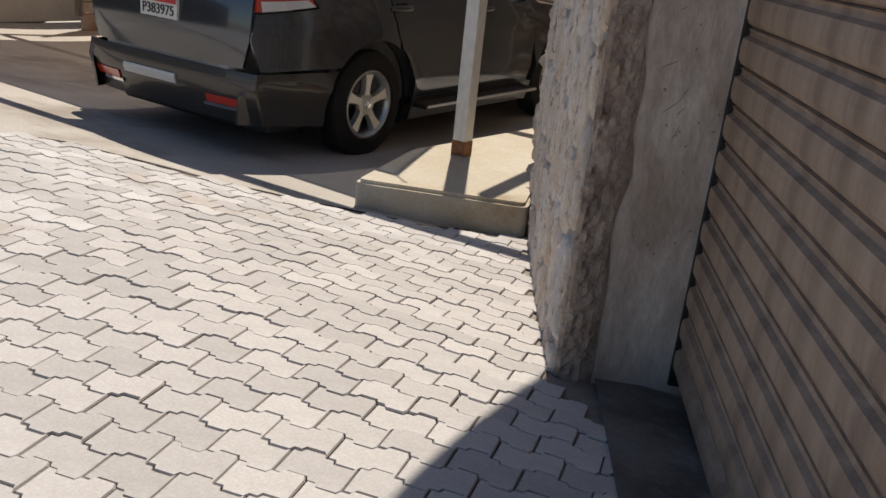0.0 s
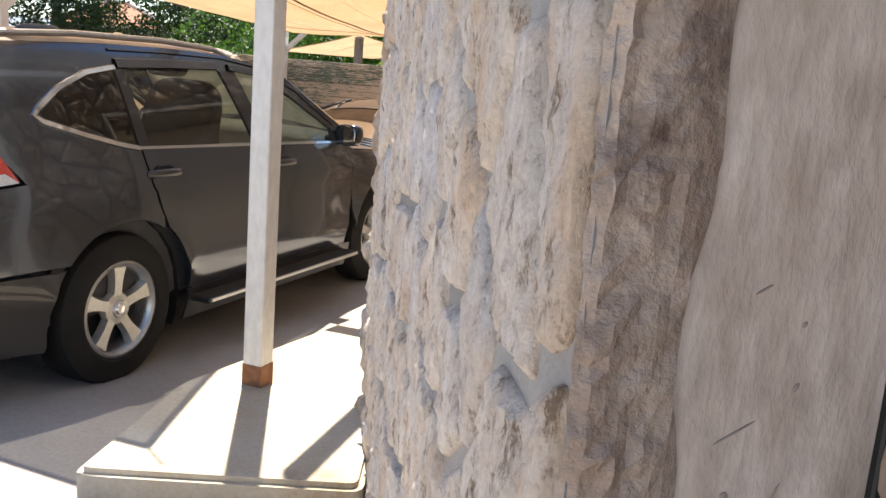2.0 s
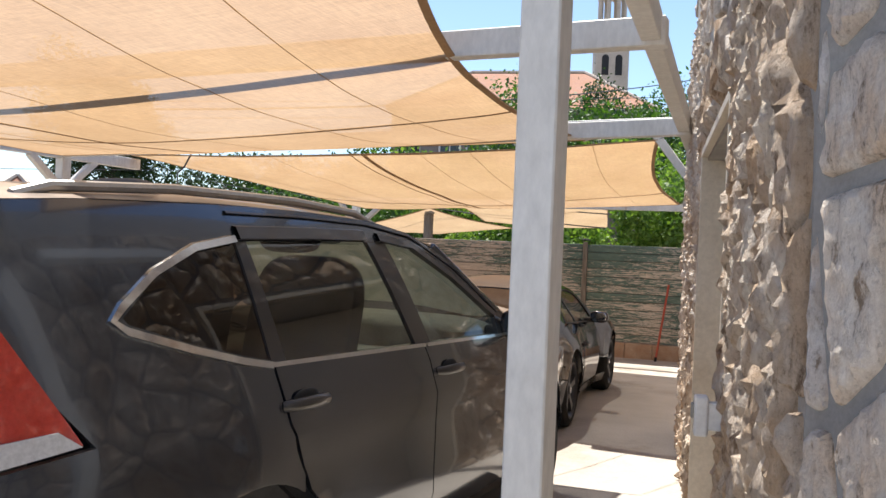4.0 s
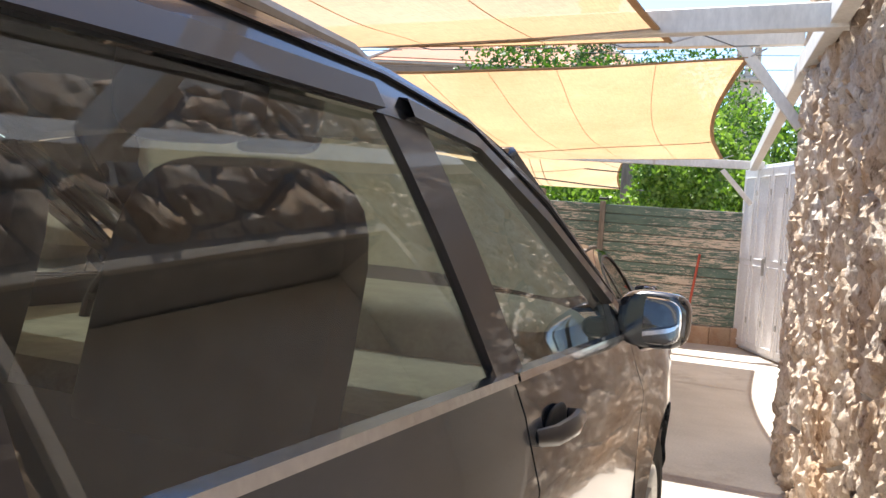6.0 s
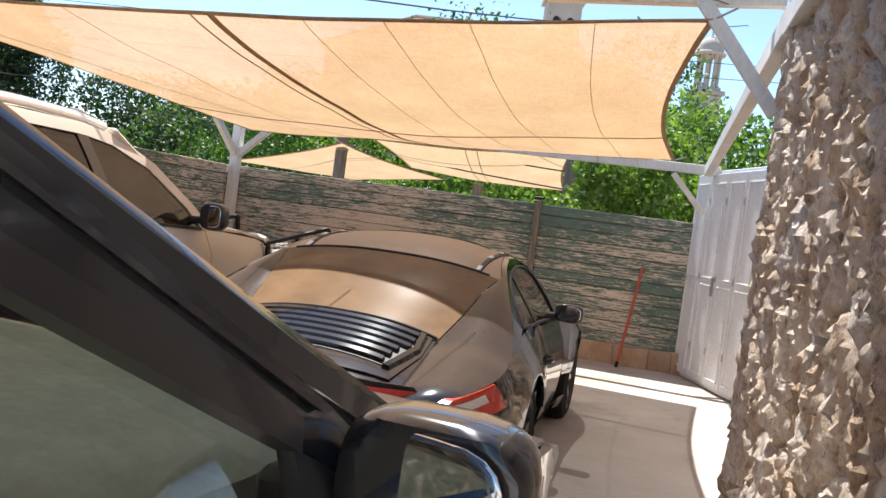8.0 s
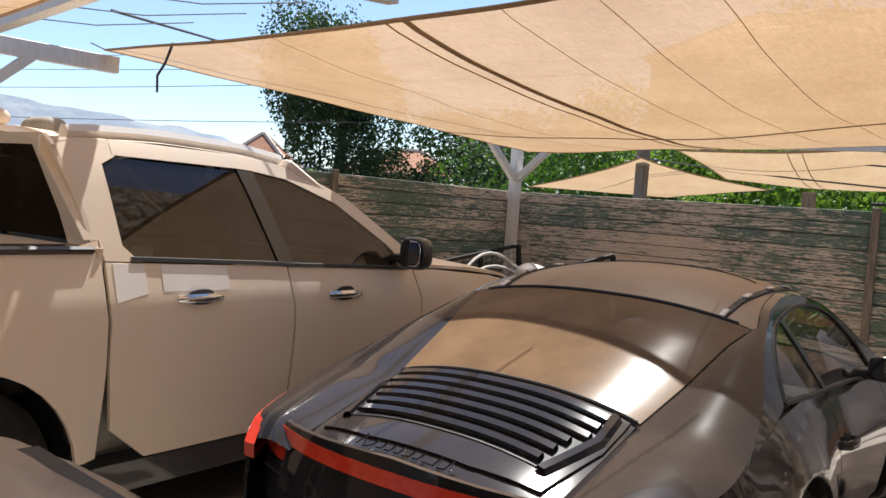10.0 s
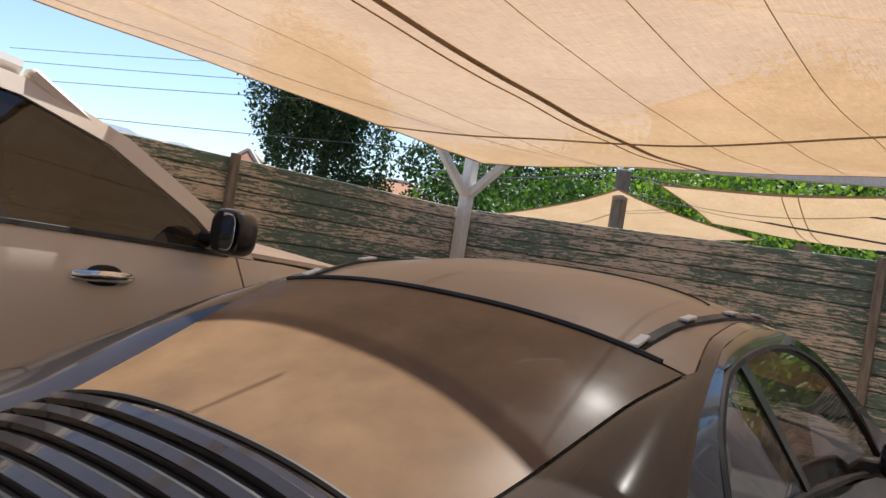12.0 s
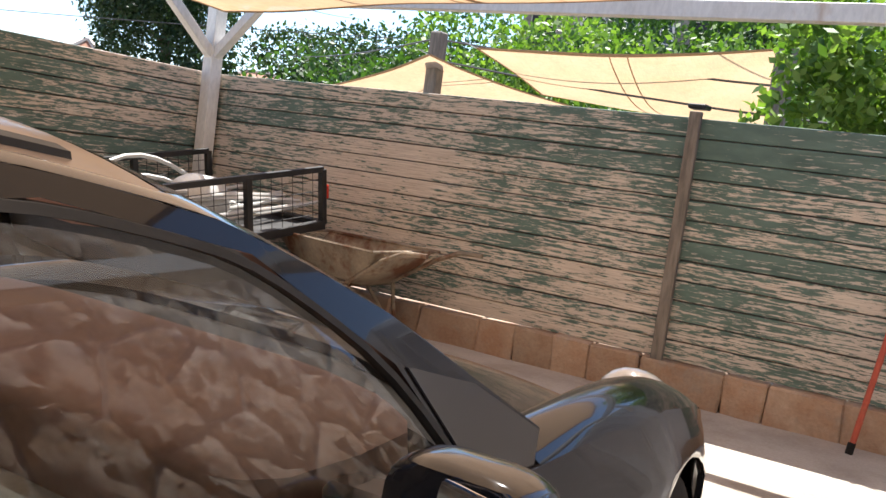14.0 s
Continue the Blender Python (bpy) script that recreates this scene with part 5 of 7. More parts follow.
    tail_c = smooth_table([(-1.02, 0.70), (-0.9, 0.752), (-0.7, 0.815), (-0.45, 0.89), (-0.2, 0.995), (0.05, 1.11), (0.216, ztop(0, 0.216))], 60)
    tail_x = smooth_table([(-1.02, 0.45), (-0.9, 0.47), (-0.7, 0.48), (-0.45, 0.485), (-0.2, 0.53), (0.1, 0.575), (0.216, X(0.216, interp(0.216, roofe)) - 0.045)], 60)

    def ZT(x, y):
        """The tail from the roof to the lamps: rear window and engine lid lie on one sloping sheet."""
        return interp(y, tail_c) - 0.06 * (abs(x) / interp(y, tail_x)) ** 2.4

    secs = []
    for y in np.linspace(-0.42, 0.208, 16):
        xe = interp(y, tail_x) - 0.004
        secs.append([(xe * k, y, ZT(xe * k, y)) for k in np.linspace(-1, 1, 23)])
    part("rear_window", loft(secs), "glass_dusty", car, "dusty sloping rear window", smooth=True)
    b = bmesh.new()
    tube(b, [(x, -0.425, ZT(x, -0.425) + 0.003) for x in np.linspace(-0.48, 0.48, 25)], 0.007, 6)
    part("window_seal", b, "dark_trim", car)
    part("windscreen", crown(1.17, 1.74, 0.05, 12), "glass_coupe", car, smooth=True)
    for s in (1, -1):
        secs = []
        for y in np.linspace(0.20, 1.74, 32):
            xe = X(y, interp(y, roofe))
            i0 = 0.055 if y < 0.215 or y > 1.165 else 0.03
            secs.append([(s * xe, y, interp(y, roofe)), (s * (xe - i0 / 2), y, ztop(xe - i0 / 2, y) + 0.002), (s * (xe - i0), y, ztop(xe - i0, y) + 0.001)])
        part("roof_edge", loft(secs), paint, car, smooth=True)
        # open drip channel with pale clips
        secs = []
        for y in np.linspace(0.215, 1.08, 30):
            xe = interp(y, CHANNEL)
            secs.append([(s * (xe - w), y, ztop(xe - w, y) + h) for w, h in ((-0.004, 0.0), (-0.001, 0.007), (0.021, 0.007), (0.024, 0.0))])
        ch = part("roof_channel", loft(secs), "dark_trim", car, "black open roof channel", smooth=True)
        for y in (0.24, 0.46, 0.72, 0.96):
            xe = interp(y, CHANNEL) - 0.012
            cl = box((0.024, 0.06, 0.008), Matrix.Translation((s * xe, y, ztop(xe, y) + 0.012)) @ Matrix.Rotation(math.atan((interp(y + 0.05, roofe) - interp(y - 0.05, roofe)) / 0.1), 4, "X"), 0.002)
            part("clip", cl, "pvc", ch, "pale plastic clip")
    b = bmesh.new()
    tube(b, [(x, 0.216, ztop(x, 0.216) + 0.002) for x in np.linspace(-0.55, 0.55, 25)], 0.008, 6)
    part("window_seal", b, "dark_trim", car)
    b = bmesh.new()
    tube(b, [(x, 0.78 + 0.1 * (1 - (x / 0.42) ** 2) ** 0.5 if abs(x) < 0.42 else 0.78, ztop(x, 0.8) + 0.001) for x in np.linspace(-0.42, 0.42, 25)], 0.004, 5)
    part("roof_seam", b, "dark_trim", car)

    # engine lid and tail
    deck = [(-0.482, -0.43), (0.482, -0.43), (0.478, -0.66), (0.472, -0.84), (0.455, -0.97), (0.3, -1.0), (-0.3, -1.0), (-0.455, -0.97), (-0.472, -0.84), (-0.478, -0.66)]
    part("tail_panel", top_panel(deck, lambda x, y: ZT(x, y) - 0.004), paint, car, smooth=True)
    zo = smooth_table([(-1.0, 0.635), (-0.93, 0.695), (-0.66, 0.745), (-0.45, 0.80)] + [(y, interp(y, roofe)) for y in (-0.33, -0.2, -0.05, 0.1, 0.22)], 60)
    for s in (1, -1):
        secs = []
        for y in np.linspace(-1.0, 0.215, 30):
            xi = interp(y, tail_x)
            zw = interp(y, zo)
            xw = max(xi + 0.015, X(y, zw))
            zi = ZT(xi, y) - 0.003
            bulge = interp(y, [(-1.0, 0.02), (-0.6, 0.032), (-0.2, 0.022), (0.215, 0.006)])
            secs.append([(s * (xi + (xw - xi) * u), y, zi + (zw - zi) * u + bulge * math.sin(math.pi * u) ** 0.9) for u in np.linspace(0, 1, 11)])
        part("haunch", loft(secs), paint, car, smooth=True)
    lid = [(-0.465, -0.44), (0.465, -0.44), (0.47, -0.62), (0.42, -0.88), (0.2, -0.915), (-0.2, -0.915), (-0.42, -0.88), (-0.47, -0.62)]
    lidp = part("engine_lid", top_panel(lid, lambda x, y: ZT(x, y) + 0.004, 0.08), paint, car, smooth=True)
    part("lid_recess", top_panel([(-0.42, -0.46), (0.42, -0.46), (0.43, -0.6), (0.37, -0.81), (-0.37, -0.81), (-0.43, -0.6)], lambda x, y: ZT(x, y) + 0.008, 0.08), "dark_trim", lidp)
    for k in range(6):
        y = -0.485 - 0.058 * k
        w = 0.415 - 0.012 * k * (k > 2)
        secs = []
        for x in np.linspace(-w, w, 17):
            z = ZT(x, y) + 0.012
            secs.append([(x, y + 0.014, z - 0.004), (x, y + 0.010, z + 0.012), (x, y + 0.002, z + 0.016), (x, y - 0.020, z + 0.006), (x, y - 0.022, z - 0.006)])
        part("louvre", loft(secs), paint, lidp, smooth=True)
    for s in (1, -1):
        secs = [[(s * (w0 + d), y, ZT(w0 + d, y) + h) for d, h in ((0.0, 0.006), (0.008, 0.022), (0.03, 0.02), (0.04, 0.004))] for y, w0 in ((-0.455, 0.405), (-0.6, 0.42), (-0.7, 0.395), (-0.82, 0.36))]
        part("louvre_frame", loft(secs), paint, lidp, smooth=True)
    # lettering on the tail, red light strip, bumper
    def YR(x, z):
        return interp(z, [(0.14, -0.96), (0.3, -1.06), (0.5, -1.075), (0.62, -1.05), (0.72, -1.03), (0.8, -1.0)]) + 0.26 * (abs(x) / 0.8) ** 2.6
    part("light_strip", end_panel([(-0.50, 0.655), (0.50, 0.655), (0.50, 0.70), (-0.50, 0.70)], lambda x, z: YR(x, z) - 0.004), "lamp_red", car, "red light strip across the tail", smooth=True)
    for s in (1, -1):
        el = part("tail_lamp", end_panel([(s * 0.50, 0.60), (s * 0.76, 0.59), (s * 0.76, 0.665), (s * 0.66, 0.695), (s * 0.50, 0.70)], lambda x, z: YR(x, z) - 0.006, 0.05), "lamp_red", car, "red tail lamp with a clear bar", smooth=True)
        part("clear_lens", end_panel([(s * 0.53, 0.64), (s * 0.74, 0.63), (s * 0.74, 0.662), (s * 0.53, 0.675)], lambda x, z: YR(x, z) - 0.012, 0.05, 0.006), "lamp_clear", el, "clear lens bar", smooth=True)
    part("tail_skin", end_panel([(-0.56, 0.70), (0.56, 0.70), (0.54, 0.715), (0, 0.735), (-0.54, 0.715)], YR), paint, car, smooth=True)
    part("rear_bumper", end_panel([(-0.78, 0.20), (0.78, 0.20), (0.80, 0.50), (0.76, 0.588), (0.50, 0.598), (0.50, 0.652), (-0.50, 0.652), (-0.50, 0.598), (-0.76, 0.588), (-0.80, 0.50)], YR), paint, car, smooth=True)
    lm = Matrix.Translation((0.0, -0.955, ZT(0, -0.955) + 0.012)) @ Matrix.Rotation(radians(33), 4, "X")
    lt = bmesh.new()
    marks = ((-0.165, 0.05, 0.05), (-0.115, 0.03, 0.03), (-0.08, 0.025, 0.03), (-0.045, 0.025, 0.03), (-0.01, 0.03, 0.03), (0.03, 0.025, 0.03), (0.065, 0.03, 0.03), (0.125, 0.03, 0.045), (0.17, 0.035, 0.045))
    tube(lt, [lm @ Vector((x + w * f, h * g, 0)) for x, w, h in marks for f, g in ((-0.45, -0.4), (-0.1, 0.5), (0.15, -0.45))], 0.003, 5)
    part("lettering", lt, "dark_alloy", car, "small dark script mark")
    # front lid and lamps
    def ZF(x, y):
        return interp(y, [(1.5, 0.885), (1.76, 0.87), (2.2, 0.80), (2.6, 0.70), (2.95, 0.56), (3.2, 0.44)]) + 0.02 - 0.05 * (abs(x) / 0.6) ** 3
    part("front_lid", top_panel([(-0.66, 1.74), (-0.3, 1.84), (0.3, 1.84), (0.66, 1.74), (0.60, 2.3), (0.50, 2.75), (0.36, 3.05), (-0.36, 3.05), (-0.50, 2.75), (-0.60, 2.3)], ZF), paint, car, smooth=True)
    part("cowl", top_panel([(-0.68, 1.66), (0.68, 1.66), (0.67, 1.735), (0.3, 1.835), (-0.3, 1.835), (-0.67, 1.735)], lambda x, y: ZF(x, y) - 0.02), "dark_trim", car)
    for s in (1, -1):
        secs = []
        for f in np.linspace(0, 1, 14):
            y = 1.72 + 1.33 * f
            xin = interp(y, [(1.72, 0.655), (2.3, 0.605), (2.75, 0.505), (3.05, 0.365)])
            zt_ = interp(y, [(1.72, 0.815), (1.9, 0.815), (2.3, 0.80), (2.6, 0.755), (2.86, 0.66), (3.05, 0.53)])
            xo = max(xin + 0.05, X(y, zt_))
            hump = 0.055 * math.sin(math.pi * min(1, f * 1.05)) + 0.02
            zi = ZF(xin, y)
            secs.append([(s * (xin + (xo - xin) * u), y, zi + (zt_ - zi) * u + hump * math.sin(math.pi * u) ** 0.8) for u in np.linspace(0, 1, 11)])
        part("wing_top", loft(secs), paint, car, smooth=True)
        hl = ovoid((0.22, 0.26, 0.20), Matrix.Translation((s * 0.60, 2.83, 0.645)) @ Matrix.Rotation(radians(-40), 4, "X"), 0.9, 20, 12)
        part("headlamp", hl, "lamp_clear", car, "oval clear headlamp", smooth=True)
    part("front_bumper", end_panel([(-0.62, 0.14), (0.62, 0.14), (0.60, 0.45), (0.36, 0.54), (-0.36, 0.54), (-0.60, 0.45)], lambda x, z: 3.36 - 0.5 * (x / 0.8) ** 2 - 0.9 * max(0, z - 0.36) - 0.1 * (z - 0.3) ** 2), paint, car, smooth=True)
    part("underbody", box((1.2, 3.9, 0.1), Matrix.Translation((0, 1.15, 0.20)), 0.02), "dark_trim", car)
    part("cabin_tub", box((1.30, 1.75, 0.52), Matrix.Translation((0, 0.90, 0.50)), 0.04), "interior_grey", car)
    # Hidden fill blocks, added to stop light passing through tail and nose.
    part("tail_block", box((1.1, 0.95, 0.42), Matrix.Translation((0, -0.42, 0.48)), 0.04), "dark_trim", car)
    part("nose_block", box((0.95, 1.2, 0.35), Matrix.Translation((0, 2.3, 0.42)), 0.04), "dark_trim", car)
    part("parcel_shelf", top_panel([(-0.55, -0.35), (0.55, -0.35), (0.55, 0.35), (-0.55, 0.35)], lambda x, y: 0.80 + 0.05 * y), "interior_light", car)
    for x in (-0.34, 0.34):
        car_seat(car, x, 0.66, 0.34, "interior_light", 0.46)
    part("dashboard", ovoid((1.25, 0.5, 0.22), Matrix.Translation((0, 1.48, 0.78)), 0.45, 24, 12), "interior_red", car, smooth=True)
    part("door_card", box((0.03, 0.95, 0.28), Matrix.Translation((-0.70, 1.08, 0.72)), 0.01), "interior_red", car)
    steering_wheel(car, -0.34, 1.28, 0.80)
    for s in (1, -1):
        d = dr[0 if s > 0 else 1]
        door_handle(d, X(0.75, 0.66), 0.74, 0.66, paint, s, 0.17)
        door_mirror(car, X(1.32, 0.86) - 0.03, 1.30, 0.875, "gloss_black", s, (0.185, 0.12, 0.12))
        wheel(car, s * 0.885, 0.0, R, 0.27, 0.24, 5, "dark_alloy", s)
        wheel(car, s * 0.855, WB, R, 0.22, 0.24, 5, "dark_alloy", s)
    return car


build_coupe(Matrix.Translation((-4.86, 9.981, -0.035)) @ Matrix.Rotation(radians(5.0), 4, "Z"))


# ---- pale dusty pickup ----
def build_pickup(at):
    car = empty("pickup_truck", at, "white double-cab pickup truck under a coat of brown dust", "pickup truck")
    WB, R = 3.18, 0.39
    zt = smooth_table([(0.2, 0.93), (0.4, 0.965), (0.7, 0.985), (0.95, 0.985), (1.08, 0.965), (1.18, 0.935), (1.30, 0.895), (1.55, 0.805), (1.68, 0.745), (1.74, 0.70)], 80)
    tp = smooth_table([(-1.15, -0.06), (-0.9, -0.01), (-0.5, 0.0), (3.0, 0.0), (3.5, -0.04), (3.9, -0.16), (4.12, -0.34)], 60)

    def X(y, z):
        fl = 0.03 * max(math.exp(-((math.hypot(y, z - R) - 0.49) / 0.06) ** 2), math.exp(-((math.hypot(y - WB, z - R) - 0.48) / 0.06) ** 2))
        return interp(z, zt) + interp(y, tp) + fl + 0.012 * math.exp(-((z - 1.02) / 0.04) ** 2)

    paint = "paint_dusty_white"
    bed = [(0.58, 1.30), (0.50, 1.275), (-1.13, 1.255), (-1.14, 0.55), (-0.50, 0.45)] + arc(0, R, 0.47, 172, 8, 16) + [(0.56, 0.46), (0.585, 0.8)]
    sides(car, "bed_side", bed, X, paint)
    rdoor = [(0.60, 1.215), (1.60, 1.185), (1.625, 0.9), (1.60, 0.42), (0.80, 0.42), (0.62, 0.56), (0.60, 0.8)]
    fdoor = [(1.61, 1.185), (2.62, 1.15), (2.68, 0.95), (2.66, 0.42), (1.612, 0.42), (1.637, 0.9)]
    rd = sides(car, "rear_door", rdoor, X, paint)
    fd = sides(car, "front_door", fdoor, X, paint)
    wing = [(2.63, 1.15), (2.9, 1.14), (3.5, 1.09), (3.85, 1.03), (4.0, 0.85), (4.0, 0.60), (3.68, 0.50)] + arc(WB, R, 0.46, 14, 166, 14) + [(2.675, 0.55), (2.69, 0.95)]
    sides(car, "front_wing", wing, X, paint)
    sides(car, "sill", [(0.56, 0.28), (2.66, 0.28), (2.66, 0.41), (0.56, 0.41)], X, "plastic_black", -0.01)
    pill = [(0.60, 1.22), (0.585, 1.30), (0.52, 1.30), (0.40, 1.62), (0.42, 1.69), (0.75, 1.70), (0.73, 1.635), (0.66, 1.60), (0.69, 1.28), (0.74, 1.235), (0.78, 1.215)]
    sides(car, "cab_pillar", pill, X, paint)
    rwin = [(0.70, 1.24), (0.76, 1.222), (1.56, 1.20), (1.40, 1.62), (0.74, 1.63), (0.67, 1.59)]
    fwin = [(1.66, 1.195), (2.55, 1.165), (2.42, 1.28), (2.05, 1.49), (1.72, 1.595), (1.50, 1.62)]
    sides(car, "rear_door_window", rwin, X, "glass_dark", -0.01, 0)
    sides(car, "front_door_window", fwin, X, "glass_dark", -0.01, 0)
    sides(car, "pillar", [(1.56, 1.195), (1.66, 1.192), (1.50, 1.63), (1.40, 1.63)], X, "plastic_black", -0.002)
    rail = [(0.72, 1.64), (1.40, 1.635), (1.50, 1.63), (1.72, 1.605), (2.06, 1.50), (2.43, 1.29), (2.60, 1.155), (2.72, 1.15), (2.55, 1.30), (2.15, 1.535), (1.80, 1.66), (1.50, 1.70), (0.72, 1.705)]
    sides(car, "window_rail", rail, X, paint, 0.0, 0.02, 0.07)
    ribbons(car, "window_trim", [(0.72, 1.228), (1.56, 1.198), (1.62, 1.192)], X, 0.02, 0.008, "dark_trim")
    ribbons(car, "window_trim", [(1.62, 1.192), (2.1, 1.178), (2.58, 1.158)], X, 0.02, 0.008, "dark_trim")
    # wiped, clean patches
    sides(car, "clean_patch", [(0.86, 1.205), (1.22, 1.193), (1.22, 1.09), (0.86, 1.095)], X, "paint_clean_white", 0.002, 0.003, label="patch of clean white paint where dust was wiped")
    sides(car, "clean_patch", [(0.63, 1.212), (0.78, 1.207), (0.78, 1.09), (0.63, 1.06)], X, "paint_clean_white", 0.002, 0.003, label="patch of clean white paint where dust was wiped")
    rz = smooth_table([(0.40, 1.66), (0.6, 1.695), (1.0, 1.712), (1.5, 1.70), (1.8, 1.66)], 40)
    secs = []
    for y in np.linspace(0.42, 1.80, 18):
        ze = interp(y, rz)
        xe = X(y, ze)
        secs.append([(xe * s, y, ze + 0.055 * (1 - abs(s) ** 2.6)) for s in np.linspace(-1, 1, 19)])
    part("roof", loft(secs), paint, car, smooth=True)
    for s in (1, -1):
        b = bmesh.new()
        pts = [(s * (X(y, interp(y, rz)) - 0.06), y, interp(y, rz) + 0.035) for y in np.linspace(0.55, 1.75, 10)]
        tube(b, pts, 0.03, 6)
        part("roof_strip", b, "paint_clean_white", car, "clean white roof strip", smooth=True)
    part("roof_fin", ovoid((0.06, 0.2, 0.09), Matrix.Translation((0.0, 0.62, 1.79)), 0.9, 12, 8), paint, car, smooth=True)
    secs = []
    for f in np.linspace(0, 1, 10):
        y, z = 1.80 + 0.95 * f, 1.665 - 0.53 * f
        xe = 0.70 + 0.13 * f
        secs.append([(xe * s, y + 0.13 * (1 - s * s) * f, z + 0.055 * (1 - s * s) * (1 - f)) for s in np.linspace(-1, 1, 13)])
    part("windscreen", loft(secs), "glass_dark", car, smooth=True)
    for s in (1, -1):
        part("a_pillar", beam_between(bmesh.new(), (s * 0.72, 1.76, 1.69), (s * 0.86, 2.70, 1.15), 0.08, 0.05, 0.012), paint, car, smooth=True)
    part("bonnet", top_panel([(-0.86, 2.68), (0, 2.86), (0.86, 2.68), (0.93, 3.2), (0.86, 3.8), (0.4, 4.0), (-0.4, 4.0), (-0.86, 3.8), (-0.93, 3.2)], lambda x, y: interp(y, [(2.6, 1.17), (3.2, 1.15), (3.7, 1.09), (4.0, 1.0)]) + 0.06 * (1 - (abs(x) / 0.95) ** 2)), paint, car, smooth=True)
    part("front_grille", end_panel([(-0.75, 0.45), (0.75, 0.45), (0.78, 1.0), (-0.78, 1.0)], lambda x, z: 4.10 - 0.2 * (x / 0.8) ** 2), "plastic_black", car)
    sides(car, "headlamp", [(3.62, 1.055), (3.86, 1.02), (4.01, 0.86), (3.70, 0.94)], X, "lamp_clear", 0.008, 0.03, label="clear headlamp")
    # rear of the cab with its glass
    yb = lambda x, z: interp(z, [(1.2, 0.56), (1.35, 0.54), (1.68, 0.42)])
    part("cab_back", end_panel([(-0.92, 0.55), (0.92, 0.55), (0.92, 1.27), (-0.92, 1.27)], lambda x, z: 0.57), paint, car)
    part("rear_window", end_panel([(-0.74, 1.29), (0.74, 1.29), (0.66, 1.655), (-0.66, 1.655)], yb), "glass_dark", car, smooth=True)
    part("cab_back_frame", end_panel([(-0.80, 1.655), (0.80, 1.655), (0.74, 1.70), (-0.74, 1.70)], yb), paint, car)
    for s in (1, -1):
        part("cab_back_frame", end_panel([(s * 0.745, 1.275), (s * 0.90, 1.275), (s * 0.79, 1.655), (s * 0.665, 1.655)], yb), paint, car)
        part("bed_rail", box((0.13, 1.68, 0.03), Matrix.Translation((s * 0.86, -0.28, 1.262)), 0.01), "plastic_black", car)
        part("bed_inner", box((0.03, 1.66, 0.5), Matrix.Translation((s * 0.78, -0.28, 1.0)), 0.004), "plastic_black", car)
    part("bed_floor", box((1.6, 1.66, 0.05), Matrix.Translation((0, -0.28, 0.74))), "plastic_black", car)
    part("tailgate", box((1.82, 0.07, 0.68), Matrix.Translation((0, -1.13, 0.91)), 0.02, 2), paint, car, smooth=True)
    part("rear_bumper", box((1.8, 0.16, 0.24), Matrix.Translation((0, -1.17, 0.50)), 0.04, 2), "plastic_black", car, smooth=True)
    part("underbody", box((1.5, 5.0, 0.15), Matrix.Translation((0, 1.45, 0.36)), 0.02), "dark_trim", car)
    part("cabin_tub", box((1.75, 2.0, 0.72), Matrix.Translation((0, 1.62, 0.78)), 0.03), "interior_grey", car)
    # Solid fill under the bonnet, added to stop light coming through.
    part("engine_block", box((1.1, 1.1, 0.5), Matrix.Translation((0, 3.2, 0.72)), 0.03), "dark_trim", car)
    for x in (-0.4, 0.4):
        car_seat(car, x, 1.50, 0.92, "interior_grey", 0.52)
        car_seat(car, x, 0.75, 0.95, "interior_grey", 0.6)
    part("dashboard", ovoid((1.6, 0.5, 0.24), Matrix.Translation((0, 2.5, 1.08)), 0.4, 24, 12), "interior_grey", car, smooth=True)
    steering_wheel(car, -0.4, 2.15, 1.1)
    for s in (1, -1):
        bm = lathe(bmesh.new(), [(0.49, 0.0), (0.49, -0.34), (0.0, -0.34)], "X", 24, Matrix.Translation((s * 0.93, 0, R)) @ Matrix.Diagonal((s, 1, 1, 1)))
        bmesh.ops.bisect_plane(bm, geom=bm.verts[:] + bm.edges[:] + bm.faces[:], plane_co=(0, 0, 0.3), plane_no=(0, 0, -1), clear_outer=True)
        part("wheel_arch", bm, "dark_trim", car)
        bm = lathe(bmesh.new(), [(0.48, 0.0), (0.48, -0.34), (0.0, -0.34)], "X", 24, Matrix.Translation((s * 0.93, WB, R)) @ Matrix.Diagonal((s, 1, 1, 1)))
        bmesh.ops.bisect_plane(bm, geom=bm.verts[:] + bm.edges[:] + bm.faces[:], plane_co=(0, 0, 0.3), plane_no=(0, 0, -1), clear_outer=True)
        part("wheel_arch", bm, "dark_trim", car)
        door_handle(rd[0 if s > 0 else 1], X(1.05, 1.06), 1.05, 1.06, "chrome", s, 0.24)
        door_handle(fd[0 if s > 0 else 1], X(2.0, 1.04), 2.0, 1.04, "chrome", s, 0.24)
        door_mirror(car, 0.93, 2.47, 1.235, "plastic_black", s, (0.17, 0.14, 0.18))
        wheel(car, s * 0.955, 0.0, R, 0.25, 0.235, 5, "alloy", s)
        wheel(car, s * 0.955, WB, R, 0.25, 0.235, 5, "alloy", s)
    return car



# the cab sits a little shorter than a straight scale would give
pickup = build_pickup(Matrix.Translation((-6.93, 7.87, -0.03)) @ Matrix.Rotation(radians(8.0), 4, "Z"))
CAB = 2.55
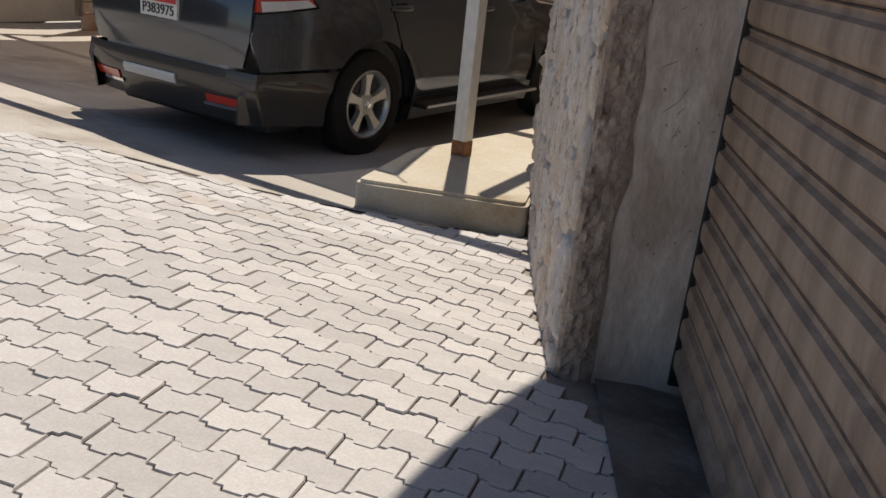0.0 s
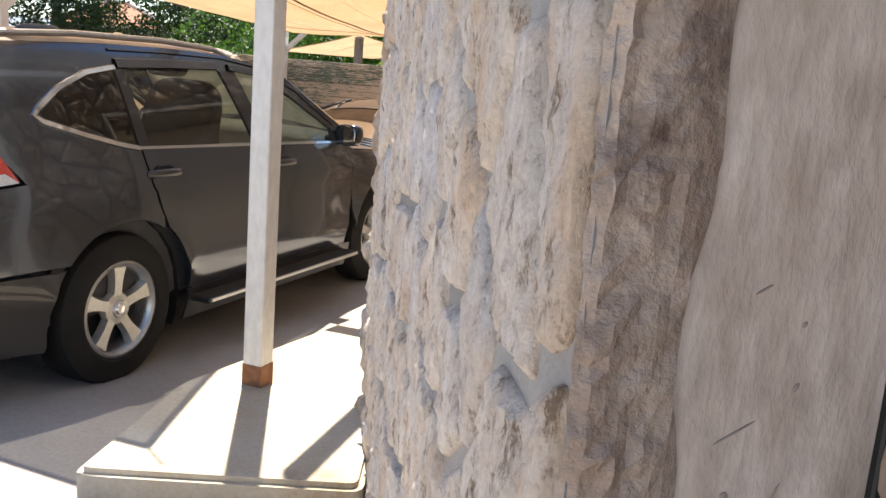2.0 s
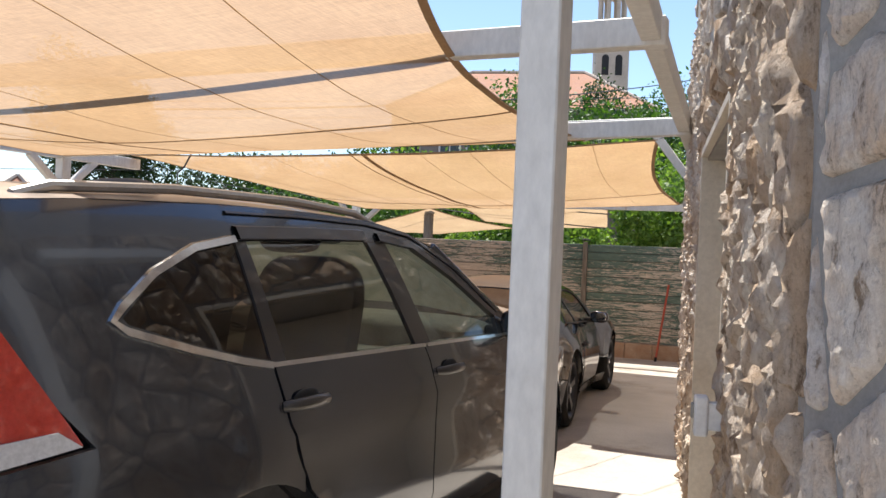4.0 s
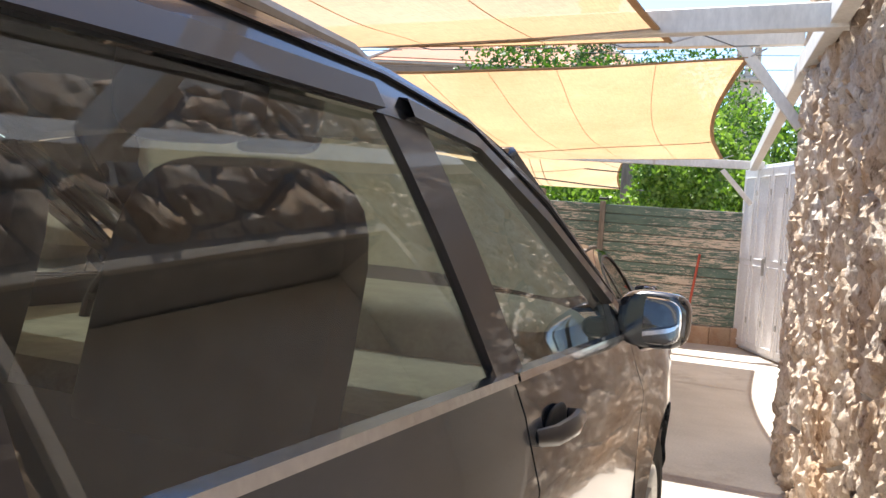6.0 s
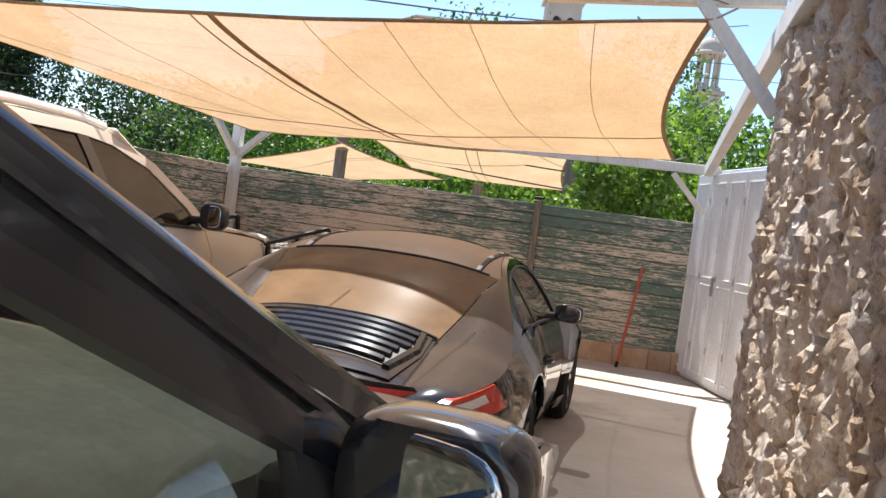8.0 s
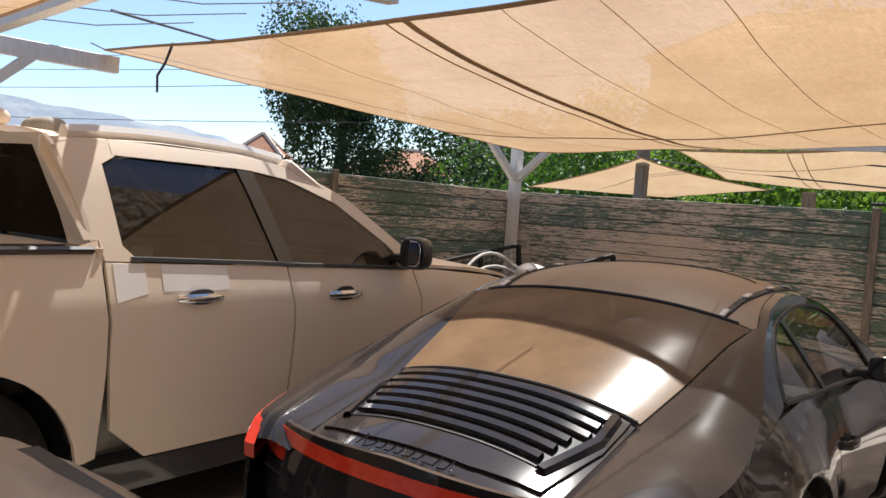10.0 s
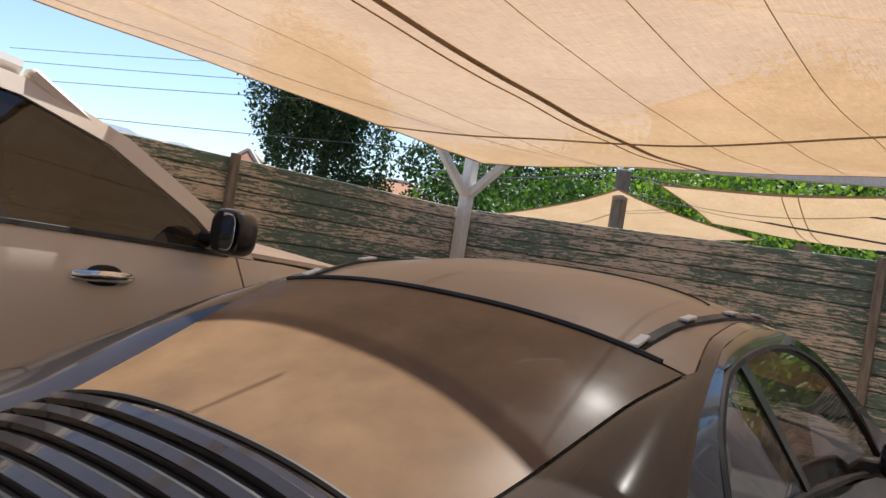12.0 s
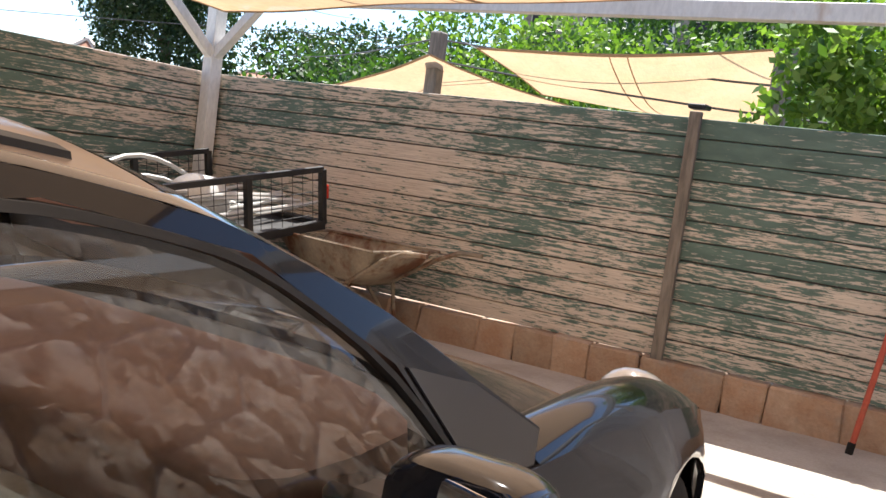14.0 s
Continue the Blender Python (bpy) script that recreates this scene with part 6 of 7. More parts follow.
for c in pickup.children:
    if c.name.split(".")[0] == "wheel":
        if c.matrix_basis.translation.y < CAB:
            c.matrix_basis = Matrix.Translation((0, -(CAB - c.matrix_basis.translation.y) * -0.07, 0)) @ c.matrix_basis
        continue
    for o in [c] + list(c.children):
        for v in o.data.vertices:
            if v.co.y < CAB:
                v.co.y = CAB - (CAB - v.co.y) * 0.93
            v.co.z *= 0.96



# ---- shed doors beyond the wall ----
def shed_doors():
    a, b = Vector((-3.74, 15.90)), Vector((-3.02, 14.40))
    d = (b - a)
    L = d.length
    ang = math.atan2(d.y, d.x)
    sh = empty("metal_locker", Matrix.Translation((a.x, a.y, -0.03)) @ Matrix.Rotation(ang, 4, "Z"), "tall white sheet-metal locker with panelled doors", "locker")
    part("body", box((L, 0.5, 2.26), Matrix.Translation((L / 2, 0.28, 1.14)), 0.006), "shed_white", sh)
    n = 4
    for k in range(n):
        w = L / n
        dr = part("door", box((w - 0.012, 0.03, 2.18), Matrix.Translation((w * (k + 0.5), 0.012, 1.14)), 0.004), "shed_white", sh)
        for z0, z1 in ((0.12, 1.05), (1.13, 2.12)):
            zc, h = (z0 + z1) / 2, z1 - z0
            fr = bmesh.new()
            for x in (-w / 2 + 0.07, w / 2 - 0.07):
                add_box(fr, (0.018, 0.014, h), Matrix.Translation((w * (k + 0.5) + x, -0.008, zc)), 0.003)
            for z in (z0, z1):
                add_box(fr, (w - 0.12, 0.014, 0.018), Matrix.Translation((w * (k + 0.5), -0.008, z)), 0.003)
            part("panel_moulding", fr, "shed_white", dr)
        if k:
            for z in (0.35, 1.1, 1.9):
                hb = bmesh.new()
                tube(hb, [(w * k, -0.012, z), (w * k, -0.012, z + 0.07)], 0.008, 6)
                part("hinge", hb, "alloy", dr)
    part("padlock_bar", box((0.02, 0.03, 0.2), Matrix.Translation((L / n * 2 - 0.04, -0.02, 1.05)), 0.004), "alloy", sh)


shed_doors()

# red rod leaning on the fence
rod = bmesh.new()
tube(rod, [(-4.31, 15.55, -0.03), (-4.20, 15.79, 1.10)], 0.016, 8)
for k in range(10):
    f = k / 10
    lathe(rod, [(0.0155, -0.006), (0.019, 0.0), (0.0155, 0.006)], "Z", 8, Matrix.Translation(Vector((-4.31, 15.55, -0.03)).lerp(Vector((-4.20, 15.79, 1.10)), f + 0.05)))
rd_ob = empty("steel_rod", Matrix(), "thin red-painted steel rod leaning on the fence", "rod")
part("bar", rod, "red_paint", rd_ob)
part("foot_plug", tube(bmesh.new(), [(-4.312, 15.546, -0.032), (-4.306, 15.56, 0.03)], 0.02, 8), "rubber", rd_ob)


# ---- garden trailer with mesh sides, resting on its drawbar with the tail to the fence ----
TRAILER = Matrix.Translation((-8.415, 15.19, 0)) @ Matrix.Rotation(radians(-3.4), 4, "Z") @ Matrix.Rotation(radians(9.4), 4, "X")
TW, TL, TZ0, TZ1 = 1.31, 2.1, 0.67, 1.06


def trailer():
    tr = empty("trailer", TRAILER, "black steel mesh-sided trailer loaded with pale pipes", "trailer")

    def rail(a, b, s=0.04):
        part("rail", beam_between(bmesh.new(), a, b, s, s, 0.003), "black_steel", tr)

    for x in (-TW / 2, TW / 2):
        rail((x, 0, TZ1), (x, -TL, TZ1))
        rail((x, 0, TZ0), (x, -TL, TZ0), 0.06)
        for y in (0.0, -0.64, -1.2, -1.66, -TL):
            rail((x, y, TZ0), (x, y, TZ1), 0.045)
        m = bmesh.new()
        for y in np.arange(-0.09, -TL, -0.09):
            tube(m, [(x, y, TZ0), (x, y, TZ1)], 0.003, 4)
        for z in np.arange(TZ0 + 0.08, TZ1, 0.08):
            tube(m, [(x, 0, z), (x, -TL, z)], 0.003, 4)
        part("mesh_side", m, "black_steel", tr, "welded wire mesh")
    rail((-TW / 2, -TL, TZ1), (TW / 2, -TL, TZ1))
    for y in (0.0, -TL):
        rail((-TW / 2, y, TZ0), (TW / 2, y, TZ0), 0.06)
    part("deck", box((TW, TL, 0.03), Matrix.Translation((0, -TL / 2, TZ0 - 0.02)), 0.003), "black_steel", tr)
    part("lamp", box((0.06, 0.03, 0.1), Matrix.Translation((TW / 2 - 0.01, 0.035, 0.9)), 0.008), "lamp_red", tr, "small red tail lamp")
    for s in (1, -1):
        w = wheel(tr, 0, 0, 0.29, 0.16, 0.17, 5, "alloy", 1)
        w.matrix_basis = Matrix.Translation((s * (TW / 2 + 0.22), -1.05, 0.435)) @ Matrix.Diagonal((s, 1, 1, 1))
        arch = [[(s * (TW / 2 + 0.03 + d), -1.05 + r * math.cos(a), 0.435 + r * math.sin(a)) for d, r in ((0.0, 0.36), (0.02, 0.37), (0.18, 0.37), (0.2, 0.35), (0.19, 0.34), (0.0, 0.34))] for a in np.linspace(0.15, math.pi - 0.15, 15)]
        part("mudguard", loft(arch), "pvc", tr, "white curved mudguard", smooth=True)
        part("axle", beam_between(bmesh.new(), (0, -1.05, 0.435), (s * (TW / 2 + 0.1), -1.05, 0.435), 0.05, 0.05), "black_steel", tr)
    for x in (-0.45, 0.45):
        part("spring_mount", beam_between(bmesh.new(), (x, -1.05, 0.435), (x, -1.05, TZ0), 0.06, 0.12), "black_steel", tr)
    b = bmesh.new()
    for x in (-0.4, 0.4):
        beam_between(b, (x, -TL + 0.05, TZ0 - 0.05), (0, -TL - 0.75, TZ0 - 0.09), 0.05, 0.05)
    part("drawbar", b, "black_steel", tr)
    rail((0, -TL - 0.72, TZ0 - 0.10), (0, -TL - 0.70, 0.44), 0.05)


trailer()
rng = random.Random(7)
for k in range(18):
    x = rng.uniform(-0.5, 0.5)
    z = TZ0 + 0.03 + 0.03 * (k // 5)
    y0 = 0.12 + rng.uniform(-0.1, 0.25)
    tilt = 0.25 * rng.uniform(-1, 1)
    b = bmesh.new()
    pts = [TRAILER @ Vector((max(-0.58, min(0.58, x + tilt * (f - 0.5))), y0 - 1.9 * f, z + 0.10 * math.sin(3.1 * f) * (k % 4 == 0))) for f in np.linspace(0, 1, 9)]
    tube(b, pts, 0.014, 6)
    tagged(part("pipe", b, "pvc", smooth=True), "pale plastic pipe lying in the trailer", "pipe", "pipes in the trailer")
for k, (x, h) in enumerate(((-0.5, 0.32), (-0.38, 0.26), (0.1, 0.2))):
    b = bmesh.new()
    tube(b, [TRAILER @ Vector((x + 0.25 * f * (1 - k * 0.6), -0.2 - 1.6 * f, TZ0 + 0.05 + h * math.sin(math.pi * min(1, f * 1.2)) + 0.12 * (1 - f) * (k == 0))) for f in np.linspace(0, 1, 13)], 0.017, 7)
    tagged(part("hose", b, "pvc", smooth=True), "pale bent hose in the trailer", "hose", "hoses in the trailer")
sack = ovoid((0.30, 0.42, 0.34), TRAILER @ Matrix.Translation((0.02, -0.55, TZ0 + 0.15)), 0.8, 24, 16)
for v in sack.verts:
    v.co += 0.045 * noise.noise_vector(v.co * 7)
tagged(part("sack", sack, "pvc", smooth=True), "crumpled white sack among the pipes", "sack")


# ---- wheelbarrow ----
def wheelbarrow():
    wb = empty("wheelbarrow", Matrix.Translation((-7.44, 15.03, -0.03)) @ Matrix.Rotation(radians(-93), 4, "Z"), "rusty dented wheelbarrow standing by the fence", "wheelbarrow")
    # local y runs to the handles, -y to the wheel
    secs = []
    for y, w, z0 in ((-0.52, 0.20, 0.53), (-0.36, 0.22, 0.44), (-0.1, 0.24, 0.37), (0.2, 0.24, 0.37), (0.40, 0.25, 0.50), (0.47, 0.26, 0.60)):
        secs.append([(-w - 0.07, y, 0.62), (-w, y, z0 + 0.03), (-w * 0.7, y, z0), (0, y, z0 - 0.01), (w * 0.7, y, z0), (w, y, z0 + 0.03), (w + 0.07, y, 0.62)])
    bm = loft(secs)
    for v in bm.verts:
        v.co += 0.008 * noise.noise_vector(v.co * 5)
    tray = part("tray", bm, "tray_metal", wb, smooth=True)
    rim = bmesh.new()
    tube(rim, [(-0.27, -0.52, 0.62), (0.27, -0.52, 0.62), (0.31, 0.0, 0.625), (0.33, 0.47, 0.63), (-0.33, 0.47, 0.63), (-0.31, 0.0, 0.625)], 0.011, 6, True)
    part("tray_rim", rim, "tray_metal", tray)
    for s in (1, -1):
        f = bmesh.new()
        tube(f, [(s * 0.06, -0.30, 0.19), (s * 0.13, -0.12, 0.30), (s * 0.22, 0.15, 0.36), (s * 0.27, 0.5, 0.58), (s * 0.28, 0.68, 0.66), (s * 0.28, 0.86, 0.67)], 0.016, 7)
        part("handle_bar", f, "tray_metal", wb, smooth=True)
        g = bmesh.new()
        tube(g, [(s * 0.23, 0.18, 0.37), (s * 0.25, 0.24, 0.0)], 0.014, 7)
        tube(g, [(s * 0.18, -0.02, 0.33), (s * 0.25, 0.24, 0.02)], 0.012, 7)
        part("leg", g, "tray_metal", wb)
    part("leg_stay", tube(bmesh.new(), [(-0.247, 0.22, 0.1), (0.247, 0.22, 0.1)], 0.009, 6), "tray_metal", wb)
    wl = lathe(bmesh.new(), [(0.02, -0.03), (0.10, -0.02), (0.13, -0.04), (0.165, -0.045), (0.18, 0.0), (0.165, 0.045), (0.13, 0.04), (0.10, 0.02), (0.02, 0.03)], "X", 28, Matrix.Translation((0, -0.30, 0.18)))
    part("wheel", wl, "rust", wb, "small worn wheel", smooth=True)


wheelbarrow()


# ---- foliage ----
def leaf_mass(name, centre, size, count, leaf, mat, label, category="bush", seed=0, droop=0.3, blobs=9, fill=0.55, kind=""):
    """Leaves scattered on and in a cluster of uneven clumps, with gaps between them."""
    rng = np.random.default_rng(seed)
    c = rng.uniform(-0.5, 0.5, (blobs, 3)) * (1.0, 1.0, 0.9)
    r = rng.uniform(0.16, 0.34, blobs)
    n = count
    which = rng.integers(0, blobs, n)
    d = rng.normal(size=(n, 3))
    d /= np.linalg.norm(d, axis=1)[:, None]
    rad = r[which] * (fill + (1 - fill) * rng.uniform(0, 1, n) ** 0.5) * (1 + 0.11 * rng.normal(size=n))
    p = (c[which] + d * rad[:, None]) * np.array(size) + np.array(centre)
    u = rng.normal(size=(n, 3))
    u[:, 2] -= droop
    u /= np.linalg.norm(u, axis=1)[:, None]
    w = np.cross(u, rng.normal(size=(n, 3)))
    w /= np.linalg.norm(w, axis=1)[:, None]
    s = leaf * rng.uniform(0.6, 1.3, n)[:, None]
    a, b, t, e = p - u * s * 0.5, p + w * s * 0.28, p + u * s * 0.5, p - w * s * 0.28
    verts = np.stack([a, b, t, e], 1).reshape(-1, 3)
    faces = [(4 * i, 4 * i + 1, 4 * i + 2, 4 * i + 3) for i in range(n)]
    me = bpy.data.meshes.new(name)
    me.from_pydata(verts.tolist(), [], faces)
    me.materials.append(MATS[mat])
    o = new(name, me)
    return tagged(o, label, category, kind=kind) if label else o


def tree(at, height, spread, mat, label, seed, leaf=0.22, count=6000, trunk_r=0.22, crown_from=0.3):
    t = empty("tree", Matrix.Translation(at), label, "tree")
    rng = random.Random(seed)
    b = bmesh.new()
    tube(b, [(0, 0, -0.5), (0.1, 0.05, height * 0.3), (0.0, 0.1, height * 0.6), (0.1, 0.0, height * 0.92)], [trunk_r, trunk_r * 0.8, trunk_r * 0.5, 0.04], 9)
    for k in range(9):
        z = height * rng.uniform(crown_from, 0.8)
        a = rng.uniform(0, 6.28)
        l = spread * rng.uniform(0.25, 0.48)
        tube(b, [(0.05, 0.05, z), (l * 0.5 * math.cos(a), l * 0.5 * math.sin(a), z + l * 0.3), (l * math.cos(a), l * math.sin(a), z + l * 0.5)], [trunk_r * 0.35, trunk_r * 0.22, 0.03], 6)
    part("trunk", b, "bark", t)
    cz = height * (crown_from + 1) / 2
    cr = leaf_mass("crown", (0, 0, cz), (spread, spread, height * (1 - crown_from) * 1.05), count, leaf, mat, "", seed=seed, blobs=16, fill=0.6)
    cr.parent = t
    return t


tree((-30.3, 30.0, -0.6), 9.6, 4.6, "leaf_dark", "tall dark evergreen tree beyond the yard", 3, 0.17, 34000, 0.3, 0.12)
tree((-18.0, 32.0, -0.6), 4.9, 5.5, "leaf_dark", "broad dark tree beyond the fence", 6, 0.18, 26000, 0.3, 0.15)
tree((-24.5, 33.5, -0.6), 5.3, 7.5, "leaf_dark", "low dark spreading tree beyond the side fence", 29, 0.2, 26000, 0.3, 0.08)
tree((-14.5, 31.0, -0.6), 5.6, 6.5, "leaf_mid", "tall grey-green tree beyond the fence", 8, 0.17, 28000, 0.28, 0.12)
tree((-8.6, 31.5, -0.6), 6.6, 6.0, "leaf_mid", "tall grey-green tree beyond the fence", 11, 0.17, 28000, 0.28, 0.12)
tree((-4.0, 33.0, -0.6), 4.8, 5.0, "leaf_mid", "low grey-green tree behind the pergola", 13, 0.16, 18000, 0.25, 0.1)
tree((-10.0, 37.0, -0.6), 8.8, 3.6, "leaf_dark", "tall dark conifer near the church tower", 17, 0.17, 20000, 0.25, 0.1)
tree((-7.6, 38.0, -0.6), 7.8, 3.8, "leaf_dark", "dark conifer beside a taller one", 19, 0.17, 18000, 0.25, 0.1)
tree((2.0, 36.0, -0.6), 6.0, 6.0, "leaf_mid", "broad tree behind the stone building", 23, 0.18, 18000, 0.25, 0.1)
for k, (x, y, w, h, mat) in enumerate(((-14.5, 24.6, 5.5, 2.7, "leaf_mid"), (-10.5, 25.0, 5.5, 3.8, "leaf_bright"), (-6.6, 25.0, 5.0, 4.2, "leaf_bright"), (-2.8, 25.5, 5.0, 4.2, "leaf_mid"), (1.0, 25.0, 5.0, 4.0, "leaf_bright"), (-18.5, 26.5, 5.0, 2.0, "leaf_mid"), (5.0, 24.0, 5.0, 4.2, "leaf_mid"))):
    leaf_mass("hedge", (x, y, h * 0.45), (w, 2.6, h), 15000, 0.15, mat, "dense green hedge of long leaves behind the fence", "hedge", 30 + k, 0.5, 22, 0.75)
for k, (x, y, z, w, h) in enumerate(((-4.80, 16.65, 2.0, 0.85, 1.5), (-4.35, 16.9, 1.75, 1.2, 1.6), (-3.4, 17.0, 1.5, 1.2, 1.5), (-2.4, 17.6, 1.6, 1.6, 2.0))):
    leaf_mass("vine", (x, y, z), (w, 0.9, h), 4200, 0.09, "leaf_bright", "bright green climbing vine above the fence", "vine", 60 + k, 0.4, 12, 0.5)
for k, (x, y, s) in enumerate(((-10.4, 22.0, 1.1), (-24.0, 24.0, 0.9))):
    leaf_mass("bush", (x, y, 1.6), (s, s, s * 1.1), 2200, 0.09, "leaf_bright", "small bright green bush behind the fence", "bush", 80 + k, 0.1, 8)

# timber posts and sails of the garden behind the fence
for x, y, top in ((-9.55, 18.5, 2.64), (-7.5, 19.6, 2.0), (-5.7, 18.3, 2.62)):
    b = bmesh.new()
    beam_between(b, (x, y, -0.6), (x, y, top), 0.16, 0.16, 0.02)
    tagged(part("timber_post", b, "post_wood"), "weathered square timber post behind the fence", "post", "posts behind the fence")
shade_sail([(-8.95, 18.4, 2.46), (-5.75, 18.4, 2.56), (-6.35, 21.0, 2.12), (-8.75, 19.6, 2.14)], 0.2, 0.06, "pale sand shade sail in the garden behind the fence", [(0.48, 0.012), (0.54, 0.012)], [], "sail_far_cloth", 24, 0.01)
shade_sail([(-9.35, 18.1, 2.32), (-8.4, 20.4, 2.04), (-11.0, 22.0, 1.9), (-11.7, 18.6, 1.86)], 0.06, 0.08, "pale sand shade sail low behind the fence", [], [], "sail_far_cloth", 20, 0.01)
shade_sail([(-2.2, 19.2, 1.95), (0.8, 19.0, 2.1), (0.8, 21.5, 1.9), (-2.2, 21.5, 1.85)], 0.12, 0.1, "white shade sail beyond the vine", [], [], "sail_far_cloth", 16, 0.01)

# ---- buildings beyond ----
def arched_window(parent, x, z, w, h, mat_frame="white_paint"):
    """A pane with a round head in a raised frame; the wall looks to -y."""
    pts = [(x - w / 2, z), (x + w / 2, z)] + [(x + w / 2 * math.cos(a), z + h - w / 2 + w / 2 * math.sin(a)) for a in np.linspace(0, math.pi, 9)]
    b = bmesh.new()
    b.faces.new([b.verts.new((px, -0.04, pz)) for px, pz in pts])
    wi = part("window", b, "glass_dark", parent)
    f = bmesh.new()
    tube(f, [(px, -0.06, pz) for px, pz in pts], 0.07, 6, True)
    tube(f, [(x, -0.06, z), (x, -0.06, z + h)], 0.035, 5)
    tube(f, [(x - w / 2, -0.06, z + h * 0.55), (x + w / 2, -0.06, z + h * 0.55)], 0.035, 5)
    part("window_frame", f, mat_frame, wi)


def square_window(parent, x, z, w, h):
    b = box((w, 0.06, h), Matrix.Translation((x, -0.02, z + h / 2)))
    wi = part("window", b, "dark_trim", parent)
    f = bmesh.new()
    for dx in (-w / 2, 0, w / 2):
        add_box(f, (0.07, 0.1, h), Matrix.Translation((x + dx, -0.04, z + h / 2)))
    for dz in (0, h):
        add_box(f, (w + 0.1, 0.12, 0.08), Matrix.Translation((x, -0.04, z + dz)))
    part("window_frame", f, "house_wall", wi)


def house(at, rz, size, roof_h, wall_mat, label, hip=True, windows=(), arched=()):
    w, d, h = size
    hs = empty("house", Matrix.Translation(at) @ Matrix.Rotation(radians(rz), 4, "Z"), label, "house")
    part("wall", box((w, d, h), Matrix.Translation((0, d / 2, h / 2))), wall_mat, hs)
    o = 0.35
    e = [(-w / 2 - o, -o), (w / 2 + o, -o), (w / 2 + o, d + o), (-w / 2 - o, d + o)]
    r0, r1 = ((-w / 2 + d / 2 * 0.95, d / 2), (w / 2 - d / 2 * 0.95, d / 2)) if hip and w > d else ((-0.05, d / 2), (0.05, d / 2))
    A, B, C, D_ = [Vector((x, y, h)) for x, y in e]
    P, Q = Vector((*r0, h + roof_h)), Vector((*r1, h + roof_h))
    b = bmesh.new()

    def slope(l0, l1, u0, u1):
        n = 12
        for k in range(n):
            f0, f1 = k / n, (k + 1) / n
            lo = 0.05
            q = [l0.lerp(u0, f0) + Vector((0, 0, lo)), l1.lerp(u1, f0) + Vector((0, 0, lo)), l1.lerp(u1, f1), l0.lerp(u0, f1)]
            b.faces.new([b.verts.new(v) for v in q])
            if k:
                b.faces.ensure_lookup_table()
                u, w_ = b.faces[-2], b.faces[-1]
                b.faces.new((u.verts[3], u.verts[2], w_.verts[1], w_.verts[0]))

    slope(A, B, P, Q)
    slope(B, C, Q, Q)
    slope(C, D_, Q, P)
    slope(D_, A, P, P)
    bmesh.ops.remove_doubles(b, verts=b.verts[:], dist=0.03)
    rf = part("roof", b, "roof_tile", hs, "red tiled hipped roof")
    g = bmesh.new()
    for s, t in ((A, P), (B, Q), (C, Q), (D_, P), (P, Q)):
        if (t - s).length > 0.2:
            tube(g, [s.lerp(t, k / 8) + Vector((0, 0, 0.06)) for k in range(9)], 0.11, 6)
    part("ridge_tiles", g, "ridge_tile", rf, "pale ridge tiles")
    part("eaves", box((w + 2 * o, d + 2 * o, 0.12), Matrix.Translation((0, d / 2, h - 0.04))), "house_wall", hs)
    for x, z, ww, hh in windows:
        square_window(hs, x, z, ww, hh)
    for x, z, ww, hh in arched:
        arched_window(hs, x, z, ww, hh)
    return hs


house((-38.8, 31.8, -1.0), 42, (3.0, 3.0, 3.7), 1.7, "house_wall", "small house with a pointed red tiled roof", True, ((-0.8, 1.4, 0.7, 1.2), (0.8, 1.4, 0.7, 1.2)))
house((-34.5, 38.0, -1.0), 40, (5.4, 4.5, 3.9), 1.3, "house_dark", "low stone house with a red tiled roof among trees", True, ((-1.8, 1.5, 0.9, 1.4), (0.0, 1.2, 0.9, 2.0), (1.7, 1.5, 0.9, 1.4)))
house((-23.5, 37.0, -1.0), 28, (7.0, 4.0, 3.6), 0.5, "house_dark", "low dark walled outbuilding behind the side fence", True, ((-2.2, 1.6, 0.9, 1.2), (0.4, 1.6, 0.9, 1.2), (2.4, 1.6, 0.9, 1.2)))
house((-29.0, 45.0, -1.0), 30, (6.0, 5.0, 3.6), 0.8, "house_wall", "plain pale house half hidden by trees", True, ((-1.8, 1.6, 1, 1.3), (1.5, 1.6, 1, 1.3)))
house((-20.0, 52.0, -1.0), 14, (16.0, 9.0, 11.4), 3.2, "house_dark", "large stone mansion with arched windows and a red roof", True, ((-6.8, 8.4, 1.4, 2.2), (1.6, 8.4, 1.6, 2.2), (5.6, 8.4, 1.6, 2.2)), ((-4.2, 7.8, 1.3, 2.9), (-2.5, 7.8, 1.3, 2.9), (-0.8, 7.8, 1.3, 2.9)))


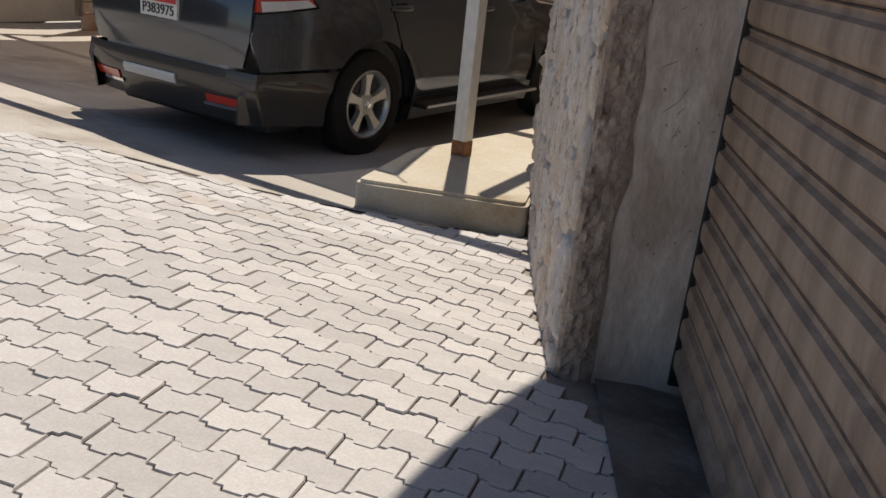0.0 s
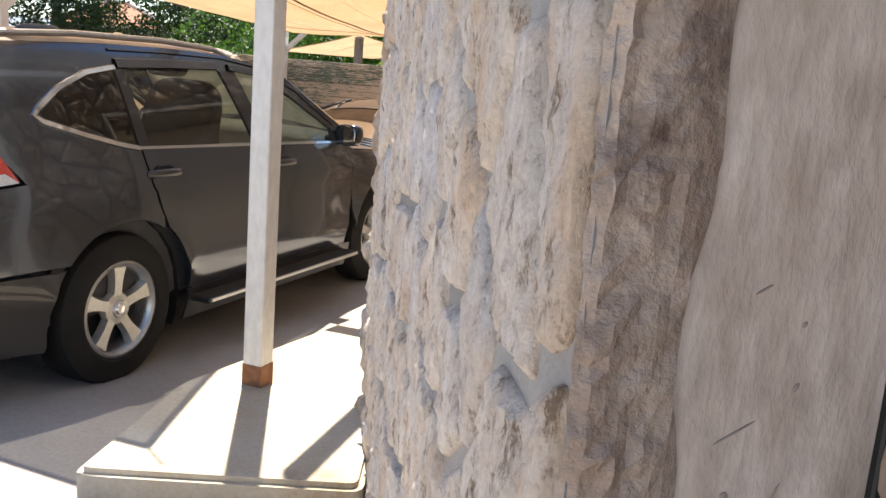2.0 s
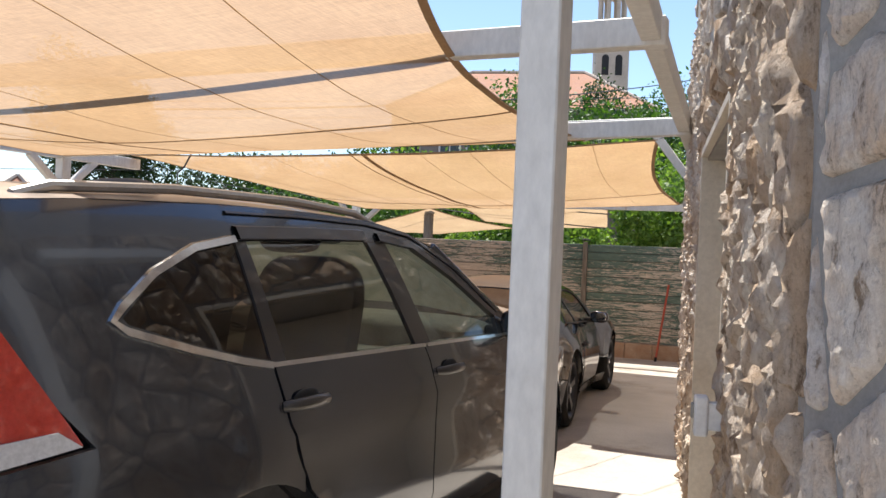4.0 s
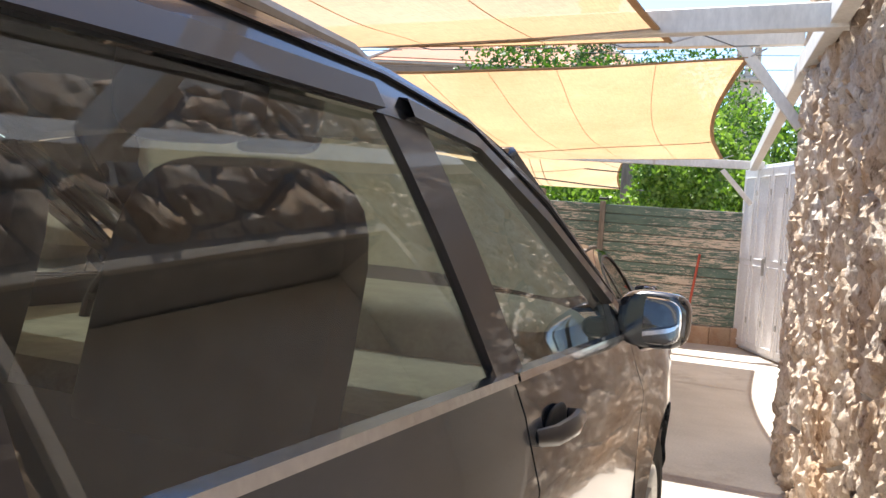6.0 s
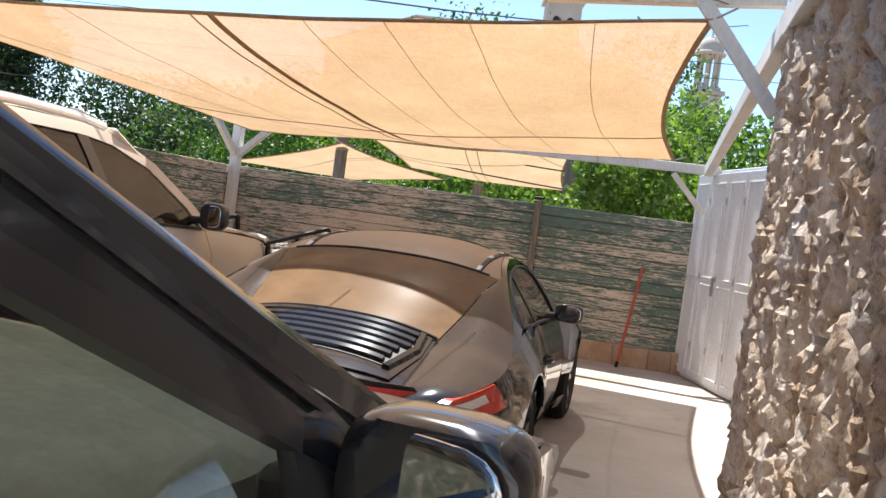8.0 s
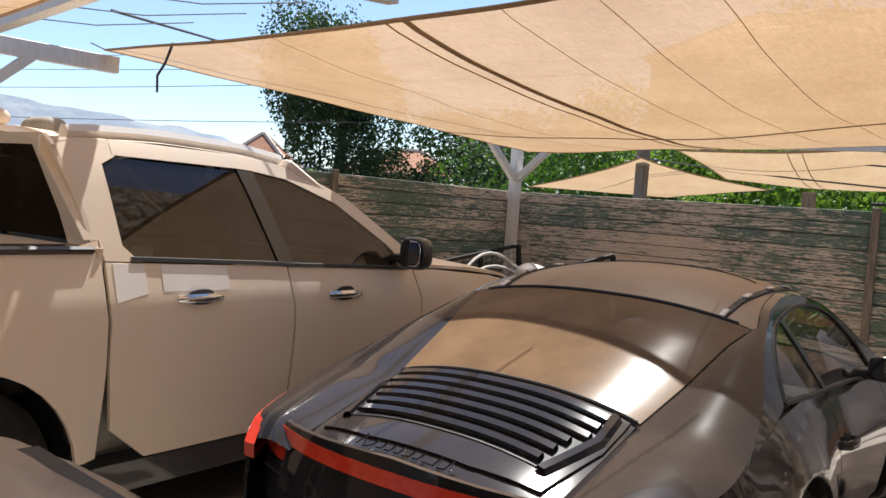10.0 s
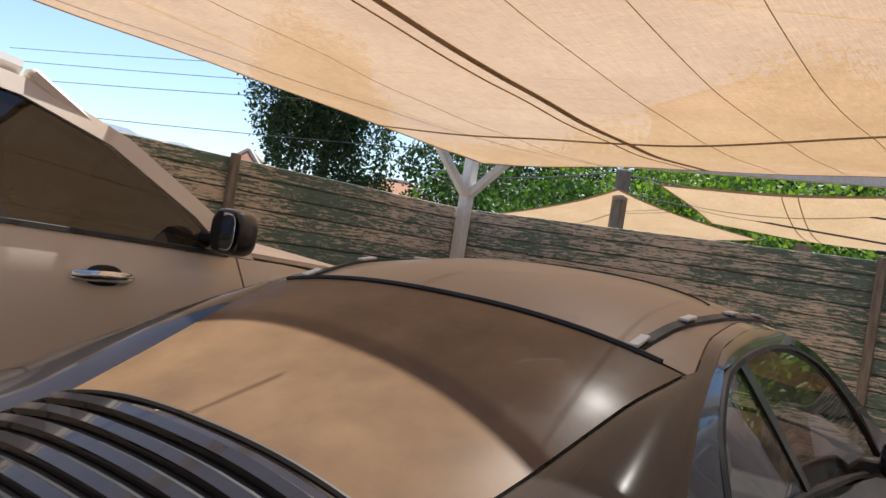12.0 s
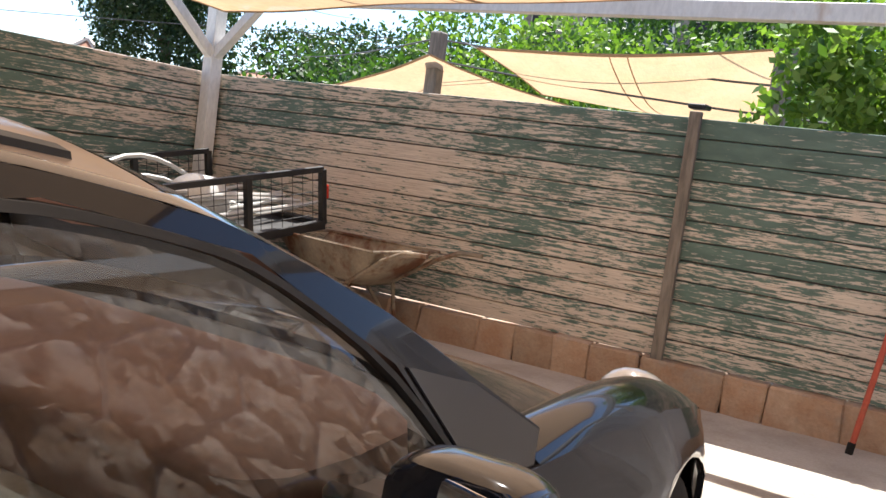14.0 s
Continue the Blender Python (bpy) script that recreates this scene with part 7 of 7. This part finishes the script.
def bell_tower(at, w, h, label):
    t = empty("bell_tower", Matrix.Translation(at) @ Matrix.Rotation(radians(20), 4, "Z"), label, "tower")
    part("shaft", box((w, w, h), Matrix.Translation((0, 0, h / 2)), 0.1), "tower_stone", t)
    part("cornice", box((w * 1.2, w * 1.2, 0.35), Matrix.Translation((0, 0, h + 0.15)), 0.08), "tower_stone", t)
    part("belfry_floor", box((w * 0.9, w * 0.9, 0.3), Matrix.Translation((0, 0, h + 0.45)), 0.05), "tower_stone", t)
    for k in range(8):
        a = math.pi / 4 * k + 0.4
        b = lathe(bmesh.new(), [(0.0, 0.0), (w * 0.1, 0.0), (w * 0.07, 0.25), (w * 0.065, w * 1.05), (w * 0.1, w * 1.2), (0.0, w * 1.2)], "Z", 10, Matrix.Translation((w * 0.38 * math.cos(a), w * 0.38 * math.sin(a), h + 0.6)))
        part("column", b, "tower_stone", t, smooth=True)
    part("upper_cornice", lathe(bmesh.new(), [(0.0, 0), (w * 0.55, 0), (w * 0.6, 0.15), (w * 0.55, 0.3), (0.0, 0.3)], "Z", 24, Matrix.Translation((0, 0, h + 0.6 + w * 1.2))), "tower_stone", t)
    part("dome", lathe(bmesh.new(), [(w * 0.5, 0.0), (w * 0.47, w * 0.2), (w * 0.36, w * 0.4), (w * 0.18, w * 0.54), (0.02, w * 0.6)], "Z", 24, Matrix.Translation((0, 0, h + 0.9 + w * 1.2))), "tower_stone", t, smooth=True)
    c = bmesh.new()
    z = h + 0.9 + w * 1.8
    add_box(c, (0.1, 0.1, 1.1), Matrix.Translation((0, 0, z + 0.45)))
    add_box(c, (0.6, 0.1, 0.1), Matrix.Translation((0, 0, z + 0.6)))
    part("finial_cross", c, "tower_stone", t)
    for s in (-1, 1):
        b = bmesh.new()
        b.faces.new([b.verts.new((x, -w / 2 - 0.02, zz)) for x, zz in [(s * w * 0.2 - 0.3, h - 3.2), (s * w * 0.2 + 0.3, h - 3.2)] + [(s * w * 0.2 + 0.3 * math.cos(a), h - 1.7 + 0.3 * math.sin(a)) for a in np.linspace(0, math.pi, 7)]])
        part("opening", b, "dark_trim", t)
    return t


bell_tower((-20.8, 77.0, -1.0), 2.9, 21.6, "tall stone church bell tower with an open belfry")
bell_tower((-8.3, 76.0, -1.0), 2.1, 14.6, "second stone bell tower with a small dome")

# hills
hb = bmesh.new()
RIDGE = smooth_table([(-120, 3.0), (-95, 5.0), (-75, 5.2), (-70, 4.7), (-64, 4.2), (-58, 3.6), (-52, 2.3), (-44, 1.4), (-30, 0.9), (40, 0.8)], 120)
rows = []
for i in range(241):
    b_ = -120 + 160 * i / 240
    a = radians(b_)
    hgt = 900 * math.tan(radians(interp(b_, RIDGE))) + 5 * noise.noise(Vector((i * 0.35, 0, 0))) + 2.5 * noise.noise(Vector((i * 1.1, 3, 0)))
    rows.append([hb.verts.new((900 * math.sin(a) * f, 900 * math.cos(a) * f, z)) for f, z in ((0.75, -10), (0.82, hgt * 0.25), (0.9, hgt * 0.55 + 8 * noise.noise(Vector((i * 0.3, 1, 0)))), (0.95, hgt * 0.82 + 5 * noise.noise(Vector((i * 0.5, 7, 0)))), (1.0, hgt), (1.15, -10))])
for a_, b_ in zip(rows, rows[1:]):
    for j in range(5):
        hb.faces.new((a_[j], b_[j], b_[j + 1], a_[j + 1]))
tagged(part("backdrop", hb, "hill", smooth=True), "mountain ridge with grey-blue haze painted into its colour", "hill", kind="structure")

# overhead wires
wires = (((-9.5, 9.9, 2.9), (-4.0, 30.0, 7.5)), ((-9.5, 10.3, 2.75), (-30.0, 40.0, 7.0)), ((-40, 18, 4.6), (-6, 34, 6.6)), ((-40, 20, 5.6), (-3, 36, 7.2)), ((-42, 22, 6.6), (3, 38, 8.0)), ((-40, 16, 3.4), (-9, 33, 4.9)), ((-26, 30, 4.2), (-9.9, 19.1, 2.7)), ((-9.9, 19.1, 2.65), (3, 18.4, 2.5)), ((-9.9, 19.1, 2.4), (3, 18.8, 2.2)))
for a, b2 in wires:
    a, b2 = Vector(a), Vector(b2)
    w = bmesh.new()
    tube(w, [a.lerp(b2, f) - Vector((0, 0, 0.35 * 4 * f * (1 - f))) for f in np.linspace(0, 1, 12)], 0.012, 5)
    tagged(part("overhead_wire", w, "cable"), "thin dark overhead wire", "wire", "wires over the yard")
for x0 in np.linspace(-8.8, -3.6, 9):
    w = bmesh.new()
    tube(w, [(x0, 9.15 + 0.02 * (x0 + 9), 2.42), (x0 + 0.15, 9.8, 2.46), (x0 + 0.25, 10.45, 2.60)], 0.004, 5)
    tagged(part("lacing_wire", w, "cable"), "thin lacing wire between the sails", "wire", "lacing wires")
w = bmesh.new()
tube(w, [(-8.6, 10.33, 2.44), (-8.68, 10.32, 2.30), (-8.78, 10.32, 2.22), (-8.77, 10.32, 2.10)], 0.010, 6)
tagged(part("loose_cable", w, "cable"), "short loose black cable end hanging down", "cable")

# boundary of the yard beside the entrance
bm = box((0.2, 11.5, 2.3), Matrix.Translation((-9.9, 0.6, 0.95)), 0.01)
tagged(part("wall_10", bm, "house_dark"), "brown rendered boundary wall", "wall", kind="structure")
gate = empty("gate", Matrix.Translation((-9.76, 6.6, 0.0)), "pale sheet-metal gate in the boundary wall", "gate")
part("leaf", box((0.05, 1.9, 2.0), Matrix.Translation((0, 0, 1.02)), 0.006), "cream_paint", gate)
for y in (-0.97, 0.97):
    part("gate_post", box((0.09, 0.08, 2.1), Matrix.Translation((0, y, 1.02)), 0.006), "house_dark", gate)


# ---- stones of the wall ----
def clip_poly(poly, p, nrm):
    out = []
    for a, b in zip(poly, poly[1:] + poly[:1]):
        da, db = (a[0] - p[0]) * nrm[0] + (a[1] - p[1]) * nrm[1], (b[0] - p[0]) * nrm[0] + (b[1] - p[1]) * nrm[1]
        if da <= 0:
            out.append(a)
        if da * db < 0:
            f = da / (da - db)
            out.append((a[0] + (b[0] - a[0]) * f, a[1] + (b[1] - a[1]) * f))
    return out


def stone_cells(u0, u1, v0, v1, w, h, seed, jitter=0.42):
    """Uneven cells, taller than wide, that fill a rectangle."""
    rng = random.Random(seed)
    pts = []
    rows = max(1, round((v1 - v0) / h))
    for j in range(-1, rows + 1):
        cols = max(1, round((u1 - u0) / w))
        for i in range(-1, cols + 1):
            pts.append((u0 + (i + 0.5 + (0.5 if j % 2 else 0) + rng.uniform(-jitter, jitter)) * (u1 - u0) / cols, v0 + (j + 0.5 + rng.uniform(-jitter, jitter)) * (v1 - v0) / rows))
    k = h / w
    cells = []
    for p in pts:
        poly = [(u0, v0), (u1, v0), (u1, v1), (u0, v1)]
        for q in pts:
            if q is p or abs(q[0] - p[0]) > 3 * w or abs(q[1] - p[1]) > 3 * h:
                continue
            mid = ((p[0] + q[0]) / 2, (p[1] + q[1]) / 2)
            poly = clip_poly(poly, mid, ((q[0] - p[0]) * k * k, (q[1] - p[1])))
            if len(poly) < 3:
                break
        if len(poly) >= 3:
            cells.append(poly)
    return cells


def inset_poly(poly, d):
    c = Vector((sum(p[0] for p in poly) / len(poly), sum(p[1] for p in poly) / len(poly)))
    out = []
    n = len(poly)
    area = sum(a[0] * b[1] - a[1] * b[0] for a, b in zip(poly, poly[1:] + poly[:1]))
    s = 1 if area > 0 else -1
    res = [tuple(p) for p in poly]
    for a, b in zip(poly, poly[1:] + poly[:1]):
        e = Vector((b[0] - a[0], b[1] - a[1]))
        if e.length < 1e-5:
            continue
        e.normalize()
        nn = Vector((e.y, -e.x)) * s
        res = clip_poly(res, (a[0] - nn.x * d, a[1] - nn.y * d), (nn.x, nn.y))
        if len(res) < 3:
            return []
    return res


def stone_mesh(poly, proud, rough, step, seed, mat="stone_pale", gap=0.008):
    """A rough face on the polygon: local x along the wall, -y outwards, z up."""
    inner = inset_poly(poly, gap)
    if len(inner) < 3:
        return None
    inner = round_poly(inner, 0.022, 2)
    bm = bmesh.new()
    try:
        bm.faces.new([bm.verts.new((u, 0, v)) for u, v in inner])
    except ValueError:
        return None
    grid_cut(bm, 0, step)
    grid_cut(bm, 2, step * 1.4)
    edge = {v for e in bm.edges if e.is_boundary for v in e.verts}
    cu = sum(p[0] for p in inner) / len(inner)
    cv = sum(p[1] for p in inner) / len(inner)
    n2 = len(inner)
    tilt = (noise.noise(Vector((seed * 1.7, 0, 0))) * 0.35, noise.noise(Vector((seed * 2.3, 5, 0))) * 0.25)
    for v in bm.verts:
        u, w = v.co.x, v.co.z
        d = 1e9
        for a, b in zip(inner, inner[1:] + inner[:1]):
            ax, ay, bx, by = a[0], a[1], b[0], b[1]
            L2 = (bx - ax) ** 2 + (by - ay) ** 2 + 1e-12
            t = max(0, min(1, ((u - ax) * (bx - ax) + (w - ay) * (by - ay)) / L2))
            d = min(d, math.hypot(u - ax - t * (bx - ax), w - ay - t * (by - ay)))
        rise = min(1.0, d / 0.016) ** 0.5
        q = Vector((u * 16, seed * 3.1, w * 9))
        ripple = noise.noise(q * 0.7) * 0.5 + abs(noise.noise(q * 2.2)) * 0.7 + 0.55 * noise.noise(q * 4.7) - 0.5 * max(0.0, noise.noise(q * 1.3 + Vector((9, 0, 0))) - 0.25)
        g = Vector((u * 70, seed * 3.1, w * 22))
        ripple += 0.5 * (0.5 - abs(noise.noise(g))) + 0.3 * noise.noise(g * 2.1)
        v.co.y = -(proud * rise * (0.75 + tilt[0] * (u - cu) / 0.12 + tilt[1] * (w - cv) / 0.2) + rough * ripple * (0.25 + 0.75 * rise))
    r = bmesh.ops.extrude_edge_only(bm, edges=[e for e in bm.edges if e.is_boundary])
    for v in r["geom"]:
        if isinstance(v, bmesh.types.BMVert):
            v.co.y = 0.03
    return mesh_of(bm, "stone", mat, smooth=True)


def clad(parent, origin, direction, cells, proud, rough, step, seed, mat="stone_pale", gap=0.008):
    ang = math.atan2(direction.y, direction.x)
    m = Matrix.Translation((origin.x, origin.y, 0)) @ Matrix.Rotation(ang, 4, "Z") @ Matrix.Diagonal((1, -1, 1, 1))
    for k, c in enumerate(cells):
        me = stone_mesh(c, proud, rough, step, seed + k, mat, gap)
        if me:
            o = new("stone", me)
            o.parent = parent
            o.matrix_basis = m


LF = (P1 - P0).length
front = stone_cells(0.0, LF, 0.0, 3.1, 0.22, 0.32, 27, 0.4)
clad(bpy.data.objects["wall_1"], P0, front_dir, front, 0.024, 0.013, 0.012, 100, "stone_pale", 0.016)
LW = (P2 - P1).length
a0, b0 = LW * DOOR_A - 0.03, LW * DOOR_B + 0.03
clad(bpy.data.objects["wall_2"], P1, wall_dir, stone_cells(0.0, a0, -0.05, 3.1, 0.26, 0.40, 31, 0.5), 0.035, 0.045, 0.02, 400, "stone_rough", 0.014)
clad(bpy.data.objects["wall_4"], P1, wall_dir, stone_cells(a0, b0, 2.12, 3.1, 0.24, 0.30, 41, 0.5), 0.045, 0.05, 0.04, 600, "stone_rough", 0.014)
clad(bpy.data.objects["wall_3"], P1, wall_dir, stone_cells(b0, LW, -0.05, 3.1, 0.30, 0.42, 51, 0.5), 0.03, 0.05, 0.02, 800, "stone_rough", 0.014)

far_dir = (P3 - P2).normalized()
clad(bpy.data.objects["wall_5"], P2, far_dir, stone_cells(0.02, (P3 - P2).length, -0.05, 5.15, 0.32, 0.44, 61, 0.5), 0.03, 0.045, 0.035, 1000, "stone_rough", 0.014)

# broken brown stone edge beside the rendered face
eb = bmesh.new()
rows = []
for z in np.arange(0.1, 3.5, 0.014):
    row = []
    for f, base in ((-0.12, -0.05), (0.0, 0.0), (0.14, 0.006), (0.28, 0.01), (0.42, 0.012), (0.57, 0.012), (0.7, 0.008), (0.85, 0.004), (1.0, -0.02)):
        p = P0 + jamb_out * (0.105 * f + 0.03 * noise.noise(Vector((z * 5, f, 3.0))) * (f > 0.9) + 0.008)
        out = -Vector((-jamb_out.y, jamb_out.x)) * -1
        q = 0.014 * noise.noise(Vector((z * 7, f * 2.5, 1))) + 0.014 * noise.noise(Vector((z * 24, f * 6, 4))) + 0.008 * noise.noise(Vector((z * 60, f * 9, 4)))
        nrm = Vector((jamb_out.y, -jamb_out.x))
        pp = p + nrm * (base * 0.3 + 0.010 + q * (1 - 0.8 * f))
        row.append(eb.verts.new((pp.x, pp.y, z)))
    rows.append(row)
for a_, b_ in zip(rows, rows[1:]):
    for j in range(len(a_) - 1):
        eb.faces.new((a_[j], a_[j + 1], b_[j + 1], b_[j]))
part("broken_edge", eb, "stone_edge", bpy.data.objects["wall_7"], "broken brown stone edge")

# scratches, chips and pock marks on the rendered face
mark_rng = random.Random(12)
jamb_n = Vector((jamb_out.y, -jamb_out.x))
jamb_w = (SE - P0).length
for k in range(46):
    u, z = mark_rng.uniform(0.16, jamb_w - 0.03), mark_rng.uniform(0.6, 2.3)
    long = mark_rng.random() < 0.35
    c = P0 + jamb_out * u + jamb_n * 0.001
    rot_m = Matrix.Translation((c.x, c.y, z)) @ Matrix.Rotation(math.atan2(jamb_out.y, jamb_out.x), 4, "Z") @ Matrix.Rotation(mark_rng.uniform(-1.3, -0.4), 4, "Y")
    size = (mark_rng.uniform(0.02, 0.07), 0.003, 0.0025) if long else (mark_rng.uniform(0.004, 0.014), 0.003, mark_rng.uniform(0.004, 0.011))
    mk = ovoid(size, rot_m, 0.9, 8, 6)
    part("chip", mk, "chip_dark", bpy.data.objects["wall_7"], "dark chip in the render", smooth=True)

# ---- interlocking pavers ----
PAVE_ANG = radians(16)
pw, ph = 0.165, 0.098


def paver_outline(shift):
    j = 0.0016
    us = [0.0, 0.12, 0.16, 0.46, 0.50, 0.62, 0.66, 0.96, 1.0]
    def off(f):
        g = (f + shift) % 1.0
        return 0.014 if 0.14 < g < 0.48 else (-0.014 if 0.64 < g < 0.98 else 0.0)
    lo = [(pw * f, off(f)) for f in us]
    hi = [(pw * f, ph + off(f)) for f in us]
    pts = lo + hi[::-1]
    cx, cy = pw / 2, ph / 2
    return [(cx + (x - cx) * (1 - 2 * j / pw), cy + (y - cy) * (1 - 2 * j / ph)) for x, y in pts]


def paver_bm(bm, outline, z0, z1, at=None):
    top = [bm.verts.new((x, y, z1)) for x, y in [(pw / 2 + (x - pw / 2) * 0.97, ph / 2 + (y - ph / 2) * 0.96) for x, y in outline]]
    mid = [bm.verts.new((x, y, z1 - 0.006)) for x, y in outline]
    if at is not None:
        for v in top + mid:
            v.co = at @ v.co
    bm.faces.new(top)
    n = len(top)
    for i in range(n):
        bm.faces.new((mid[i], mid[(i + 1) % n], top[(i + 1) % n], top[i]))


def paving_bed():
    """The sand bed under the blocks, up to the dark line where they end."""
    bm = bmesh.new()
    nx, ny = 64, 34
    vs = []
    for i in range(nx + 1):
        x = -9.5 + 12.8 * i / nx
        y1 = edge_limit(x)
        vs.append([bm.verts.new((x, -3.9 + (y1 + 3.9) * j / ny, ground_z(x, -3.9 + (y1 + 3.9) * j / ny) + 0.012)) for j in range(ny + 1)])
    for p, q in zip(vs, vs[1:]):
        for j in range(ny):
            bm.faces.new((p[j], q[j], q[j + 1], p[j + 1]))
    return part("pavement", bm, "joint_sand", smooth=True)


def gutter():
    """A dark ribbon where the blocks end; its colour stands for shadow in the gap."""
    bm = bmesh.new()
    prev = None
    for x in np.linspace(-8.9, -1.95, 90):
        y = edge_limit(x) + 0.01 + 0.012 * noise.noise(Vector((x * 4, 0, 0)))
        w = 0.028 + 0.012 * noise.noise(Vector((x * 2.3, 5, 0)))
        cur = [bm.verts.new((x + d * 0.35, y + d, ground_z(x, y + d) + h)) for d, h in ((-w, 0.016), (-w * 0.5, 0.006), (w * 0.5, 0.006), (w, 0.012))]
        if prev:
            for k in range(3):
                bm.faces.new((prev[k], prev[k + 1], cur[k + 1], cur[k]))
        prev = cur
    return part("gutter", bm, "gap_shade")


single = bmesh.new()
paver_bm(single, paver_outline(0.0), 0, 0.0)
other = bmesh.new()
paver_bm(other, paver_outline(0.5), 0, 0.0)
pm = [mesh_of(single, "paver", "paver"), mesh_of(other, "paver", "paver")]
rot = Matrix.Rotation(PAVE_ANG, 4, "Z")
rest = bmesh.new()
near = []
prng = random.Random(5)


def paver_at(i, j):
    p = rot @ Vector((i * pw + (0.5 * pw if j % 2 else 0), j * ph, 0))
    c = rot @ Vector((i * pw + (0.5 * pw if j % 2 else 0) + pw / 2, j * ph + ph / 2, 0))
    return p, c


def edge_limit(x):
    """The line at which the paving meets the concrete."""
    return interp(x, [(-9.0, 0.6), (-5.0, 1.95), (-4.02, 2.54), (-3.85, 2.77), (-3.48, 2.93), (-3.0, 3.12), (-2.65, 3.33), (-2.45, 3.45), (-2.1, 3.62), (-1.6, 4.1)])


pave = tagged(paving_bed(), "interlocking pale concrete block paving", "pavement", kind="structure")
tagged(gutter(), "dark strip of painted shadow between the paving and the concrete", "gutter", kind="structure")


for j in range(-46, 84):
    for i in range(-72, 42):
        p, c = paver_at(i, j)
        if c.x > 2.2 or c.x < -9.0 or c.y < -2.5 or c.y > edge_limit(c.x) - 0.05:
            continue
        if (c - Vector((SE.x, SE.y, 0))).dot(Vector((sh_out.x, sh_out.y, 0))) < 0.02 and c.y < 2.75:
            continue
        if c.y > 2.2 and (c - Vector((P0.x, P0.y, 0))).dot(Vector((front_in.x, front_in.y, 0))) > 0.0:
            continue
        e = 0.05
        nz = Vector((-(ground_z(c.x + e, c.y) - ground_z(c.x - e, c.y)) / (2 * e), -(ground_z(c.x, c.y + e) - ground_z(c.x, c.y - e)) / (2 * e), 1)).normalized()
        q = Vector((0, 0, 1)).rotation_difference(nz).to_matrix().to_4x4()
        m = Matrix.Translation((c.x, c.y, ground_z(c.x, c.y) + 0.024 + prng.uniform(-0.003, 0.003))) @ q @ Matrix.Rotation(PAVE_ANG + radians(prng.uniform(-0.6, 0.6)), 4, "Z") @ Matrix.Rotation(radians(prng.uniform(-0.7, 0.7)), 4, "X") @ Matrix.Translation((-pw / 2, -ph / 2, 0))
        if (c.x + 1.25) ** 2 + (c.y - 2.2) ** 2 < 1.25 ** 2 and len(near) < 300:
            near.append((m, j % 2))
        else:
            paver_bm(rest, paver_outline(0.5 * (j % 2)), 0, 0.0, m)
for m, odd in near:
    o = new("paver", pm[odd])
    o.parent = pave
    o.matrix_basis = m
ro = part("paving_field", rest, "paver_far", pave)
ro["kind"] = "stuff"
# worn concrete strip along the shutter
st = bmesh.new()
q0, q1 = SE + sh_out * 0.27 + sh_dir * 0.0, SE + sh_dir * 4.3 + sh_out * 0.27
q2, q3 = SE + sh_dir * 4.3 - sh_out * 0.03, SE - sh_out * 0.03 + sh_dir * 0.05
vs = []
n = 24
for k in range(n + 1):
    f = k / n
    a_, b_ = q0.lerp(q1, f), q3.lerp(q2, f)
    vs.append((st.verts.new((a_.x, a_.y, ground_z(a_.x, a_.y) + 0.03)), st.verts.new((b_.x, b_.y, ground_z(b_.x, b_.y) + 0.034))))
for a_, b_ in zip(vs, vs[1:]):
    st.faces.new((a_[0], b_[0], b_[1], a_[1]))
tagged(part("trim", st, "foot_concrete"), "dark worn concrete strip with a mesh imprint along the shutter foot", "threshold", kind="structure")
